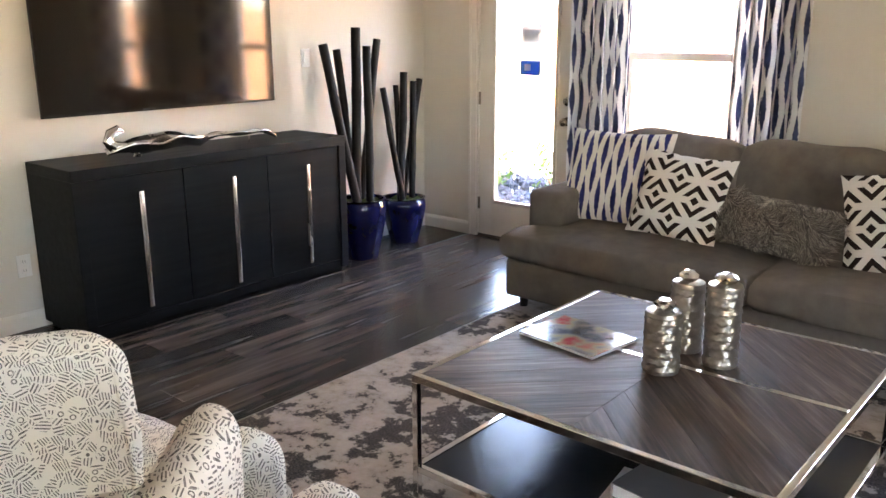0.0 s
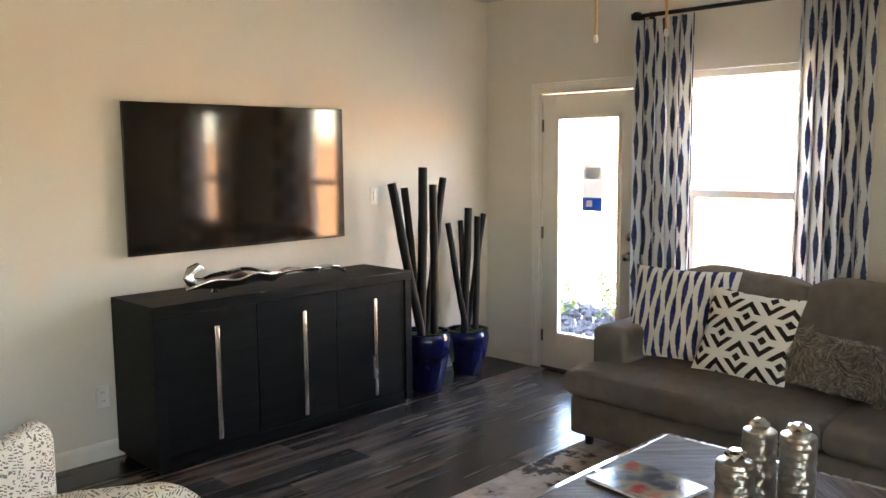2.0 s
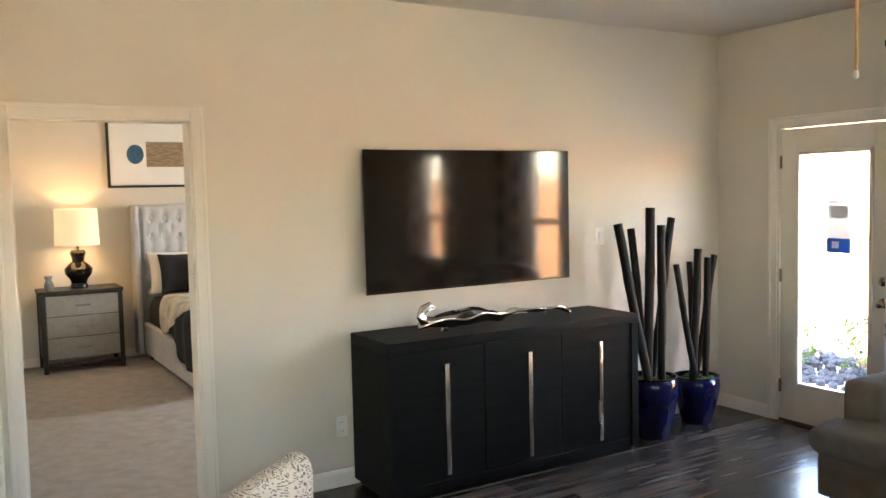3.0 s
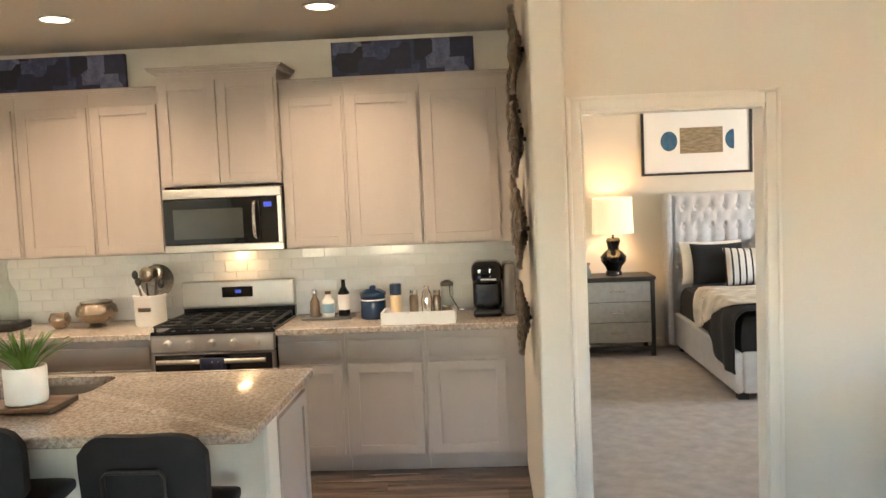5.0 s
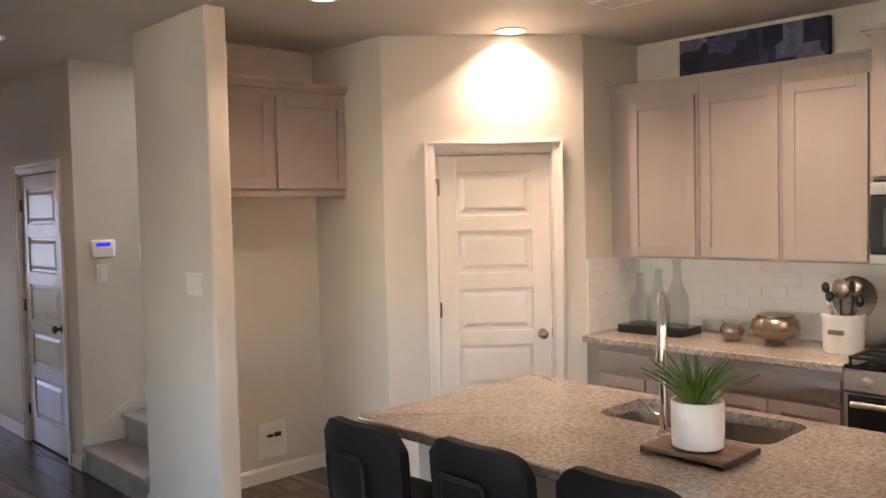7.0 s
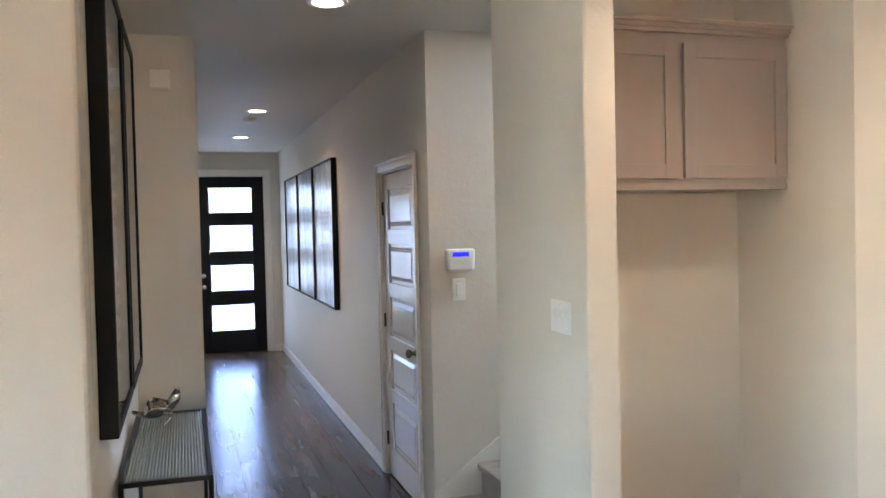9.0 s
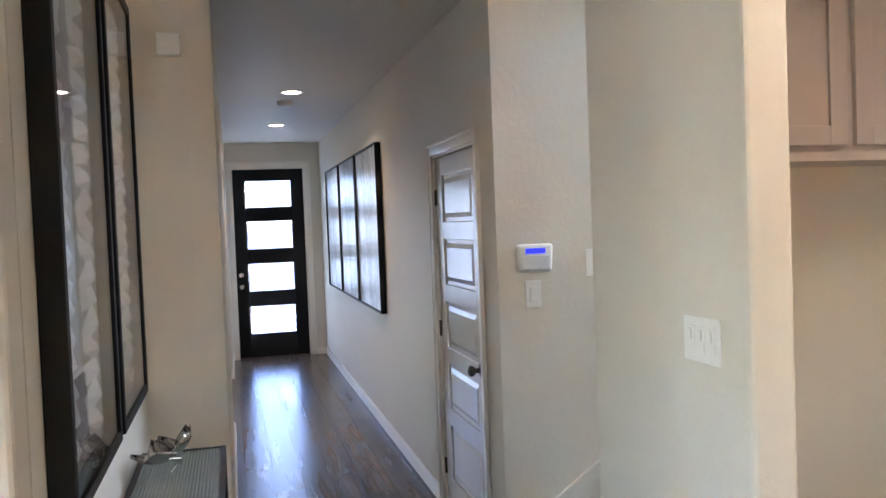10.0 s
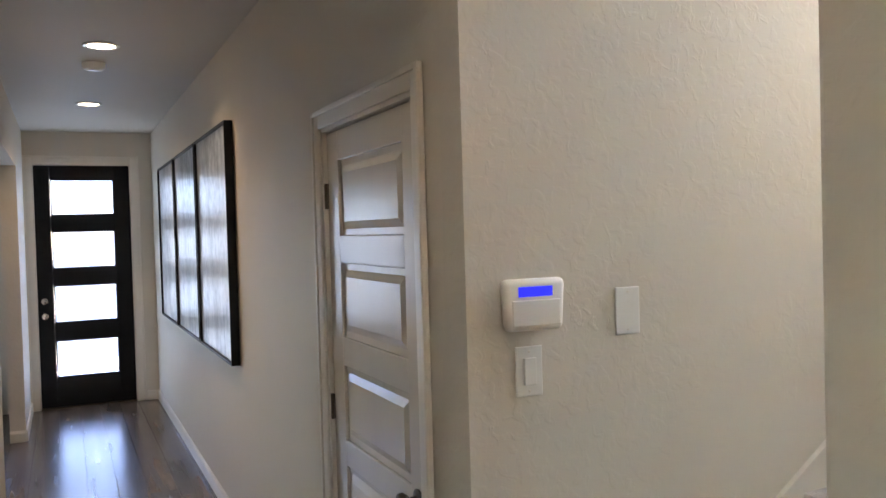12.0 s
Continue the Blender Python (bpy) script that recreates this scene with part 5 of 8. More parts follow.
# ---- living room ----
con = thing("media_console", "black-stained oak media console with three doors", "media console", (-3.73, 3.01, 0))
x0, x1, y0, y1 = -3.968, -3.50, 2.14, 3.88
part("top", rboxes(0.003, (x0, x1, y0, y1, 0.815, 0.87)), ESPRESSO, con)
for a, b in ((y0, y0 + 0.055), (y1 - 0.055, y1)):
    part("side_panel", rboxes(0.003, (x0, x1, a, b, 0.035, 0.8145)), ESPRESSO, con)
part("bottom_rail", rboxes(0.003, (x0 + 0.01, x1 - 0.012, y0 + 0.056, y1 - 0.056, 0.035, 0.085)), ESPRESSO, con)
part("back_box", boxes((x0 + 0.005, x1 - 0.05, y0 + 0.056, y1 - 0.056, 0.086, 0.8145)), ESPRESSO, con, smooth=False)
part("plinth", boxes((x0 + 0.01, x1 - 0.035, y0 + 0.03, y1 - 0.03, 0.0, 0.0345)), ESPRESSO, con, smooth=False)
w3 = (y1 - y0 - 0.11) / 3
for k in range(3):
    a = y0 + 0.055 + k * w3
    d = part("door", rboxes(0.002, (x1 - 0.049, x1 - 0.010, a + 0.0025, a + w3 - 0.0025, 0.088, 0.8125)), ESPRESSO, con)
    hy = (2.478, 3.03, 3.557)[k]
    bm = bmesh.new()
    rbox(bm, x1 + 0.012, x1 + 0.024, hy - 0.014, hy + 0.014, 0.125, 0.732, 0.003)
    for z in (0.15, 0.707):
        box(bm, x1 - 0.011, x1 + 0.013, hy - 0.006, hy + 0.006, z - 0.006, z + 0.006)
    part("handle", bm, NICKEL, d, "long flat satin metal pull")

tv = thing("television", "large wall-mounted flat television, switched off", "television", (-3.95, 2.96, 1.075))
part("back_shell", rboxes(0.01, (XT + 0.035, -3.936, 2.30, 3.62, 1.12, 1.85)), BLACK_PLASTIC, tv)
part("wall_mount", boxes((XT + 0.001, XT + 0.036, 2.75, 3.15, 1.35, 1.65)), BLACK_IRON, tv, smooth=False)
part("bezel", rboxes(0.003, (-3.937, -3.926, 2.23, 3.69, 1.075, 1.895)), BLACK_PLASTIC, tv)
part("screen", boxes((-3.9265, -3.9245, 2.238, 3.682, 1.090, 1.887)), mat("dark_screen_glass", (0.012, 0.008, 0.006), 0.075, var=0.05, bump=0, rvar=0.01, spec=0.5), tv, "glossy dark screen", smooth=False)


def silver_bowl():
    """A long leaf-like dish with a curled head and a trailing stem."""
    s = thing("sculptural_bowl", "long polished silver sculptural bowl on the console", "bowl", (-3.70, 2.95, 0.871))
    bm = bmesh.new()
    n, k = 40, 10
    rows = []
    for i in range(n + 1):
        u = i / n
        y = 2.44 + 1.06 * u
        w = 0.125 * max(0.0, math.sin(math.pi * min(1, u / 0.62))) ** 0.8 if u < 0.55 else 0.0
        w = max(w, 0.020 * (1 - u) + 0.007 + 0.010 * abs(math.sin(u * 19)))
        zc = 0.900 + (0.035 if u > 0.5 else 0.0) * math.sin(math.pi * (u - 0.5) / 0.5) + 0.008 * math.sin(u * 23)
        depth = 0.062 * min(1, w / 0.10)
        row = []
        for j in range(k + 1):
            v = 2 * j / k - 1
            row.append((-3.70 + w * v + 0.02 * math.sin(u * 9), y, zc + depth * (abs(v) ** 2.2) + 0.006 * math.sin(v * 5 + u * 30)))
        rows.append(row)
    g = [[bm.verts.new(p) for p in row] for row in rows]
    for i in range(n):
        for j in range(k):
            bm.faces.new((g[i][j], g[i][j + 1], g[i + 1][j + 1], g[i + 1][j]))
    ob = part("dish", bm, CHROME, s)
    so = ob.modifiers.new("thickness", "SOLIDIFY")
    so.thickness = 0.007
    bm = bmesh.new()
    tube(bm, [(-3.70, 2.54, 0.925), (-3.70, 2.47, 0.930), (-3.70, 2.445, 0.965), (-3.70, 2.465, 1.000), (-3.70, 2.505, 1.018), (-3.70, 2.535, 1.005)], [0.026, 0.036, 0.026, 0.028, 0.022, 0.008], 14)
    part("curled_head", bm, CHROME, s)
    bm = bmesh.new()
    lathe(bm, [(0.022, 0.0), (0.018, 0.006), (0.010, 0.014), (0.012, 0.028)], -3.70, 2.60, 0.871, 16)
    part("foot", bm, CHROME, s)
    bm = bmesh.new()
    tube(bm, [(-3.69, 3.30, 0.871), (-3.69, 3.30, 0.912)], 0.006, 8)
    part("foot", bm, CHROME, s)


silver_bowl()


def planter(x, y, h, r, tops, label):
    p = thing("bamboo_planter", label, "planter", (x, y, 0), group="bamboo planters")
    bm = bmesh.new()
    seg = 48
    prof = [(0.60, 0.0), (0.64, 0.02), (0.80, 0.30), (0.96, 0.62), (1.02, 0.82), (0.99, 0.92), (0.93, 0.97), (1.0, 1.0), (0.90, 1.0), (0.86, 0.95), (0.84, 0.93), (0.05, 0.925)]
    rings = []
    for q, z in prof:
        ring = []
        for i in range(seg):
            a = 2 * math.pi * i / seg
            rib = 1 - (0.030 * (1 - abs(math.cos(a * 6)) ** 0.5) if 0.02 <= z <= 0.9 and q > 0.5 else 0)
            ring.append(bm.verts.new((q * r * rib * math.cos(a), q * r * rib * math.sin(a), z * h)))
        rings.append(ring)
    for a, b in zip(rings, rings[1:]):
        for i in range(seg):
            bm.faces.new((a[i], a[(i + 1) % seg], b[(i + 1) % seg], b[i]))
    bm.faces.new(rings[0][::-1])
    bm.faces.new(rings[-1])
    part("pot", bm, BLUE_GLAZE, p, "ribbed cobalt-blue glazed pot", local=True)
    bm = bmesh.new()
    for i in range(60):
        a, d = rnd.uniform(0, 6.28), r * 0.82 * math.sqrt(rnd.random())
        s = rnd.uniform(0.012, 0.03)
        bmesh.ops.create_icosphere(bm, subdivisions=1, radius=s, matrix=Matrix.Translation((d * math.cos(a), d * math.sin(a), h * 0.925)) @ Matrix.Diagonal((1, 1, 0.7, 1)))
    part("moss", bm, MOSS, p, "green moss", local=True)
    for k, (tx, ty, tz, pr) in enumerate(tops):
        a = 2.4 * k
        bx, by = 0.45 * r * math.cos(a), 0.45 * r * math.sin(a)
        bx, by = bx * 0.6 + (tx - x) * 0.25, by * 0.6 + (ty - y) * 0.25
        bm = bmesh.new()
        n = 14
        pts, rs = [], []
        node = rnd.uniform(0.2, 0.4)
        for i in range(n + 1):
            u = i / n
            pts.append((bx + (tx - x - bx) * u + 0.0015 * math.sin(u * 9 + k), by + (ty - y - by) * u + 0.0015 * math.cos(u * 7 + k), h * 0.86 + (tz - h * 0.86) * u))
            rs.append(pr * (1.15 + (0.12 if i in (4, 9) else 0.0)))
        tube(bm, pts, rs, 10)
        part("bamboo_pole", bm, BAMBOO, p, local=True)


planter(-3.665, 4.165, 0.41, 0.165, [(-3.76, 3.955, 1.415, 0.026), (-3.78, 4.09, 1.38, 0.022), (-3.70, 4.19, 1.515, 0.027), (-3.66, 4.245, 1.40, 0.024), (-3.74, 4.42, 1.44, 0.022)], "tall blue planter of black bamboo poles beside the console")
planter(-3.755, 4.675, 0.33, 0.158, [(-3.83, 4.555, 1.11, 0.019), (-3.84, 4.70, 1.12, 0.017), (-3.80, 4.745, 1.21, 0.024), (-3.78, 4.82, 1.145, 0.020), (-3.82, 4.93, 1.155, 0.020)], "shorter blue planter of black bamboo poles in the corner")


def curtain(x0, x1, seed):
    c = thing("curtain", "blue and white ikat curtain panel hanging from the rod", "curtain", ((x0 + x1) / 2, YN - 0.13, 0.02), group="curtain panels")
    bm = bmesh.new()
    n, m = 90, 20
    folds = 5
    rs = random.Random(seed)
    ph = rs.uniform(0, 6)
    front = []
    for j in range(m + 1):
        v = j / m
        z = 0.02 + 2.415 * v
        row = []
        for i in range(n + 1):
            u = i / n
            a = u * folds * 2 * math.pi + ph + 0.35 * math.sin(3 * v + ph)
            amp = 0.030 + 0.012 * (1 - v)
            row.append(bm.verts.new((x0 + (x1 - x0) * u + 0.012 * math.sin(2 * a), YN - 0.13 + amp * math.sin(a), z)))
        front.append(row)
    for j in range(m):
        for i in range(n):
            bm.faces.new((front[j][i], front[j][i + 1], front[j + 1][i + 1], front[j + 1][i]))
    ob = part("cloth", bm, IKAT_CURTAIN, c)
    so = ob.modifiers.new("thickness", "SOLIDIFY")
    so.thickness = 0.002
    return c


for k, (a, b) in enumerate(((-2.585, -2.175), (-1.575, -1.170), (-0.48, -0.07), (0.42, 0.83))):
    curtain(a, b, k)
rod = thing("curtain_rod", "black metal curtain rod over the windows", "curtain rod", (-1.0, YN - 0.13, 2.45))
bm = bmesh.new()
tube(bm, [(-2.59, YN - 0.13, 2.462), (0.86, YN - 0.13, 2.462)], 0.013, 12)
part("bar", bm, BLACK_IRON, rod)
for x, s in ((-2.59, -1), (0.86, 1)):
    bm = bmesh.new()
    rbox(bm, x - 0.016, x + 0.016, YN - 0.156, YN - 0.104, 2.436, 2.488, 0.004)
    rbox(bm, x + s * 0.026 - 0.010, x + s * 0.026 + 0.010, YN - 0.15, YN - 0.11, 2.442, 2.482, 0.004)
    part("finial", bm, BLACK_IRON, rod)
for x in (-2.56, -0.85, 0.83):
    bm = bmesh.new()
    box(bm, x - 0.008, x + 0.008, YN - 0.13, YN - 0.002, 2.440, 2.452)
    box(bm, x - 0.02, x + 0.02, YN - 0.008, YN - 0.001, 2.40, 2.50)
    part("bracket", bm, BLACK_IRON, rod)


def sofa():
    s = thing("sofa", "taupe woven sofa with loose back cushions under the window", "sofa", (-0.97, 4.4, 0))
    L, R, F, B = -2.30, 0.40, 3.93, 4.985
    bm = bmesh.new()
    rbox(bm, L, R, F, B - 0.02, 0.075, 0.29, 0.025, 3)
    part("base", bm, SOFA, s)
    for a in (L, R - 0.225):
        bm = bmesh.new()
        vs = box(bm, a, a + 0.225, F + 0.20, B - 0.05, 0.27, 0.645)
        bmesh.ops.bevel(bm, geom=bm.edges[:], offset=0.05, segments=4, affect="EDGES", profile=0.55)
        part("arm", bm, SOFA, s)
    bm = bmesh.new()
    vs = box(bm, L + 0.10, R - 0.10, B - 0.26, B, 0.27, 0.80)
    bmesh.ops.bevel(bm, geom=bm.edges[:], offset=0.05, segments=4, affect="EDGES")
    part("back_frame", bm, SOFA, s)
    mid = -0.95
    for a, b in ((L - 0.015, mid - 0.004), (mid + 0.004, R + 0.015)):
        bm = bmesh.new()
        cushion(bm, a, b, F - 0.03, B - 0.28, 0.288, 0.445, 0.028, 16, 0.5)
        for v in bm.verts:
            if v.co.y > F + 0.19:
                v.co.x = min(max(v.co.x, L + 0.222), R - 0.222)
        part("seat_cushion", bm, SOFA, s)
    for k in range(3):
        w = (R - L - 0.45) / 3
        a = L + 0.225 + k * w
        bm = bmesh.new()
        cushion(bm, 0.006, w - 0.006, -0.11, 0.11, 0, 0.50, 0.02, 14, 1.6)
        for v in bm.verts:
            v.co.z -= 0.03 * abs(2 * v.co.x / w - 1) ** 4 * (v.co.z / 0.5) - 0.012 * math.sin(v.co.x * 9 + k)
        bm.transform(pose(a, B - 0.29, 0.44, -11, 0, 0))
        part("back_cushion", bm, SOFA, s)
    for x in (L + 0.08, R - 0.08):
        for y in (F + 0.08, B - 0.12):
            bm = bmesh.new()
            lathe(bm, [(0.020, 0), (0.028, 0.074)], x, y, 0, 12)
            part("leg", bm, BLACK_PLASTIC, s, "short black leg")


sofa()


def pillow(label, at, size, tilt, yaw, material, roll=0.0, thick=0.13):
    p = thing("throw_pillow", label, "pillow", at, 0, group="sofa pillows")
    p.matrix_basis = Matrix.Translation(at) @ pose(0, 0, 0, tilt, roll, yaw)
    w, h = size
    bm = bmesh.new()
    n = 22
    f, k = {}, {}
    for i in range(n + 1):
        for j in range(n + 1):
            u, v = 2 * i / n - 1, 2 * j / n - 1
            full = ((1 - abs(u) ** 2.4) * (1 - abs(v) ** 2.4)) ** 0.55
            px = u * w / 2 * (1 - 0.07 * (1 - abs(v) ** 2) * abs(u))
            pz = v * h / 2 * (1 - 0.07 * (1 - abs(u) ** 2) * abs(v)) + h / 2
            wr = 0.006 * noise.noise(Vector((u * 2.2, v * 2.2, w * 9)))
            f[i, j] = bm.verts.new((px, -thick / 2 * full + wr, pz))
            edge = i in (0, n) or j in (0, n)
            k[i, j] = f[i, j] if edge else bm.verts.new((px, thick / 2 * full + wr, pz))
    for i in range(n):
        for j in range(n):
            bm.faces.new((f[i, j], f[i + 1, j], f[i + 1, j + 1], f[i, j + 1]))
            bm.faces.new((k[i, j], k[i, j + 1], k[i + 1, j + 1], k[i + 1, j]))
    me = finish(bm, "cover", material, True)
    ob = new("cover", me)
    ob.parent = p
    return p


pillow("white pillow with navy ikat strokes on the sofa", (-1.90, 4.34, 0.465), (0.60, 0.53), -20, 8, IKAT_PILLOW)
pillow("white pillow with a dark fretwork print on the sofa", (-1.50, 4.24, 0.462), (0.50, 0.46), -22, -2, FRET, 3)
pillow("white pillow with a dark fretwork print beside the fur cushion", (-0.42, 4.26, 0.465), (0.50, 0.48), -20, 0, FRET, -12)
FUR = mat("grey_fur", (0.12, 0.10, 0.085), 0.9, var=0.5, scale=30, bump=0.8, grain=200, stretch=(1, 1, 0.4))
fur = pillow("long grey-brown shaggy fur lumbar pillow", (-1.02, 4.27, 0.462), (0.62, 0.28), -24, -3, FUR, 4, 0.15)
bm = bmesh.new()
rf = random.Random(11)
for i in range(5200):
    u, v = rf.uniform(-0.97, 0.97), rf.uniform(-0.97, 0.97)
    full = ((1 - abs(u) ** 2.4) * (1 - abs(v) ** 2.4)) ** 0.55
    q = Vector((u * 0.31, -0.075 * full, v * 0.14 + 0.14))
    a = 2.0 * noise.noise(Vector((u * 2.5, v * 1.5, 3.0))) * 2 + rf.uniform(-0.5, 0.5) - 0.6
    ln = rf.uniform(0.035, 0.075)
    d = Vector((math.cos(a), -0.45, math.sin(a) * 0.8)).normalized() * ln
    sd = Vector((-math.sin(a), 0, math.cos(a))) * 0.0019
    bm.faces.new((bm.verts.new(q - sd), bm.verts.new(q + sd), bm.verts.new(q + d)))
FURTIP, nt, b = nodes_of("fur_tips")
geo = nt.nodes.new("ShaderNodeNewGeometry")
tips = ramp_of(nt, geo.outputs["Random Per Island"], [(0.0, (0.03, 0.025, 0.02)), (0.5, (0.16, 0.135, 0.11)), (1.0, (0.50, 0.45, 0.38))])
nt.links.new(tips.outputs[0], b.inputs["Base Color"])
b.inputs["Roughness"].default_value = 0.8
me = finish(bm, "fur", FURTIP, False)
hair = new("fur", me)
hair.parent = fur
tagged(hair, kind="stuff")


# rug
def rug():
    m, nt, b = nodes_of("distressed_rug_pile")
    vec, x, y, z = axes(nt)
    n1 = noise_of(nt, vec, 1.5, 5, 0.6)
    n2 = noise_of(nt, vec, 9, 6, 0.7)
    n3 = noise_of(nt, vec, 130, 3)
    k = mth(nt, "ADD", mth(nt, "MULTIPLY", n1.outputs["Fac"], 0.5), mth(nt, "MULTIPLY", n2.outputs["Fac"], 0.5))
    base = ramp_of(nt, n2.outputs["Fac"], [(0.35, (0.30, 0.245, 0.205)), (0.5, (0.46, 0.40, 0.345)), (0.68, (0.56, 0.50, 0.44))]).outputs[0]
    mask = ramp_of(nt, mth(nt, "MULTIPLY_ADD", mth(nt, "SUBTRACT", k, 0.475), 9.0, 0.5), [(0.40, (1, 1, 1)), (0.62, (0, 0, 0))]).outputs[0]
    mask = mth(nt, "MULTIPLY", mask, mth(nt, "MULTIPLY_ADD", n3.outputs["Fac"], 0.8, 0.5))
    nt.links.new(mixed(nt, mask, base, (0.055, 0.05, 0.05)), b.inputs["Base Color"])
    b.inputs["Roughness"].default_value = 0.95
    b.inputs["Specular IOR Level"].default_value = 0.1
    bump_to(nt, b, n3.outputs["Fac"], 0.6, 0.006)
    r = thing("area_rug", "cream and charcoal distressed area rug on the planks", "rug", (-0.7, 3.0, 0.001))
    bm = bmesh.new()
    rbox(bm, -2.27, 1.05, 1.55, 4.35, 0.0012, 0.010, 0.003)
    part("rug_field", bm, m, r)
    bm = bmesh.new()
    tube(bm, [(-2.272, 1.548, 0.006), (1.052, 1.548, 0.006), (1.052, 4.352, 0.006), (-2.272, 4.352, 0.006), (-2.272, 1.548, 0.006)], 0.005, 8)
    part("binding", bm, mat("grey_binding", (0.35, 0.33, 0.30), 0.9, bump=0.3), r)


rug()


# coffee table
def coffee_table():
    t = thing("coffee_table", "square chrome coffee table with a chevron wood top", "coffee table", (-0.79, 2.74, 0.011))
    x0, x1, y0, y1, z = -1.37, -0.21, 2.16, 3.32, 0.45
    e = 0.022
    m, nt, b = nodes_of("chevron_board_wood")
    info = nt.nodes.new("ShaderNodeObjectInfo")
    vec, x, y, zz = axes(nt)
    off = nt.nodes.new("ShaderNodeVectorMath")
    off.operation = "ADD"
    mul = mth(nt, "MULTIPLY", info.outputs["Random"], 40.0)
    mp = nt.nodes.new("ShaderNodeMapping")
    mp.inputs["Scale"].default_value = (2.0, 30, 1)
    nt.links.new(vec, mp.inputs[0])
    nt.links.new(mp.outputs[0], off.inputs[0])
    nt.links.new(mul, off.inputs[1])
    n = noise_of(nt, off.outputs[0], 1.6, 8, 0.65)
    r = ramp_of(nt, n.outputs["Fac"], [(0.28, (0.016, 0.010, 0.007)), (0.5, (0.075, 0.050, 0.038)), (0.75, (0.20, 0.145, 0.115))])
    hs = put(nt, "HueSaturation")
    nt.links.new(mth(nt, "MULTIPLY_ADD", info.outputs["Random"], 0.7, 0.65), hs.inputs["Value"])
    nt.links.new(r.outputs[0], hs.inputs["Color"])
    nt.links.new(hs.outputs[0], b.inputs["Base Color"])
    b.inputs["Roughness"].default_value = 0.46
    b.inputs["Specular IOR Level"].default_value = 0.16
    bump_to(nt, b, n.outputs["Fac"], 0.35, 0.003)
    ym = 2.775
    tt = part("tabletop", boxes((x0 + e, x1 - e, y0 + e, y1 - e, z - 0.025, z - 0.012)), BLACK_PLASTIC, t, smooth=False)
    w = 0.092
    for ya, yb in ((y0 + e, ym - 0.012), (ym + 0.012, y1 - e)):
        for xa, xb, sgn in ((x0 + e, (x0 + x1) / 2, 1), ((x0 + x1) / 2, x1 - e, -1)):
            run = xb - xa
            k = -int(run / (w * 1.414)) - 2
            while ya + k * w * 1.414 < yb:
                base = ya + k * w * 1.414
                k += 1
                a, c = (base, base + run) if sgn > 0 else (base + run, base)
                wy = w * 1.414 - 0.0014
                bm = bmesh.new()
                prism(bm, [(xa + 0.0006, a), (xb - 0.0006, c), (xb - 0.0006, c + wy), (xa + 0.0006, a + wy)], "z", z - 0.012, z - 0.001)
                for co, no in (((0, ya + 0.0005, 0), (0, -1, 0)), ((0, yb - 0.0005, 0), (0, 1, 0))):
                    cut = bmesh.ops.bisect_plane(bm, geom=bm.verts[:] + bm.edges[:] + bm.faces[:], plane_co=co, plane_no=no, clear_outer=True)
                    ed = [g for g in cut["geom_cut"] if isinstance(g, bmesh.types.BMEdge)]
                    if ed:
                        bmesh.ops.edgeloop_fill(bm, edges=ed)
                if len(bm.verts) < 6:
                    bm.free()
                    continue
                mid = Vector(((xa + xb) / 2, (ya + yb) / 2, z))
                turn = pose(*mid, 0, 0, 45 * sgn)
                bm.transform(turn.inverted())
                ob = new("board", finish(bm, "board", m, False))
                ob.parent = tt
                ob.matrix_basis = INV[t] @ turn
    for q in ((x0, x1, y0, y0 + e), (x0, x1, y1 - e, y1), (x0, x0 + e, y0 + e, y1 - e), (x1 - e, x1, y0 + e, y1 - e)):
        part("top_rail", rboxes(0.002, (q[0], q[1], q[2], q[3], z - 0.026, z)), CHROME, t)
    part("inlay_strip", rboxes(0.001, (x0 + e, x1 - e, ym - 0.0115, ym + 0.0115, z - 0.013, z + 0.0005)), CHROME, t)
    for x in (x0, x1 - e):
        for y in (y0, y1 - e):
            part("leg", rboxes(0.002, (x, x + e, y, y + e, 0.011, z - 0.0265)), CHROME, t)
    zs = 0.13
    for q in ((x0 + e, x1 - e, y0, y0 + e), (x0 + e, x1 - e, y1 - e, y1), (x0, x0 + e, y0 + e, y1 - e), (x1 - e, x1, y0 + e, y1 - e)):
        part("shelf_rail", rboxes(0.002, (q[0], q[1], q[2], q[3], zs - 0.022, zs)), CHROME, t)
    part("shelf", boxes((x0 + e, x1 - e, y0 + e, y1 - e, zs - 0.014, zs - 0.004)), mat("blue_black_shelf_wood", (0.016, 0.018, 0.024), 0.14, var=0.4, scale=6, bump=0.1, grain=40, stretch=(1, 8, 1)), t, "glossy dark shelf", smooth=False)
    COVER = mat("grey_book_cloth", (0.20, 0.18, 0.17), 0.6, bump=0.2)
    for k, (bx, by, bz, bw, bd, bh, a, mtl) in enumerate(((-0.62, 2.44, 0.1265, 0.34, 0.26, 0.035, 8, POT), (-0.60, 2.45, 0.162, 0.28, 0.22, 0.05, -6, COVER))):
        bk = thing("book", "closed hardback book lying on the table's lower shelf", "book", (bx, by, bz), a, group="books on the shelf")
        part("cover", rboxes(0.002, (-bw / 2, bw / 2, -bd / 2, bd / 2, 0, 0.004), (-bw / 2, bw / 2, -bd / 2, bd / 2, bh - 0.004, bh), (-bw / 2, -bw / 2 + 0.004, -bd / 2, bd / 2, 0.004, bh - 0.004)), mtl, bk, local=True)
        part("page_block", boxes((-bw / 2 + 0.005, bw / 2 - 0.006, -bd / 2 + 0.006, bd / 2 - 0.006, 0.0045, bh - 0.0045)), PAPER, bk, local=True, smooth=False)


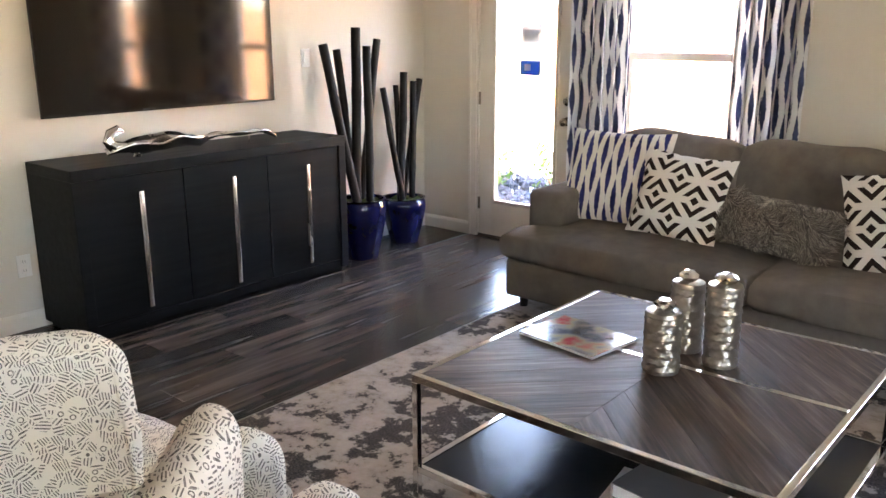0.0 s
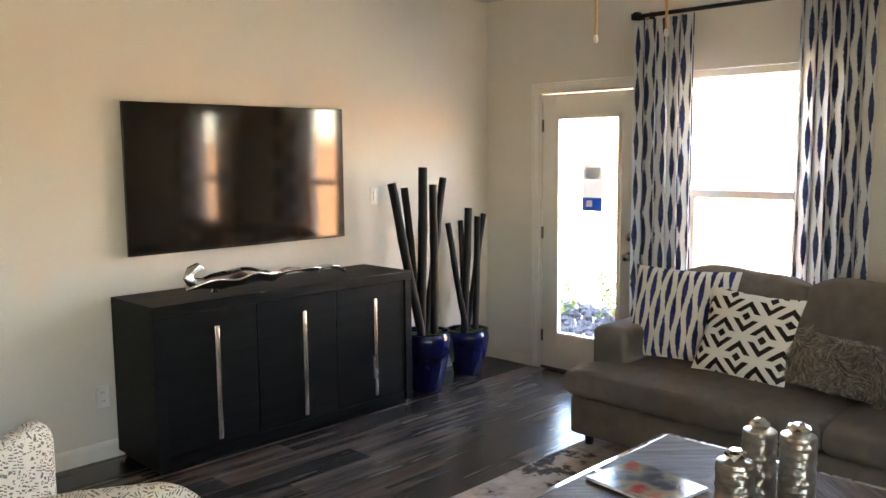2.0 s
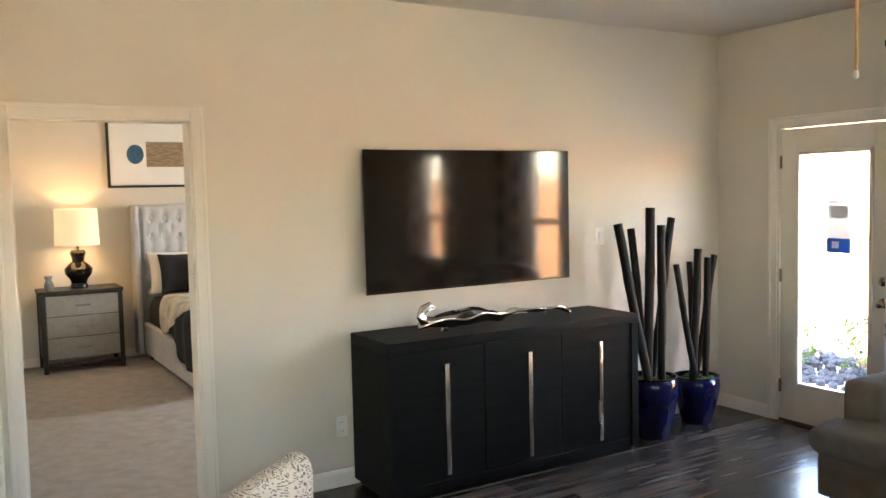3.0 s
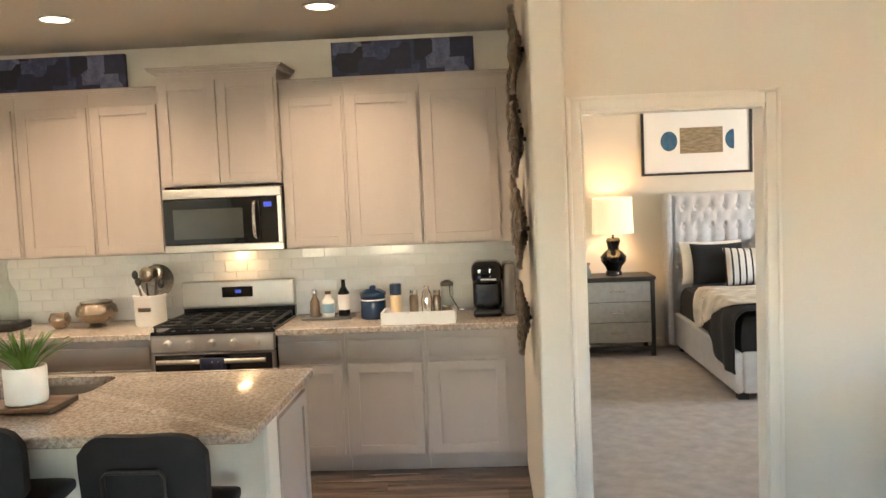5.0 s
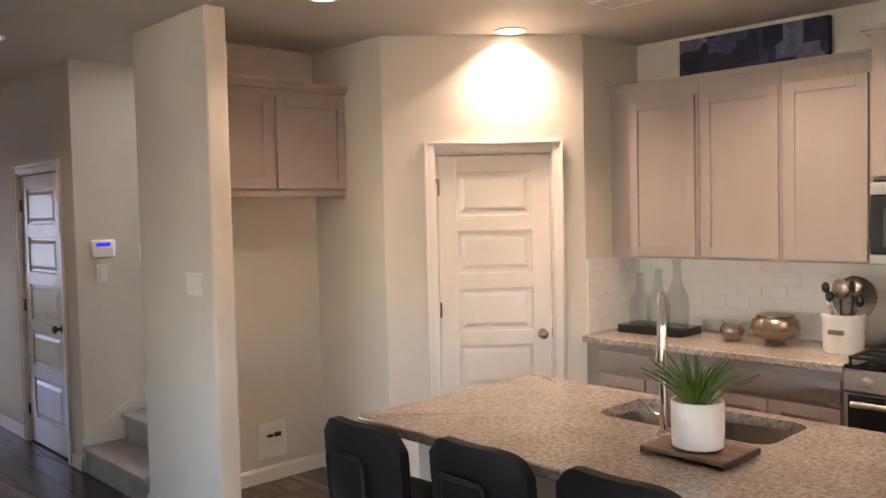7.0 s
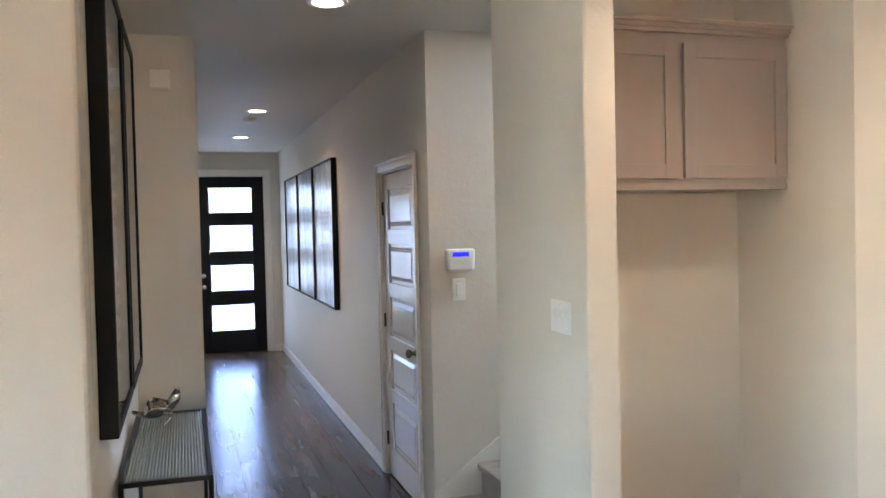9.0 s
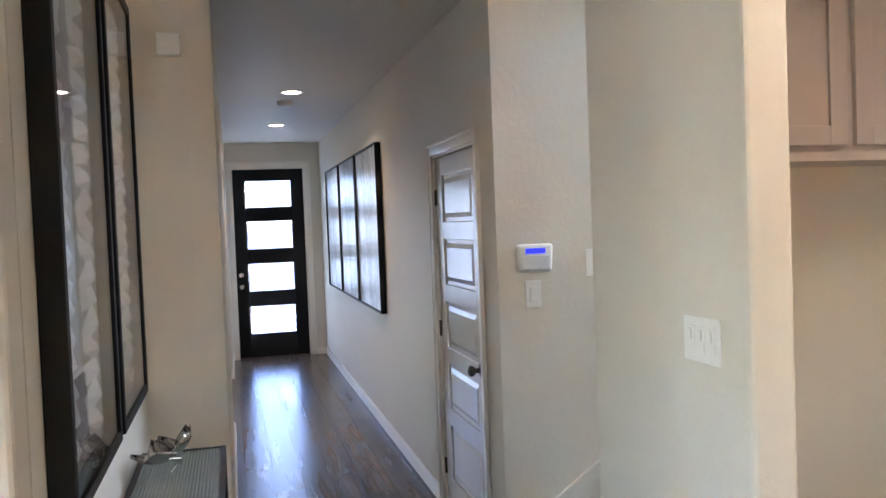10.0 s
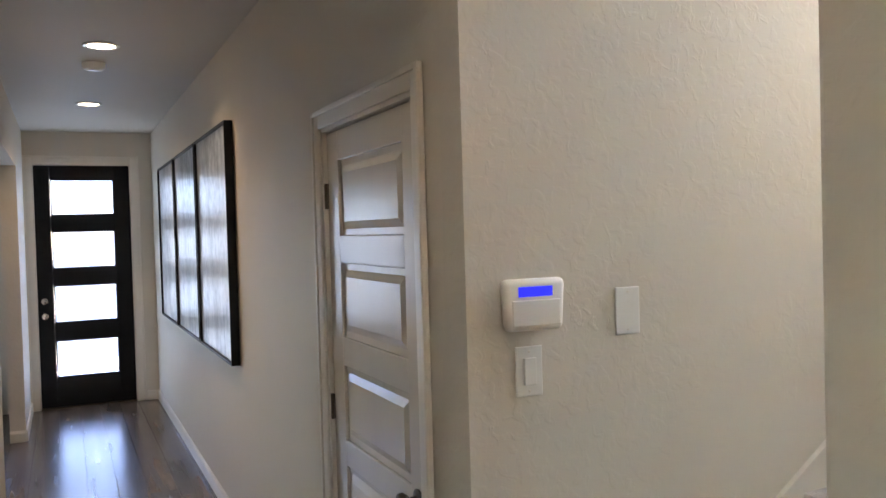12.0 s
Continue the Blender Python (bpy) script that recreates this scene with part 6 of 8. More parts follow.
coffee_table()
HAMMER = mat("hammered_pewter", (0.38, 0.34, 0.30), 0.34, 1.0, var=0.25, scale=20, bump=0.05)


def canister(x, y, h, r, seed):
    """Rows of staggered hammered scallops round a cylinder."""
    c = thing("canister", "hammered silver canister with a faceted lid on the coffee table", "canister", (x, y, 0.4512), group="silver canisters")
    rs = random.Random(seed)
    cells, per, rows = 8, 8, max(5, round(h / 0.028))
    seg, n = cells * per, rows * 6
    shift = [rs.uniform(-0.12, 0.12) + 0.5 * (j % 2) for j in range(rows + 1)]
    bm = bmesh.new()
    rings = []
    for j in range(n + 1):
        row, v = divmod(j, 6)
        v /= 6
        ring = []
        for i in range(seg):
            u = (i / per + shift[row]) % 1.0
            arch = 1 - (2 * u - 1) ** 2
            lip = (v - 0.5 * arch) % 1.0
            q = r * (0.93 + 0.10 * (1 - lip) ** 1.2 * (0.25 + 0.75 * arch)) if 0 < j < n else r * 0.95
            a = 2 * math.pi * i / seg
            ring.append(bm.verts.new((q * math.cos(a), q * math.sin(a), h * j / n)))
        rings.append(ring)
    for p, q in zip(rings, rings[1:]):
        for i in range(seg):
            bm.faces.new((p[i], p[(i + 1) % seg], q[(i + 1) % seg], q[i]))
    bm.faces.new(rings[0][::-1])
    bm.faces.new(rings[-1])
    part("body", bm, HAMMER, c, local=True)
    bm = bmesh.new()
    lathe(bm, [(r * 0.97, h), (r * 1.0, h + 0.004), (r * 0.94, h + 0.016), (r * 0.70, h + 0.020)], 0, 0, 0, 28)
    part("lid", bm, HAMMER, c, local=True)
    bm = bmesh.new()
    bmesh.ops.create_icosphere(bm, subdivisions=2, radius=1.0)
    for v in bm.verts:
        s = 1 + rs.uniform(-0.10, 0.10)
        v.co = Vector((v.co.x * r * 0.62 * s, v.co.y * r * 0.62 * s, h + 0.036 + v.co.z * 0.020 * s))
    part("finial", bm, CHROME, c, "faceted silver finial", local=True, smooth=False)


canister(-0.78, 2.70, 0.185, 0.060, 1)
canister(-0.655, 2.87, 0.255, 0.057, 2)
canister(-0.80, 2.92, 0.225, 0.057, 3)
mag = thing("magazine", "glossy magazine with a colourful cover on the table", "magazine", (-1.135, 2.775, 0.451), -8)
part("page_block", rboxes(0.001, (-0.165, 0.165, -0.125, 0.125, 0.0, 0.010)), PAPER, mag, local=True)
m, nt, b = nodes_of("printed_cover")
vec, x, y, z = axes(nt)
n = noise_of(nt, vec, 7, 3)
c = ramp_of(nt, n.outputs["Fac"], [(0.30, (0.02, 0.02, 0.03)), (0.44, (0.06, 0.07, 0.09)), (0.52, (0.22, 0.20, 0.18)), (0.57, (0.30, 0.24, 0.15)), (0.66, (0.36, 0.04, 0.04))])
nt.links.new(c.outputs[0], b.inputs["Base Color"])
b.inputs["Roughness"].default_value = 0.12
part("cover", boxes((-0.166, 0.166, -0.126, 0.126, 0.0102, 0.0112)), m, mag, "colourful glossy cover", local=True, smooth=False)


# wing chairs
def wing_chair():
    c = thing("wing_chair", "cream wing chair printed with dark dashes, facing the sofa", "armchair", (-1.479, 1.107, 0), 4, group="wing chairs")

    def padded(outline, axis, a, b, r, seg=4):
        """An outline pushed along an axis, its rims rounded over by r."""
        n = len(outline)
        area = sum(p[0] * q[1] - q[0] * p[1] for p, q in zip(outline, outline[1:] + outline[:1]))
        turn = 1 if area > 0 else -1
        norm = []
        for i in range(n):
            d = (Vector(outline[(i + 1) % n]) - Vector(outline[i - 1])).normalized()
            norm.append(Vector((d.y, -d.x)) * turn)
        step = 1 if b > a else -1
        rows = [(a + step * r * (1 - math.sin(radians(90 * k / seg))), r * (1 - math.cos(radians(90 * k / seg)))) for k in range(seg, -1, -1)]
        rows += [(b - step * (x - a) * step, inset) for x, inset in reversed(rows)]
        bm = bmesh.new()
        rings = []
        for w, inset in rows:
            pts = [Vector(p) - v * inset for p, v in zip(outline, norm)]
            rings.append([bm.verts.new({"x": (w, p.x, p.y), "y": (p.x, w, p.y)}[axis]) for p in pts])
        for p, q in zip(rings, rings[1:]):
            for i in range(n):
                bm.faces.new((p[i], p[(i + 1) % n], q[(i + 1) % n], q[i]))
        bm.faces.new(rings[0][::-1])
        bm.faces.new(rings[-1])
        return bm

    def splay(q, s):
        """The wings open outwards and lean in and back towards the top."""
        x, y, z = q
        return Vector((x - s * (0.21 * (-0.025 - y) / 0.295 + 0.10 * max(0, z - 0.72)), y - 0.05 * max(0, z - 0.5), z))

    def arc(cx, cz, rx, rz, a0, a1, n=8):
        return [(cx + rx * math.cos(radians(a0 + (a1 - a0) * k / n)), cz + rz * math.sin(radians(a0 + (a1 - a0) * k / n))) for k in range(n + 1)]
    back = [(-0.23, 0.26), (0.23, 0.26)] + [(0.235, 0.60)] + arc(0.14, 0.82, 0.10, 0.10, 0, 90) + [(0, 0.925)] + arc(-0.14, 0.82, 0.10, 0.10, 90, 180) + [(-0.235, 0.60)]
    bm = padded(back, "y", -0.39, -0.27, 0.035)
    for v in bm.verts:
        v.co.y -= 0.06 * max(0, v.co.z - 0.45)
    part("backrest", bm, DASHES, c, local=True)
    for s in (-1, 1):
        wing = [(-0.32, 0.50), (-0.055, 0.50), (-0.035, 0.62), (-0.022, 0.76), (-0.020, 0.89)] + arc(-0.085, 0.900, 0.065, 0.070, 0, 84) + [(-0.20, 0.968), (-0.32, 0.955)]
        bm = padded(wing, "x", s * 0.305, s * 0.415, 0.050, 6)
        for v in bm.verts:
            v.co = splay(v.co, s)
        w = part("wing", bm, DASHES, c, local=True)
        bm = bmesh.new()
        rim = [(s * 0.415, -0.070, 0.55), (s * 0.415, -0.060, 0.72), (s * 0.415, -0.058, 0.88)] + [(s * 0.415, -0.098 + 0.040 * math.cos(radians(15 + 75 * k / 6)), 0.895 + 0.046 * math.sin(radians(15 + 75 * k / 6))) for k in range(7)] + [(s * 0.415, -0.31, 0.925)]
        tube(bm, [splay(q, s) for q in rim], 0.0055, 8)
        part("welt", bm, DASHES, w, "corded seam", local=True)
        arm = [(-0.36, 0.20), (0.27, 0.20), (0.285, 0.46)] + arc(0.215, 0.565, 0.07, 0.09, 0, 90, 6) + [(-0.36, 0.655)]
        bm = padded(arm, "x", s * 0.295, s * 0.425, 0.045, 5)
        for v in bm.verts:
            v.co.x += s * 0.08 * max(0, v.co.y)
        part("arm", bm, DASHES, c, local=True)
    bm = bmesh.new()
    rbox(bm, -0.33, 0.33, -0.34, 0.38, 0.17, 0.33, 0.02, 3)
    part("seat_frame", bm, DASHES, c, local=True)
    bm = bmesh.new()
    cushion(bm, -0.29, 0.29, -0.28, 0.36, 0.33, 0.47, 0.03, 14)
    for v in bm.verts:
        if v.co.y > 0.34:
            v.co.x *= 1.0 + 0.35 * min(1, (v.co.y - 0.34) / 0.03)
    part("seat_cushion", bm, DASHES, c, local=True)
    for x in (-0.30, 0.30):
        for y in (-0.32, 0.32):
            bm = bmesh.new()
            lathe(bm, [(0.014, 0.0), (0.026, 0.20)], x, y, 0.0, 12)
            part("leg", bm, DARK_WOOD, c, "tapered dark wooden leg", local=True)
    return c


chair = wing_chair()
copy_thing(chair, pose(-0.41, 1.12, 0, 0, 0, 4))

# ceiling fan, of which the pull chains hang into view
fan = thing("ceiling_fan", "bronze ceiling fan with two hanging pull chains", "ceiling fan", (-1.09, 2.55, 2.30))
bm = bmesh.new()
lathe(bm, [(0.02, 0.0), (0.09, 0.02), (0.12, 0.08), (0.12, 0.15), (0.06, 0.20), (0.02, 0.22), (0.018, 0.38), (0.06, 0.40), (0.07, 0.438)], 0, 0, 0, 28)
part("motor", bm, BRONZE, fan, local=True)
for k in range(5):
    bm = bmesh.new()
    rbox(bm, 0.16, 0.64, -0.06, 0.06, 0.105, 0.113, 0.003)
    box(bm, 0.10, 0.18, -0.015, 0.015, 0.100, 0.1045)
    bm.transform(pose(0, 0, 0, 0, 0, 72 * k + 20))
    part("blade", bm, DARK_WOOD, fan, local=True)
for dx, dy, z0 in ((-0.11, -0.02, 1.95), (0.11, 0.025, 1.95)):
    bm = bmesh.new()
    tube(bm, [(dx * 0.8, dy, 0.06), (dx, dy, 0.03), (dx, dy, z0 - 2.30 + 0.02)], 0.0045, 8)
    part("pull_chain", bm, mat("brass_chain", (0.55, 0.36, 0.16), 0.3, 0.9, bump=0.4, grain=700), fan, local=True)
    bm = bmesh.new()
    lathe(bm, [(0.002, 0.03), (0.007, 0.02), (0.0075, 0.006), (0.003, 0.0)], dx, dy, z0 - 2.30, 10)
    part("chain_pull", bm, WHITE_PLASTIC, fan, local=True)


def wall_plate(label, at, face, w=0.072, h=0.117, kind="switch", gangs=1):
    """A plate on a wall; face: degrees by which its front turns from +y."""
    p = thing("wall_plate", label, "wall plate", at, face, group="switches and outlets")
    part("plate", rboxes(0.003, (-w / 2, w / 2, 0.0005, 0.006, -h / 2, h / 2)), WHITE_PLASTIC, p, local=True)
    for g in range(gangs):
        cx = (g - (gangs - 1) / 2) * 0.046
        if kind == "switch":
            part("rocker", rboxes(0.002, (cx - 0.0165, cx + 0.0165, 0.005, 0.013, -0.033, 0.033)), WHITE_PLASTIC, p, local=True)
        elif kind == "toggle":
            part("rocker", rboxes(0.002, (cx - 0.017, cx + 0.017, 0.005, 0.0085, -0.034, 0.034)), WHITE_PLASTIC, p, local=True)
            part("toggle", rboxes(0.002, (cx - 0.008, cx + 0.008, 0.008, 0.014, -0.002, 0.026)), WHITE_PLASTIC, p, local=True)
        elif kind == "outlet":
            for z in (-0.024, 0.024):
                part("socket", rboxes(0.003, (cx - 0.016, cx + 0.016, 0.005, 0.008, z - 0.014, z + 0.014)), WHITE_PLASTIC, p, local=True)
                for dx in (-0.006, 0.006):
                    part("slot", boxes((cx + dx - 0.001, cx + dx + 0.001, 0.0081, 0.0084, z - 0.004, z + 0.006)), BLACK_PLASTIC, p, local=True, smooth=False)
        for z in (-0.048, 0.048):
            bm = bmesh.new()
            lathe(bm, [(0.003, 0), (0.0025, 0.0012)], 0, 0, 0, 8)
            bm.transform(pose(cx, 0.006, z, -90, 0, 0))
            part("screw", bm, TRIM, p, local=True)


wall_plate("white outlet plate low on the television wall", (XT, 2.075, 0.34), -90, kind="outlet")
wall_plate("white switch plate beside the bamboo planter", (XT, 4.00, 1.325), -90, gangs=1)

# ---- hall ----
wall_plate("white three-gang switch plate on the free wall end", (XH, -4.479, 1.342), -90, 0.165, 0.117, "toggle", 3)
wall_plate("white rocker switch below the alarm keypad", (-3.163, -6.135, 1.322), 0, 0.075, 0.122, "switch", 1)
wall_plate("blank white wall plate beside the alarm keypad", (-3.459, -6.135, 1.450), 0, 0.075, 0.122, "blank", 1)
kp = thing("alarm_keypad", "white alarm keypad with a lit blue display", "keypad", (-3.17, -6.135, 1.485))
bm = bmesh.new()
rbox(bm, -0.083, 0.083, 0.001, 0.034, -0.063, 0.063, 0.016, 4)
for v in bm.verts:
    v.co.x *= 1 + 0.05 * (v.co.z / 0.063)
part("shell", bm, WHITE_PLASTIC, kp, local=True)
part("flip_cover", rboxes(0.004, (-0.066, 0.066, 0.0335, 0.038, -0.050, 0.012)), WHITE_PLASTIC, kp, local=True)
part("display", boxes((-0.046, 0.048, 0.0343, 0.0352, 0.020, 0.044)), glow("keypad_light", (0.02, 0.03, 1.0), 0.02), kp, "lit blue display", local=True, smooth=False)
ch = thing("door_chime", "white louvred door chime box high on the wall", "door chime", (-1.625, -6.545, 2.497))
part("box", rboxes(0.006, (-0.052, 0.052, 0.001, 0.045, -0.05, 0.05)), WHITE_PLASTIC, ch, local=True)
for k in range(7):
    part("louvre", boxes((-0.042, 0.042, 0.0455, 0.049, -0.036 + k * 0.0115, -0.030 + k * 0.0115)), WHITE_PLASTIC, ch, local=True, smooth=False)
sm = thing("smoke_detector", "white round smoke detector on the hall ceiling", "smoke detector", (-2.354, -9.87, H))
bm = bmesh.new()
lathe(bm, [(0.055, -0.040), (0.064, -0.030), (0.068, -0.012), (0.068, -0.001)], 0, 0, 0, 28)
part("case", bm, WHITE_PLASTIC, sm, local=True)
bm = bmesh.new()
lathe(bm, [(0.02, -0.048), (0.04, -0.0465), (0.042, -0.0395)], 0, 0, 0, 20)
part("sensor_cap", bm, WHITE_PLASTIC, sm, local=True)

m, nt, b = nodes_of("blue_grey_abstract_paint")
vec, x, y, z = axes(nt)
v2 = coords(nt, (1, 1.2, 0.35))
n = noise_of(nt, v2, 3.0, 8, 0.7)
n2 = noise_of(nt, vec, 14, 5, 0.7)
c = ramp_of(nt, mth(nt, "MULTIPLY_ADD", n2.outputs["Fac"], 0.35, mth(nt, "MULTIPLY", n.outputs["Fac"], 0.65)), [(0.32, (0.05, 0.06, 0.08)), (0.44, (0.20, 0.24, 0.29)), (0.53, (0.42, 0.46, 0.50)), (0.68, (0.66, 0.69, 0.71))])
nt.links.new(c.outputs[0], b.inputs["Base Color"])
b.inputs["Roughness"].default_value = 0.30
bump_to(nt, b, n2.outputs["Fac"], 0.3, 0.004)
ABSTRACT = m
for k in range(3):
    y1 = -8.93 - k * 1.17
    y0 = y1 - 1.13
    a = thing("wall_art", "tall blue-grey abstract canvas in a thin black frame", "painting", (XH + 0.02, (y0 + y1) / 2, 0.965), group="hall triptych")
    part("canvas", boxes((XH + 0.004, XH + 0.034, y0 + 0.014, y1 - 0.014, 0.979, 2.276)), ABSTRACT, a, smooth=False)
    for q in ((y0, y0 + 0.012, 0.965, 2.29), (y1 - 0.012, y1, 0.965, 2.29), (y0 + 0.012, y1 - 0.012, 0.965, 0.977), (y0 + 0.012, y1 - 0.012, 2.278, 2.29)):
        part("frame_rail", boxes((XH + 0.003, XH + 0.05, *q)), BLACK_PAINT, a, smooth=False)

RAIL_BLACK = mat("matte_black_frame", (0.008, 0.0075, 0.007), 0.6, var=0.2, bump=0.1, spec=0.2)
TAUPE = mat("taupe_mat_board", (0.20, 0.17, 0.145), 0.8, var=0.08, bump=0.2)
FOLD = mat("white_folded_paper", (0.70, 0.68, 0.65), 0.7, var=0.05, bump=0.1)


def relief(y0, y1, seed):
    """A deep black frame with rows of folded paper."""
    z0, z1 = 1.045, 2.53
    f = thing("framed_relief", "deep black frame with folded white paper relief", "framed art", (-1.48, (y0 + y1) / 2, z0), group="framed paper reliefs")
    xw = -1.461
    w, d = 0.034, 0.056
    for q in ((y0, y0 + w, z0, z1), (y1 - w, y1, z0, z1), (y0 + w, y1 - w, z0, z0 + w), (y0 + w, y1 - w, z1 - w, z1)):
        part("frame_rail", rboxes(0.003, (xw - d, xw, *q)), RAIL_BLACK, f)
    pane = part("pane", boxes((xw - d + 0.006, xw - d + 0.009, y0 + w, y1 - w, z0 + w, z1 - w)), GLASS, f, "clear glass pane", smooth=False)
    pane.visible_shadow = False
    part("backing", boxes((xw - 0.008, xw, y0 + w, y1 - w, z0 + w, z1 - w)), TAUPE, f, smooth=False)
    me = None
    rs = random.Random(seed)
    bm = bmesh.new()
    pts = [(-0.10, -0.030), (0.09, -0.026), (0.11, 0.030), (-0.085, 0.026)]
    v = [bm.verts.new((0.0, a, c)) for a, c in pts] + [bm.verts.new((-0.026, 0.0, -0.006))]
    for i in range(4):
        bm.faces.new((v[i], v[(i + 1) % 4], v[4]))
    bm.faces.new(v[:4])
    me = finish(bm, "paper_fold", FOLD, False)
    for i in range(2):
        for j in range(20):
            ob = new("paper_fold", me)
            ob.parent = f
            yy = y0 + w + 0.18 + i * (y1 - y0 - 2 * w - 0.36)
            ob.matrix_basis = INV[f] @ pose(xw - 0.010, yy + rs.uniform(-0.006, 0.006), z0 + 0.12 + j * (z1 - z0 - 0.24) / 19, rs.uniform(-22, 22), 0, 0)


relief(-5.26, -4.50, 1)
relief(-6.04, -5.33, 2)


def console_table():
    t = thing("console_table", "black metal console table with a ribbed glass top", "console table", (-1.64, -5.46, 0))
    x0, x1, y0, y1, z = -1.80, -1.478, -6.05, -4.87, 0.80
    s = 0.018
    for x in (x0, x1 - s):
        for y in (y0, y1 - s):
            part("leg", rboxes(0.002, (x, x + s, y, y + s, 0, z - s)), BLACK_IRON, t)
    for zz in (z - s, 0.30):
        for q in ((x0, x1, y0, y0 + s), (x0, x1, y1 - s, y1), (x0, x0 + s, y0 + s, y1 - s), (x1 - s, x1, y0 + s, y1 - s)):
            part("rail", rboxes(0.002, (q[0], q[1], q[2], q[3], zz, zz + s)), BLACK_IRON, t)
    REED = mat("green_ribbed_glass", (0.16, 0.19, 0.17), 0.12, var=0.06, bump=0, rvar=0.03)
    bm = bmesh.new()
    n = 64
    ya, yb = y0 + s, y1 - s
    xa, xb = x0 + s, x1 - s
    prev = None
    for i in range(n * 4 + 1):
        u = i / (n * 4)
        x = xa + (xb - xa) * u
        zz = z - 0.006 + 0.0022 * abs(math.sin(math.pi * u * 24))
        cur = (bm.verts.new((x, ya, zz)), bm.verts.new((x, yb, zz)), bm.verts.new((x, yb, z - 0.014)), bm.verts.new((x, ya, z - 0.014)))
        if prev:
            for k in range(4):
                bm.faces.new((prev[k], prev[(k + 1) % 4], cur[(k + 1) % 4], cur[k]))
        prev = cur
    part("glass_top", bm, REED, t, "ribbed greenish glass top")
    part("lower_shelf", boxes((xa, xb, ya, yb, 0.306, 0.314)), REED, t, smooth=False)


console_table()
fl = thing("metal_flower", "small silvery metal flower ornament on the console", "ornament", (-1.62, -5.70, 0.800))
bm = bmesh.new()
for k in range(5):
    a = 72 * k
    g = []
    for i in range(7):
        u = i / 6
        wd = 0.034 * math.sin(math.pi * min(0.95, u * 0.85 + 0.08))
        g.append([bm.verts.new(Matrix.Rotation(radians(a), 3, "Z") @ Vector((0.065 * u, v * wd, 0.006 + 0.035 * u * u + 0.008 * v * v))) for v in (-1, -0.4, 0.4, 1)])
    for i in range(6):
        for j in range(3):
            bm.faces.new((g[i][j], g[i][j + 1], g[i + 1][j + 1], g[i + 1][j]))
bm.transform(Matrix.Translation((0, 0, 0.045)) @ Matrix.Rotation(radians(22), 4, "Y") @ Matrix.Scale(1.8, 4))
ob = part("petals", bm, NICKEL, fl, local=True)
so = ob.modifiers.new("thickness", "SOLIDIFY")
so.thickness = 0.003
bm = bmesh.new()
tube(bm, [(0.0, 0.0, 0.01), (-0.03, 0.03, 0.05), (-0.03, 0.07, 0.075), (0.0, 0.10, 0.085)], [0.007, 0.006, 0.006, 0.004], 8)
part("stem", bm, CHROME, fl, local=True)
kn = thing("knot_sculpture", "white ceramic knot sculpture on the console's lower shelf", "sculpture", (-1.66, -5.05, 0.3145))
bm = bmesh.new()
pts = []
for i in range(61):
    a = 2 * math.pi * i / 60
    pts.append(((0.045 + 0.025 * math.cos(3 * a)) * math.cos(2 * a) * 1.2, (0.045 + 0.025 * math.cos(3 * a)) * math.sin(2 * a) * 1.2, 0.14 + 0.115 * math.sin(3 * a)))
tube(bm, pts, 0.024, 12)
part("knot", bm, POT, kn, local=True)
for k in range(4):
    bk = thing("ring_stack", "stacked dark ribbed ceramic vase on the lower shelf", "vase", (-1.66, -5.35 - 0.0 * k, 0.3145)) if k == 0 else bk
    bm = bmesh.new()
    lathe(bm, [(0.045, k * 0.05), (0.068, k * 0.05 + 0.012), (0.068, k * 0.05 + 0.036), (0.045, k * 0.05 + 0.049)], 0, 0, 0, 24)
    part("ring", bm, BLACK_PLASTIC if k % 2 else CHROME, bk, local=True)

# ---- bedroom ----
GREYCLOTH = mat("silver_grey_upholstery", (0.52, 0.52, 0.53), 0.6, var=0.08, scale=16, bump=0.3, grain=300)
BLACKCLOTH = mat("black_bed_cloth", (0.012, 0.012, 0.014), 0.85, var=0.2, scale=6, bump=0.3, grain=200)


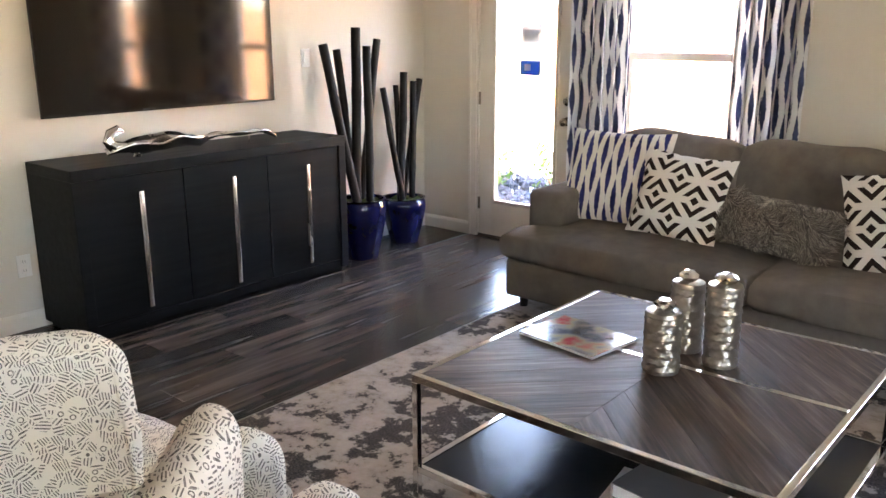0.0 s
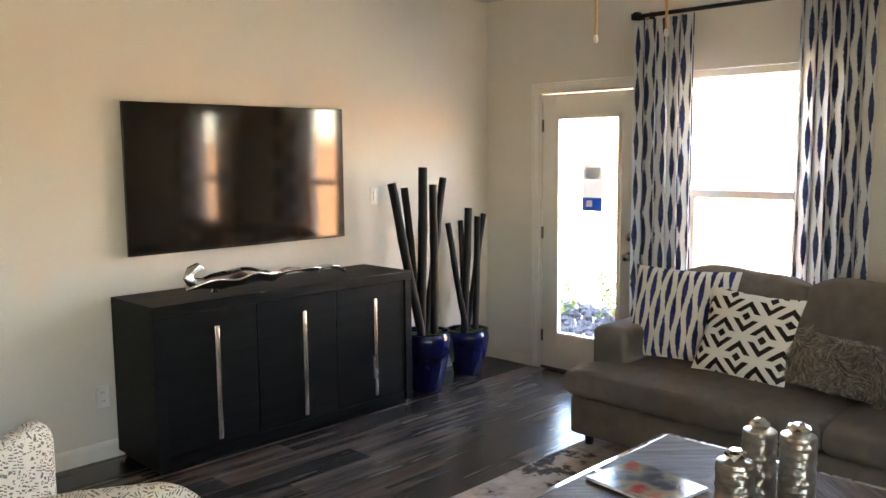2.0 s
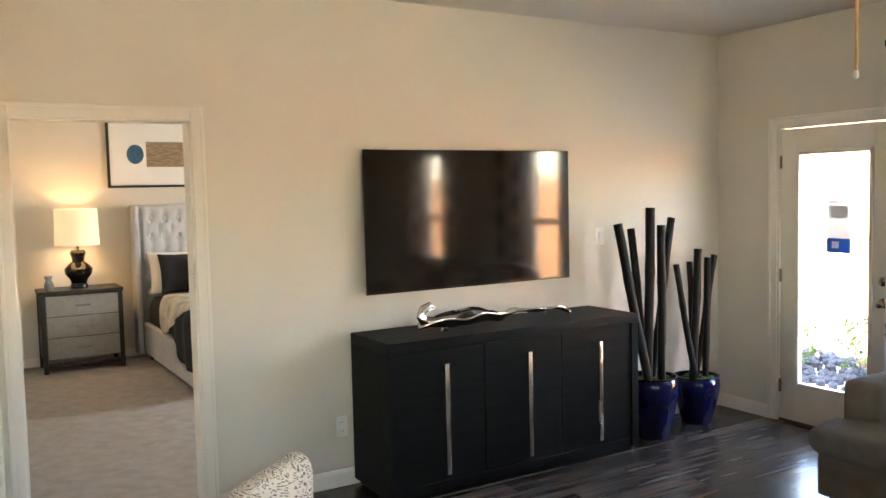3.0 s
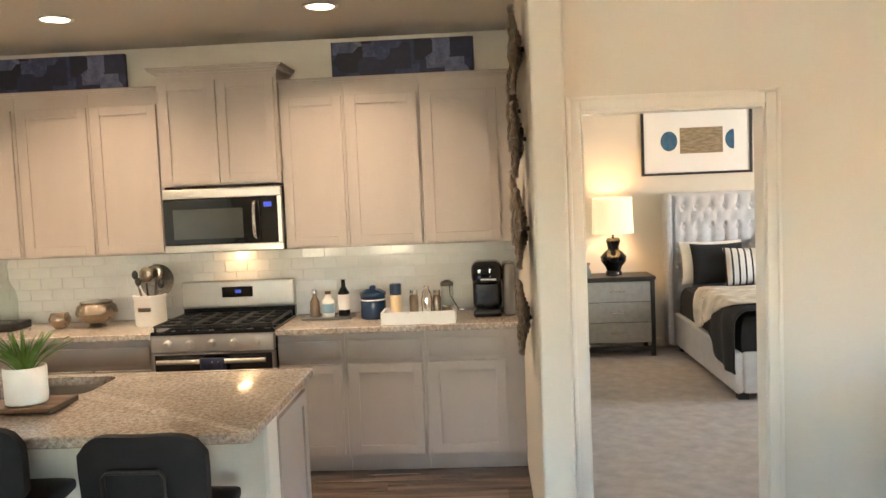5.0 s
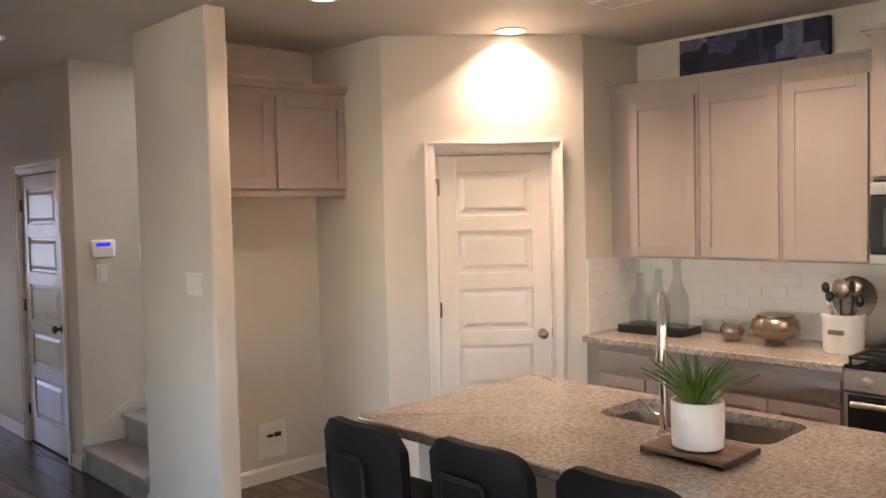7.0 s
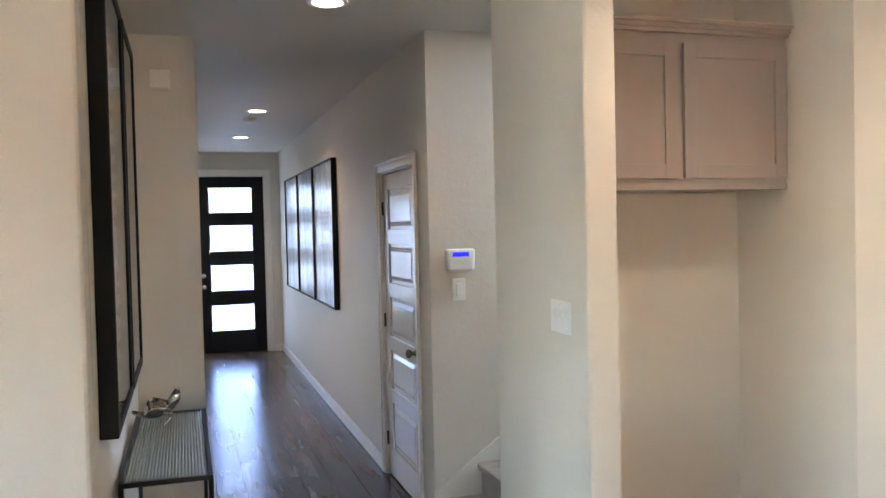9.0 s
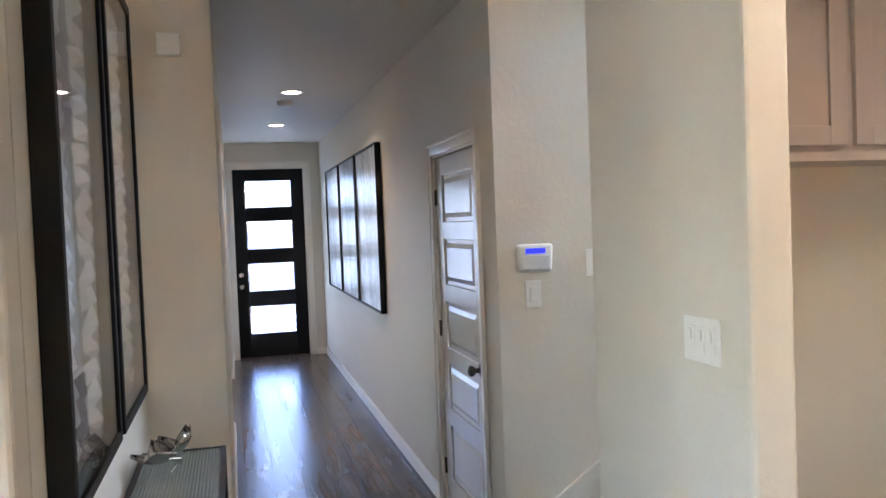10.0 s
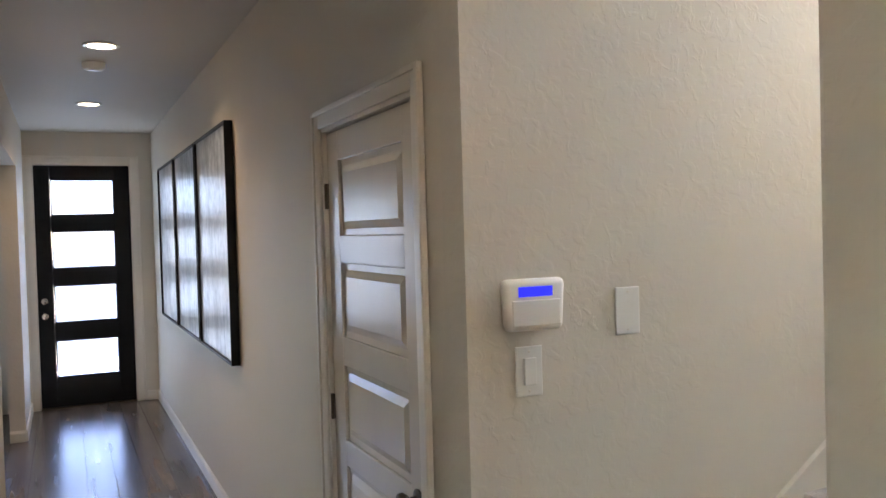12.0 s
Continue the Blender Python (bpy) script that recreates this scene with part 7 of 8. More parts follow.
def bed():
    b = thing("bed", "grey upholstered bed with a tufted headboard and black covers", "bed", (-7.6, 2.75, 0))
    Y0, Y1, XF = 1.90, 3.56, -6.52
    bm = bmesh.new()
    n = 60
    rows = 24
    g = []
    for j in range(rows + 1):
        z = 0.30 + 1.25 * j / rows
        row = []
        for i in range(n + 1):
            y = Y0 + 0.05 + (Y1 - Y0 - 0.10) * i / n
            dz = ((z - 0.30) / 0.19)
            k = int(dz)
            off = 0.5 if k % 2 else 0.0
            u = (y - Y0) / 0.135 + off
            fu, fv = u - round(u), dz - round(dz)
            dent = math.exp(-(fu * fu * 26 + fv * fv * 26))
            crease = math.exp(-(fu * fu * 90)) * 0.35
            row.append(bm.verts.new((-8.66 - 0.055 * dent - 0.030 * crease, y, z)))
        g.append(row)
    for j in range(rows):
        for i in range(n):
            bm.faces.new((g[j][i], g[j][i + 1], g[j + 1][i + 1], g[j + 1][i]))
    part("tufted_panel", bm, GREYCLOTH, b)
    part("headboard", rboxes(0.02, (-8.795, -8.69, Y0 - 0.04, Y1 + 0.04, 0.05, 1.585)), GREYCLOTH, b)
    for y in (Y0 - 0.06, Y1):
        part("headboard_wing", rboxes(0.02, (-8.795, -8.58, y, y + 0.06, 0.05, 1.585)), GREYCLOTH, b)
    for k in range(6):
        z = 0.49 + 0.19 * k
        for i in range(13):
            y = Y0 + (i + (0.5 if k % 2 == 0 else 0.0)) * 0.135
            if Y0 + 0.06 < y < Y1 - 0.06 and z < 1.5:
                bm = bmesh.new()
                bmesh.ops.create_icosphere(bm, subdivisions=1, radius=0.011, matrix=Matrix.Translation((-8.695, y, z)))
                part("button", bm, GREYCLOTH, b)
    part("side_rail", rboxes(0.02, (-8.60, XF, Y0, Y0 + 0.06, 0.06, 0.38)), GREYCLOTH, b)
    part("side_rail", rboxes(0.02, (-8.60, XF, Y1 - 0.06, Y1, 0.06, 0.38)), GREYCLOTH, b)
    part("foot_rail", rboxes(0.02, (XF - 0.06, XF, Y0 + 0.061, Y1 - 0.061, 0.06, 0.38)), GREYCLOTH, b)
    for x in (XF - 0.08, -8.5):
        for y in (Y0 + 0.07, Y1 - 0.07):
            part("leg", rboxes(0.004, (x - 0.04, x + 0.04, y - 0.04, y + 0.04, 0.004, 0.06)), BLACK_PLASTIC, b)
    bm = bmesh.new()
    cushion(bm, -8.60, XF - 0.07, Y0 + 0.065, Y1 - 0.065, 0.20, 0.66, 0.03, 14, 0.3)
    part("mattress", bm, BLACKCLOTH, b, "mattress made up in black")

    def drape(name, xa, xb, top, drops, mtl, label, lift):
        """A cover that lies over the mattress and hangs down its side; drops: lengths from head to foot."""
        q = thing(name, label, "bed cover", ((xa + xb) / 2, 2.7, top))
        bm = bmesh.new()
        n, mm = 36, 36
        g = []
        for i in range(n + 1):
            u = i / n
            x = xa + (xb - xa) * u
            k = min(int(u * (len(drops) - 1)), len(drops) - 2)
            f = u * (len(drops) - 1) - k
            drop = drops[k] * (1 - f) + drops[k + 1] * f
            row = []
            for j in range(mm + 1):
                sd = -drop + (drop + 1.2) * j / mm
                y, z = (Y0 + 0.055 + sd, top) if sd > 0 else (Y0 + 0.055 - 0.075 * (1 - math.exp(sd / 0.06)), top + sd)
                w = 0.016 * noise.noise(Vector((x * 5, sd * 4, lift)))
                row.append(bm.verts.new((x + 0.02 * noise.noise(Vector((sd * 6, x * 3, lift))), y - (0.012 * math.sin(x * 21 + sd * 5) if sd < -0.05 else 0), z + w)))
            g.append(row)
        for i in range(n):
            for j in range(mm):
                bm.faces.new((g[i][j], g[i + 1][j], g[i + 1][j + 1], g[i][j + 1]))
        ob = part("cloth", bm, mtl, q)
        so = ob.modifiers.new("thickness", "SOLIDIFY")
        so.thickness = 0.012
    drape("duvet", -7.55, XF - 0.01, 0.712, [0.10, 0.22, 0.38, 0.47, 0.50, 0.50], BLACKCLOTH, "black duvet draped over the foot of the bed", 1)
    drape("throw_blanket", -7.78, -6.70, 0.736, [0.20, 0.34, 0.26, 0.16, 0.06, 0.0], mat("cream_knit", (0.62, 0.56, 0.47), 0.95, var=0.30, scale=9, bump=0.9, grain=90, dist=0.01), "cream mottled throw over the bed", 2)


bed()
STRIPE = ikat("black_stripe_cloth", 0.03, 50.0, (0.75, 0.72, 0.68), (0.015, 0.015, 0.016))


def bed_pillow(label, x, y, w, h, mtl, yaw=90, tilt=-18, z=0.68):
    p = pillow(label, (x, y, z), (w, h), tilt, yaw, mtl)
    p["group"] = "bed pillows"


bed_pillow("white-edged black pillow against the headboard", -8.46, 2.27, 0.62, 0.44, POT)
bed_pillow("black pillow on the bed", -8.36, 2.30, 0.52, 0.42, BLACKCLOTH)
bed_pillow("pale pillow with fine dark stripes", -8.20, 2.52, 0.42, 0.38, STRIPE, 86)
bed_pillow("blue and white patterned pillow", -8.10, 2.86, 0.44, 0.40, ikat("blue_bed_print", 0.06, 0.10, (0.62, 0.64, 0.68), (0.02, 0.05, 0.20)), 92)
bed_pillow("black pillow on the far side of the bed", -8.40, 2.98, 0.55, 0.48, BLACKCLOTH)


def nightstand():
    n = thing("nightstand", "grey three-drawer nightstand with a dark wooden frame", "nightstand", (-8.53, 1.295, 0))
    x0, x1, y0, y1, z = -8.76, -8.31, 0.93, 1.66, 0.79
    part("top", rboxes(0.004, (x0, x1 + 0.01, y0 - 0.01, y1 + 0.01, z - 0.035, z)), DARK_WOOD, n)
    for x in (x0, x1 - 0.04):
        for y in (y0, y1 - 0.04):
            part("post", rboxes(0.003, (x, x + 0.04, y, y + 0.04, 0.004, z - 0.0355)), DARK_WOOD, n)
    part("carcass", boxes((x0 + 0.005, x1 - 0.025, y0 + 0.01, y1 - 0.01, 0.13, z - 0.036)), DARK_WOOD, n, smooth=False)
    part("lower_rail", rboxes(0.003, (x1 - 0.03, x1 - 0.005, y0 + 0.041, y1 - 0.041, 0.06, 0.10)), DARK_WOOD, n)
    GREYWOOD = mat("grey_shagreen", (0.30, 0.28, 0.25), 0.5, var=0.1, scale=20, bump=0.3, grain=160)
    for k in range(3):
        z0 = 0.14 + k * 0.203
        d = part("drawer_front", rboxes(0.004, (x1 - 0.024, x1 - 0.003, y0 + 0.043, y1 - 0.043, z0, z0 + 0.196)), GREYWOOD, n)
        bm = bmesh.new()
        tube(bm, [(x1 - 0.004, 1.23, z0 + 0.10), (x1 + 0.018, 1.24, z0 + 0.10), (x1 + 0.018, 1.35, z0 + 0.10), (x1 - 0.004, 1.36, z0 + 0.10)], 0.006, 8)
        part("pull", bm, NICKEL, d)


nightstand()
tl = thing("table_lamp", "black gourd table lamp with a glowing drum shade", "table lamp", (-8.53, 1.30, 0.7905))
bm = bmesh.new()
lathe(bm, [(0.08, 0.0), (0.082, 0.03), (0.07, 0.05), (0.085, 0.09), (0.125, 0.14), (0.13, 0.19), (0.09, 0.235), (0.055, 0.26), (0.06, 0.30), (0.075, 0.345), (0.06, 0.375), (0.012, 0.385), (0.010, 0.44)], 0, 0, 0, 32)
part("base", bm, BLACK_GLASS, tl, local=True)
SHADE, nt, b = nodes_of("linen_shade")
b.inputs["Base Color"].default_value = (0.80, 0.72, 0.58, 1)
b.inputs["Emission Color"].default_value = (1.0, 0.74, 0.42, 1)
b.inputs["Emission Strength"].default_value = 0.016
b.inputs["Roughness"].default_value = 0.9
bm = bmesh.new()
seg = 40
lo = [bm.verts.new((0.205 * math.cos(2 * math.pi * i / seg), 0.205 * math.sin(2 * math.pi * i / seg), 0.42)) for i in range(seg)]
hi = [bm.verts.new((0.195 * math.cos(2 * math.pi * i / seg), 0.195 * math.sin(2 * math.pi * i / seg), 0.775)) for i in range(seg)]
for i in range(seg):
    bm.faces.new((lo[i], lo[(i + 1) % seg], hi[(i + 1) % seg], hi[i]))
part("shade", bm, SHADE, tl, "glowing linen drum shade", local=True)
d = bpy.data.lights.new("table_lamp_bulb", "POINT")
d.energy, d.color, d.shadow_soft_size = 0.24, (1.0, 0.66, 0.34), 0.04
new("table_lamp_bulb", d).location = (-8.53, 1.30, 1.42)
sv = thing("small_vase", "small clear glass vase on the nightstand", "vase", (-8.45, 1.02, 0.7905))
bm = bmesh.new()
lathe(bm, [(0.035, 0), (0.045, 0.05), (0.025, 0.10), (0.04, 0.14)], 0, 0, 0, 20)
part("glass", bm, mat("smoky_glass", (0.25, 0.26, 0.26), 0.08, var=0.1, bump=0), sv, local=True)
ba = thing("framed_print", "framed print of blue discs and a tan panel", "framed print", (-8.79, 2.205, 1.765))
part("mount", boxes((-8.796, -8.785, 1.675, 2.735, 1.79, 2.43)), PAPER, ba, smooth=False)
for q in ((1.65, 1.675, 1.765, 2.455), (2.735, 2.76, 1.765, 2.455), (1.675, 2.735, 1.765, 1.79), (1.675, 2.735, 2.43, 2.455)):
    part("frame_rail", boxes((-8.798, -8.765, *q)), DARK_WOOD, ba, smooth=False)
part("tan_panel", boxes((-8.785, -8.782, 2.04, 2.47, 1.98, 2.24)), mat("tan_brushwork", (0.28, 0.22, 0.14), 0.8, var=0.35, scale=12, bump=0.2, stretch=(1, 1, 4)), ba, "tan brushed panel", smooth=False)
DISC = mat("teal_blue_ink", (0.03, 0.11, 0.19), 0.7, var=0.2, scale=20, bump=0)
for y, half in ((1.93, False), (2.58, True)):
    bm = bmesh.new()
    pts = [(y + 0.085 * math.cos(a) * (1 if not half or math.cos(a) < 0 else 0.05), 2.11 + 0.10 * math.sin(a)) for a in [2 * math.pi * i / 32 for i in range(32)]]
    prism(bm, pts, "x", -8.785, -8.782)
    part("disc", bm, DISC, ba, "deep blue disc", smooth=False)

# ---- things on the kitchen counters ----
def jar(name, label, category, x, y, z, profile, material, seg=24, group="counter objects", extra=()):
    t = thing(name, label, category, (x, y, z), group=group)
    bm = bmesh.new()
    lathe(bm, profile, 0, 0, 0, seg)
    part("body", bm, material, t, local=True)
    for pname, prof, mtl in extra:
        bm = bmesh.new()
        lathe(bm, prof, 0, 0, 0, seg)
        part(pname, bm, mtl, t, local=True)
    return t


SMOKE = bottle_glass("green_bottle_glass", (0.90, 0.925, 0.90), 0.04)
CZ = 0.9145
tray = thing("black_tray", "black tray holding glass bottles on the counter", "tray", (-5.42, -3.27, CZ))
part("tray_board", rboxes(0.004, (-5.54, -5.30, -3.47, -3.03, CZ, CZ + 0.05)), BLACK_PLASTIC, tray)
for y, s in ((-3.38, 0.92), (-3.25, 1.0), (-3.12, 1.18)):
    jar("glass_bottle", "clear green-tinted glass bottle on a black tray", "bottle", -5.42 + 0.03 * (s - 1), y, CZ + 0.0505, [(0.060, 0), (0.068, 0.01), (0.070, 0.12 * s), (0.060, 0.17 * s), (0.026, 0.23 * s), (0.020, 0.32 * s), (0.026, 0.325 * s), (0.026, 0.340 * s)], SMOKE)
BRASSY = mat("antique_silver", (0.34, 0.28, 0.22), 0.25, 0.9, var=0.2, scale=15, bump=0.1)
jar("silver_bowl", "antique silver footed bowl on the counter", "bowl", -5.42, -2.52, CZ, [(0.06, 0), (0.055, 0.012), (0.045, 0.02), (0.105, 0.05), (0.132, 0.095), (0.120, 0.14), (0.095, 0.160), (0.09, 0.152), (0.045, 0.07)], BRASSY, 28, extra=(("rim", [(0.097, 0.158), (0.101, 0.162), (0.101, 0.168), (0.094, 0.170)], BRASSY),))
jar("silver_bowl", "small antique silver bowl on the counter", "bowl", -5.40, -2.76, CZ, [(0.035, 0), (0.06, 0.03), (0.07, 0.065), (0.055, 0.10), (0.05, 0.094)], BRASSY, 24)
cr = jar("utensil_crock", "cream ceramic utensil crock beside the range", "crock", -5.42, -2.16, CZ, [(0.090, 0), (0.098, 0.01), (0.100, 0.17), (0.106, 0.185), (0.106, 0.20), (0.092, 0.20), (0.09, 0.03)], POT, 32)
part("crock_label", boxes((0.094, 0.1025, -0.040, 0.040, 0.10, 0.125)), BRASSY, cr, local=True, smooth=False)
for k, (dy, dx, top, kind) in enumerate(((-0.05, 0.0, 0.30, 0), (0.02, -0.03, 0.31, 1), (0.05, 0.02, 0.24, 0), (0.0, 0.03, 0.30, 1), (-0.03, 0.03, 0.26, 0))):
    u = thing("utensil", "dark kitchen utensil standing in the crock", "utensil", (-5.42, -2.16, CZ + 0.03), group="utensils in the crock")
    bm = bmesh.new()
    tube(bm, [(dx * 0.4, dy * 0.4, 0), (dx * 1.3, dy * 1.6, top - 0.05)], 0.006, 8)
    part("handle", bm, BLACK_PLASTIC if k % 2 else BRASSY, u, local=True)
    bm = bmesh.new()
    bmesh.ops.create_uvsphere(bm, u_segments=14, v_segments=8, radius=1.0, matrix=Matrix.Translation((dx * 1.4, dy * 1.8, top)) @ Matrix.Diagonal((0.012, 0.045 if kind else 0.022, 0.055 if kind else 0.03, 1)))
    part("head", bm, BRASSY if kind else BLACK_PLASTIC, u, local=True)

st = thing("strainer", "round dark mesh strainer standing in the crock", "strainer", (-5.46, -2.13, CZ + 0.04))
bm = bmesh.new()
lathe(bm, [(0.02, 0.0), (0.07, 0.006), (0.105, 0.022), (0.112, 0.034), (0.10, 0.028), (0.02, 0.008)], 0, 0, 0, 36)
bm.transform(pose(-0.03, 0.01, 0.235, 0, 80, 0))
part("bowl", bm, mat("dark_mesh_steel", (0.16, 0.15, 0.14), 0.4, 0.9, var=0.3, scale=60, bump=0.4, grain=300), st, local=True)
bm = bmesh.new()
tube(bm, [(0.0, 0.0, 0.0), (-0.02, 0.005, 0.13)], 0.006, 8)
part("handle", bm, BLACK_PLASTIC, st, local=True)

AMBER = mat("amber_glass", (0.17, 0.12, 0.08), 0.08, var=0.2, bump=0)
st = thing("bottle_tray", "dark tray with small bottles on the counter", "tray", (-5.46, -1.00, CZ))
part("tray_board", rboxes(0.003, (-5.55, -5.37, -1.16, -0.84, CZ, CZ + 0.012)), BRONZE, st)
TZ = CZ + 0.0125
jar("oil_bottle", "small clear bottle with a silver top", "bottle", -5.46, -1.09, TZ, [(0.032, 0), (0.034, 0.01), (0.030, 0.10), (0.014, 0.13), (0.012, 0.15)], AMBER, 20, extra=(("cap", [(0.016, 0.15), (0.016, 0.172), (0.01, 0.178)], CHROME),))
jar("soap_bottle", "clear bottle with a pale blue label", "bottle", -5.45, -1.00, TZ, [(0.038, 0), (0.040, 0.01), (0.040, 0.10), (0.018, 0.125), (0.016, 0.15)], POT, 20, extra=(("label", [(0.0405, 0.025), (0.0405, 0.085)], mat("pale_blue_label", (0.25, 0.42, 0.55), 0.6, bump=0)), ("cap", [(0.019, 0.145), (0.019, 0.165)], AMBER)))
jar("wine_bottle", "dark bottle with a cream label", "bottle", -5.47, -0.90, TZ, [(0.035, 0), (0.037, 0.01), (0.037, 0.15), (0.014, 0.19), (0.013, 0.23), (0.015, 0.235)], BLACK_GLASS, 20, extra=(("label", [(0.0375, 0.04), (0.0375, 0.14)], PAPER),))
NAVY = mat("navy_ceramic", (0.015, 0.035, 0.075), 0.25, var=0.15, bump=0.03)
jar("canister_jar", "navy ceramic jar with a lid and pale bands", "jar", -5.40, -0.70, CZ, [(0.075, 0), (0.080, 0.01), (0.080, 0.135), (0.074, 0.145)], NAVY, 32, extra=(("lid", [(0.084, 0.146), (0.084, 0.165), (0.05, 0.185), (0.02, 0.190), (0.02, 0.205), (0.01, 0.21)], NAVY), ("band", [(0.0815, 0.118), (0.0815, 0.126)], POT)))
wt = thing("white_caddy", "white wooden caddy with coffee tins on the counter", "caddy", (-5.14, -0.39, CZ))
part("bottom", boxes((-5.28, -5.10, -0.60, -0.18, CZ, CZ + 0.01)), PAPER, wt, smooth=False)
for q in ((-5.295, -5.28, -0.615, -0.165), (-5.10, -5.085, -0.615, -0.165), (-5.28, -5.10, -0.615, -0.60), (-5.28, -5.10, -0.18, -0.165)):
    part("side", boxes((q[0], q[1], q[2], q[3], CZ, CZ + 0.075)), PAPER, wt, smooth=False)
WZ = CZ + 0.0105
jar("coffee_tin", "cream tin with a dark lid in the caddy", "tin", -5.19, -0.53, WZ, [(0.034, 0), (0.034, 0.16), (0.03, 0.165)], mat("cream_tin", (0.66, 0.52, 0.32), 0.4, bump=0.02), 20, extra=(("lid", [(0.036, 0.16), (0.036, 0.225), (0.03, 0.23)], NAVY),))
jar("shaker", "brown glass shaker in the caddy", "shaker", -5.20, -0.42, WZ, [(0.028, 0), (0.028, 0.14), (0.022, 0.16)], AMBER, 18, extra=(("cap", [(0.024, 0.158), (0.024, 0.185)], CHROME),))
jar("shaker", "steel cocktail shaker in the caddy", "shaker", -5.18, -0.34, WZ, [(0.030, 0), (0.036, 0.12), (0.028, 0.17), (0.016, 0.19), (0.016, 0.21)], CHROME, 22)
jar("shaker", "brown glass shaker with a silver cap", "shaker", -5.21, -0.28, WZ, [(0.026, 0), (0.026, 0.13), (0.02, 0.15)], AMBER, 18, extra=(("cap", [(0.023, 0.148), (0.023, 0.18)], CHROME),))
jar("french_press", "tall glass coffee press with a dark lid", "coffee press", -5.20, -0.215, WZ, [(0.038, 0), (0.038, 0.20), (0.036, 0.205)], SMOKE, 22, extra=(("lid", [(0.040, 0.205), (0.040, 0.225), (0.01, 0.24)], BRONZE), ("coffee", [(0.034, 0.004), (0.034, 0.08)], AMBER)))


def coffee_maker():
    c = thing("coffee_maker", "black pod coffee maker with chrome trim", "coffee maker", (-5.37, 0.06, CZ))
    bm = bmesh.new()
    rbox(bm, -0.12, 0.12, -0.12, 0.06, 0.0, 0.05, 0.02, 3)
    part("drip_base", bm, BLACK_PLASTIC, c, local=True)
    bm = bmesh.new()
    rbox(bm, -0.14, 0.03, -0.12, 0.06, 0.045, 0.30, 0.03, 4)
    part("tower", bm, BLACK_PLASTIC, c, local=True)
    bm = bmesh.new()
    rbox(bm, -0.12, 0.12, -0.125, 0.066, 0.20, 0.345, 0.045, 5)
    part("brew_head", bm, BLACK_GLASS, c, local=True)
    bm = bmesh.new()
    tube(bm, [(0.06, -0.10, 0.24), (0.115, -0.06, 0.235), (0.115, 0.02, 0.235), (0.06, 0.06, 0.24)], 0.010, 10)
    part("handle_bar", bm, CHROME, c, local=True)
    bm = bmesh.new()
    rbox(bm, -0.13, 0.09, 0.068, 0.150, 0.0, 0.33, 0.025, 4)
    part("water_tank", bm, mat("grey_smoked_plastic", (0.16, 0.15, 0.14), 0.15, bump=0), c, local=True)
    bm = bmesh.new()
    lathe(bm, [(0.03, 0.05), (0.035, 0.054), (0.02, 0.056)], 0.05, -0.02, 0, 20)
    part("drip_grate", bm, CHROME, c, local=True)
    bm = bmesh.new()
    tube(bm, [(-0.13, -0.05, 0.02), (-0.2, -0.12, 0.006), (-0.22, -0.22, 0.006), (-0.29, -0.28, 0.10), (-0.30, -0.28, 0.2)], 0.004, 8)
    part("power_cord", bm, BLACK_PLASTIC, c, local=True)


coffee_maker()

# blue canvases over the wall cabinets
m, nt, b = nodes_of("indigo_patchwork_paint")
vec, x, y, z = axes(nt)
v = put(nt, "TexVoronoi", Scale=7.0)
v.distance = "CHEBYCHEV"
nt.links.new(vec, v.inputs["Vector"])
sc = nt.nodes.new("ShaderNodeSeparateColor")
nt.links.new(v.outputs["Color"], sc.inputs[0])
n = noise_of(nt, vec, 22, 5, 0.7)
c = ramp_of(nt, mth(nt, "MULTIPLY_ADD", n.outputs["Fac"], 0.45, mth(nt, "MULTIPLY", sc.outputs[0], 0.6)), [(0.28, (0.006, 0.007, 0.022)), (0.48, (0.014, 0.018, 0.060)), (0.64, (0.040, 0.050, 0.125)), (0.85, (0.17, 0.19, 0.29))])
nt.links.new(c.outputs[0], b.inputs["Base Color"])
b.inputs["Roughness"].default_value = 0.6
for y0, y1 in ((-3.21, -2.31), (-0.93, 0.0)):
    p = thing("blue_canvas", "wide indigo patchwork canvas standing above the cabinets", "painting", (-5.62, (y0 + y1) / 2, 2.44), group="canvases over the cabinets")
    part("canvas", rboxes(0.003, (-5.66, -5.62, y0, y1, 2.4402, 2.70)), m, p)

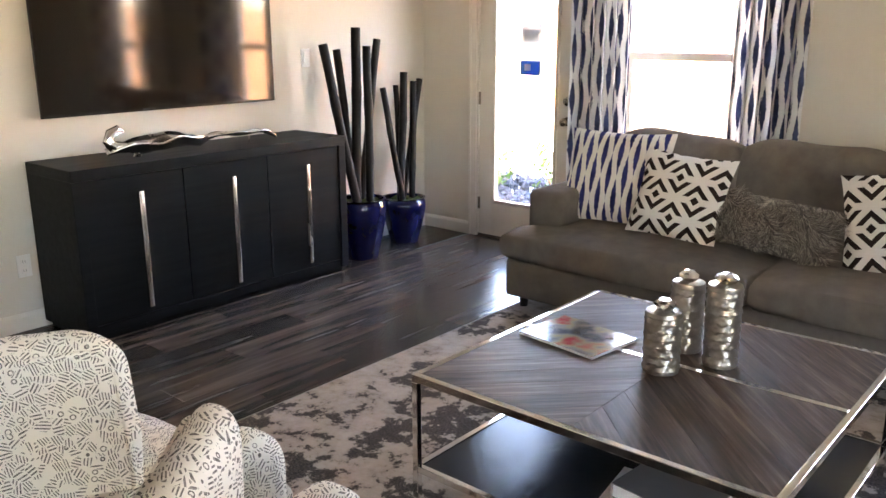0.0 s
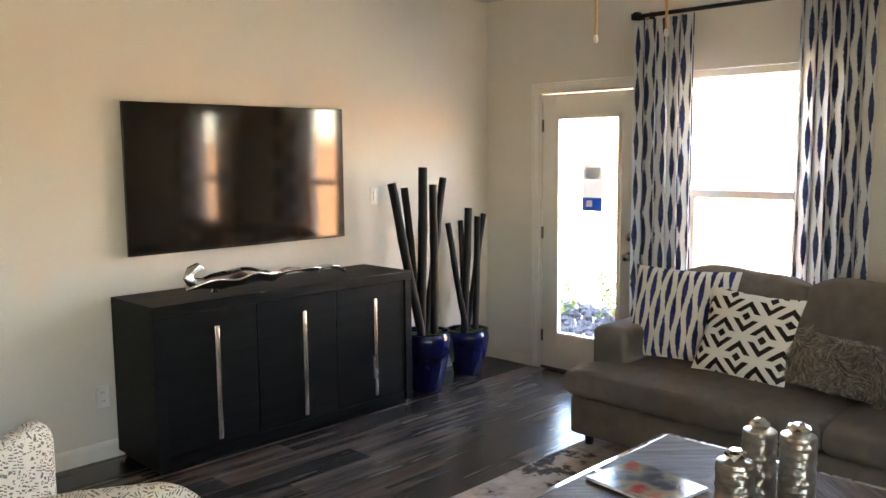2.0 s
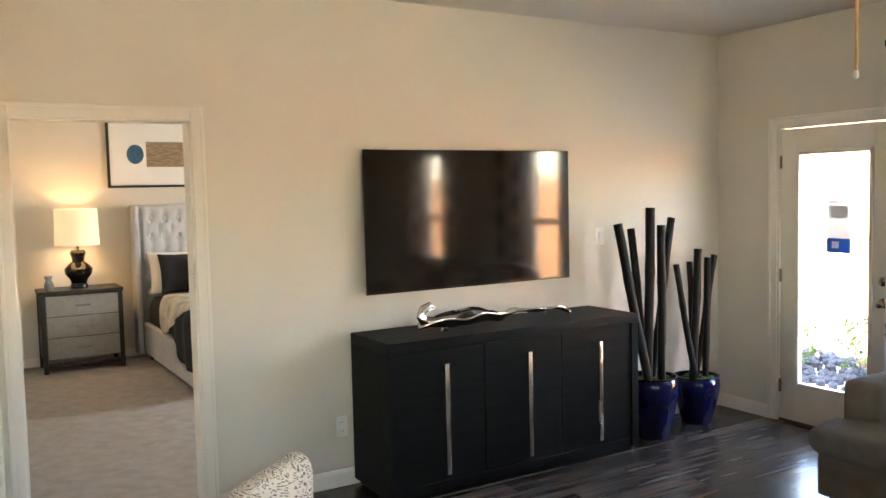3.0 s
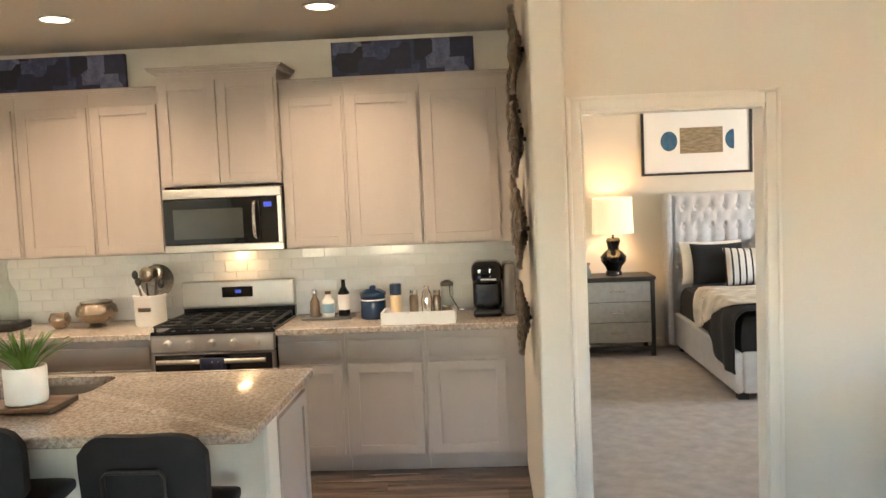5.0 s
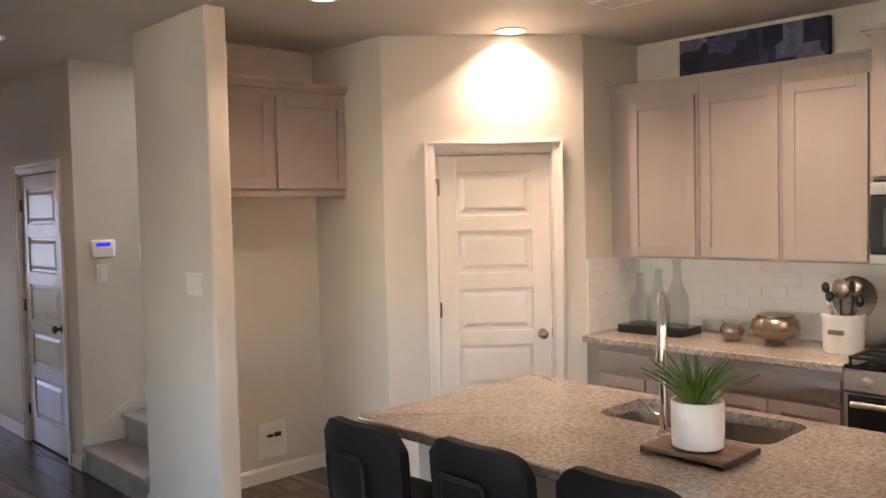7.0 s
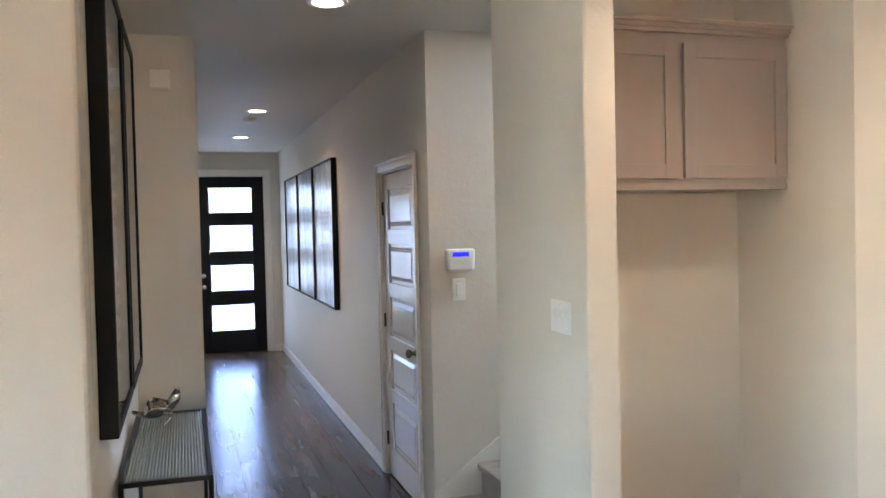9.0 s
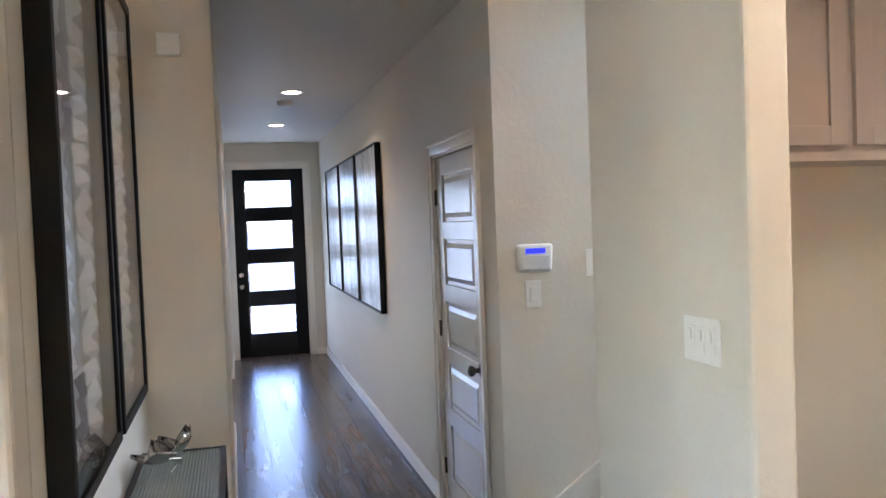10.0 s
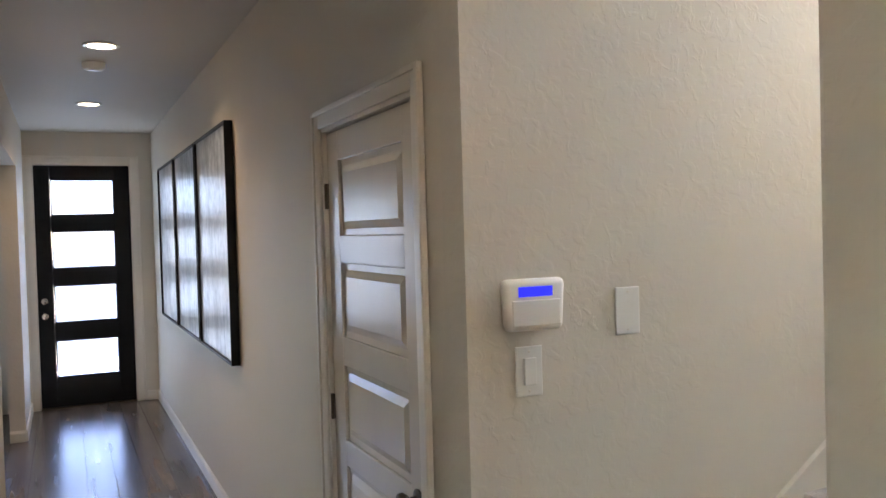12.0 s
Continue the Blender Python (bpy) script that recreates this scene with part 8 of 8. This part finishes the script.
# wall baskets on the partition
WOVEN = mat("dark_woven_metal", (0.16, 0.12, 0.09), 0.35, 0.6, var=0.5, scale=40, bump=0.6, grain=90)
for k, (x, z, r) in enumerate(((-3.98, 2.33, 0.19), (-4.05, 1.93, 0.17), (-3.98, 1.52, 0.18), (-4.04, 1.10, 0.17), (-4.5, 2.1, 0.2), (-4.52, 1.6, 0.19))):
    w = thing("wall_basket", "dark woven metal wall basket hung on the partition", "wall decor", (x, 0.24, z), group="wall baskets")
    for q in range(7):
        rr = r * (1 - q * 0.12)
        bm = bmesh.new()
        n = 26
        pts = [(rr * math.cos(2 * math.pi * i / n), -0.012 - 0.045 * math.cos(q / 7 * 1.5) - 0.006 * math.sin(i * 2.1 + q), rr * math.sin(2 * math.pi * i / n)) for i in range(n + 1)]
        tube(bm, pts, 0.011, 6)
        part("hoop", bm, WOVEN, w, local=True)
    for i in range(9):
        a = 2 * math.pi * i / 9
        bm = bmesh.new()
        tube(bm, [(0, -0.022, 0), (r * 0.5 * math.cos(a), -0.040, r * 0.5 * math.sin(a)), (r * math.cos(a), -0.050, r * math.sin(a))], 0.005, 6)
        part("spoke", bm, WOVEN, w, local=True)
    part("hanger", boxes((-0.01, 0.01, -0.03, -0.001, -0.01, 0.01)), BLACK_IRON, w, local=True, smooth=False)

# ceiling vent
vt = thing("ceiling_vent", "white louvred air vent in the kitchen ceiling", "vent", (-4.60, -2.90, H))
part("frame", boxes((-4.70, -4.50, -3.06, -3.03, H - 0.010, H - 0.001), (-4.70, -4.50, -2.77, -2.74, H - 0.010, H - 0.001), (-4.70, -4.67, -3.03, -2.77, H - 0.010, H - 0.001), (-4.53, -4.50, -3.03, -2.77, H - 0.010, H - 0.001)), WHITE_PLASTIC, vt, smooth=False)
part("backing", boxes((-4.67, -4.53, -3.03, -2.77, H - 0.003, H - 0.001)), BLACK_PLASTIC, vt, smooth=False)
for k in range(8):
    bm = boxes((-0.065, 0.065, -0.012, 0.012, -0.001, 0.001))
    bm.transform(pose(-4.60, -3.015 + k * 0.033, H - 0.008, 35, 0, 0))
    part("slat", bm, WHITE_PLASTIC, vt, smooth=False)

# bed of shrubs and dark gravel by the patio
bedd = thing("planting_bed", "dark mulch bed with small green shrubs outside", "planting bed", (-3.2, 7.9, -0.06), kind="structure")
rb = random.Random(3)
MULCH = mat("dark_mulch", (0.05, 0.055, 0.07), 0.9, var=0.4, scale=12, bump=1.0, grain=40, dist=0.02)
bm = bmesh.new()
for i in range(500):
    s = rb.uniform(0.03, 0.07)
    bmesh.ops.create_icosphere(bm, subdivisions=1, radius=s, matrix=Matrix.Translation((rb.uniform(-5.2, -2.2), rb.uniform(6.4, 7.6), -0.05 + rb.uniform(0, 0.03))))
tagged(part("mulch", bm, MULCH, bedd, smooth=False), kind="stuff")
for k in range(5):
    sh = thing("shrub", "small leafy green shrub in the planting bed", "shrub", (-4.6 + 0.55 * k, 6.9 + 0.25 * math.sin(k * 2.1), -0.05), group="shrubs in the bed")
    bm = bmesh.new()
    for i in range(260):
        a, d, z = rb.uniform(0, 6.28), 0.22 * math.sqrt(rb.random()), rb.uniform(0.05, 0.5)
        d *= 1.1 - abs(z - 0.25) * 1.3
        q = Vector((d * math.cos(a), d * math.sin(a), z))
        e1 = Vector((rb.uniform(-1, 1), rb.uniform(-1, 1), rb.uniform(-0.4, 1))).normalized() * 0.045
        e2 = e1.cross(Vector((0.3, 0.5, 0.8))).normalized() * 0.016
        bm.faces.new((bm.verts.new(q - e1), bm.verts.new(q + e2), bm.verts.new(q + e1), bm.verts.new(q - e2)))
    tagged(part("leaves", bm, LEAF, sh, local=True, smooth=False), kind="stuff")
    bm = bmesh.new()
    for i in range(6):
        a = i * 1.05
        tube(bm, [(0, 0, 0), (0.10 * math.cos(a), 0.10 * math.sin(a), 0.25), (0.15 * math.cos(a), 0.15 * math.sin(a), 0.42)], 0.004, 5)
    part("stems", bm, FENCE, sh, local=True)

# ---- floor planks ----
def planks():
    floor = thing("floor", "grey-brown wood-look plank floor", "floor", (0, 0, -0.012), kind="structure")
    rest = bmesh.new()
    near = 0
    W, L = 0.182, 1.22
    me = {}

    def slab(bm, x0, x1, y0, y1):
        g = 0.0004
        c = 0.0014
        lo = [bm.verts.new(p) for p in ((x0 + g, y0 + g, -0.004), (x1 - g, y0 + g, -0.004), (x1 - g, y1 - g, -0.004), (x0 + g, y1 - g, -0.004))]
        hi = [bm.verts.new(p) for p in ((x0 + c, y0 + c, 0), (x1 - c, y0 + c, 0), (x1 - c, y1 - c, 0), (x0 + c, y1 - c, 0))]
        bm.faces.new(hi)
        for i in range(4):
            bm.faces.new((lo[i], lo[(i + 1) % 4], hi[(i + 1) % 4], hi[i]))

    rows = int((3.42 - XK) / W) + 1
    for i in range(rows):
        x0 = XK + i * W
        x1 = x0 + W
        y = YN + 0.05 - (0, 0.46, 0.93, 0.21, 0.70)[i % 5] + 1.0
        while y > -13.7:
            y0, y1 = max(y - L, -13.7), min(y, YN + 0.05)
            y -= L
            if y1 <= y0 + 0.02 or (x0 > -1.4 and -8.7 < y1 < -4.4) or (x0 > 1.9 and y1 < -4.4) or (x1 < -3.15 and y1 < -5.2) or (x1 < -4.02 and y0 > 0.3):
                continue
            nearby = (-3.6 < x0 < -1.2 and -9.0 < y0 < 0.6) or (-4.0 < x0 < -0.9 and 0.6 < y0)
            if nearby and near < 300:
                near += 1
                key = (round(y1 - y0, 3))
                if key not in me:
                    b = bmesh.new()
                    slab(b, -W / 2, W / 2, -(y1 - y0) / 2, (y1 - y0) / 2)
                    me[key] = finish(b, "plank", PLANK, False)
                ob = new("plank", me[key])
                ob.parent = floor
                ob.matrix_basis = pose((x0 + x1) / 2, (y0 + y1) / 2, 0.012)
            else:
                slab(rest, x0, x1, y0, y1)
    bmesh.ops.translate(rest, verts=rest.verts[:], vec=(0, 0, 0.012))
    ob = part("far_planks", rest, PLANK, floor, local=True, smooth=False)
    tagged(ob, kind="stuff")


planks()
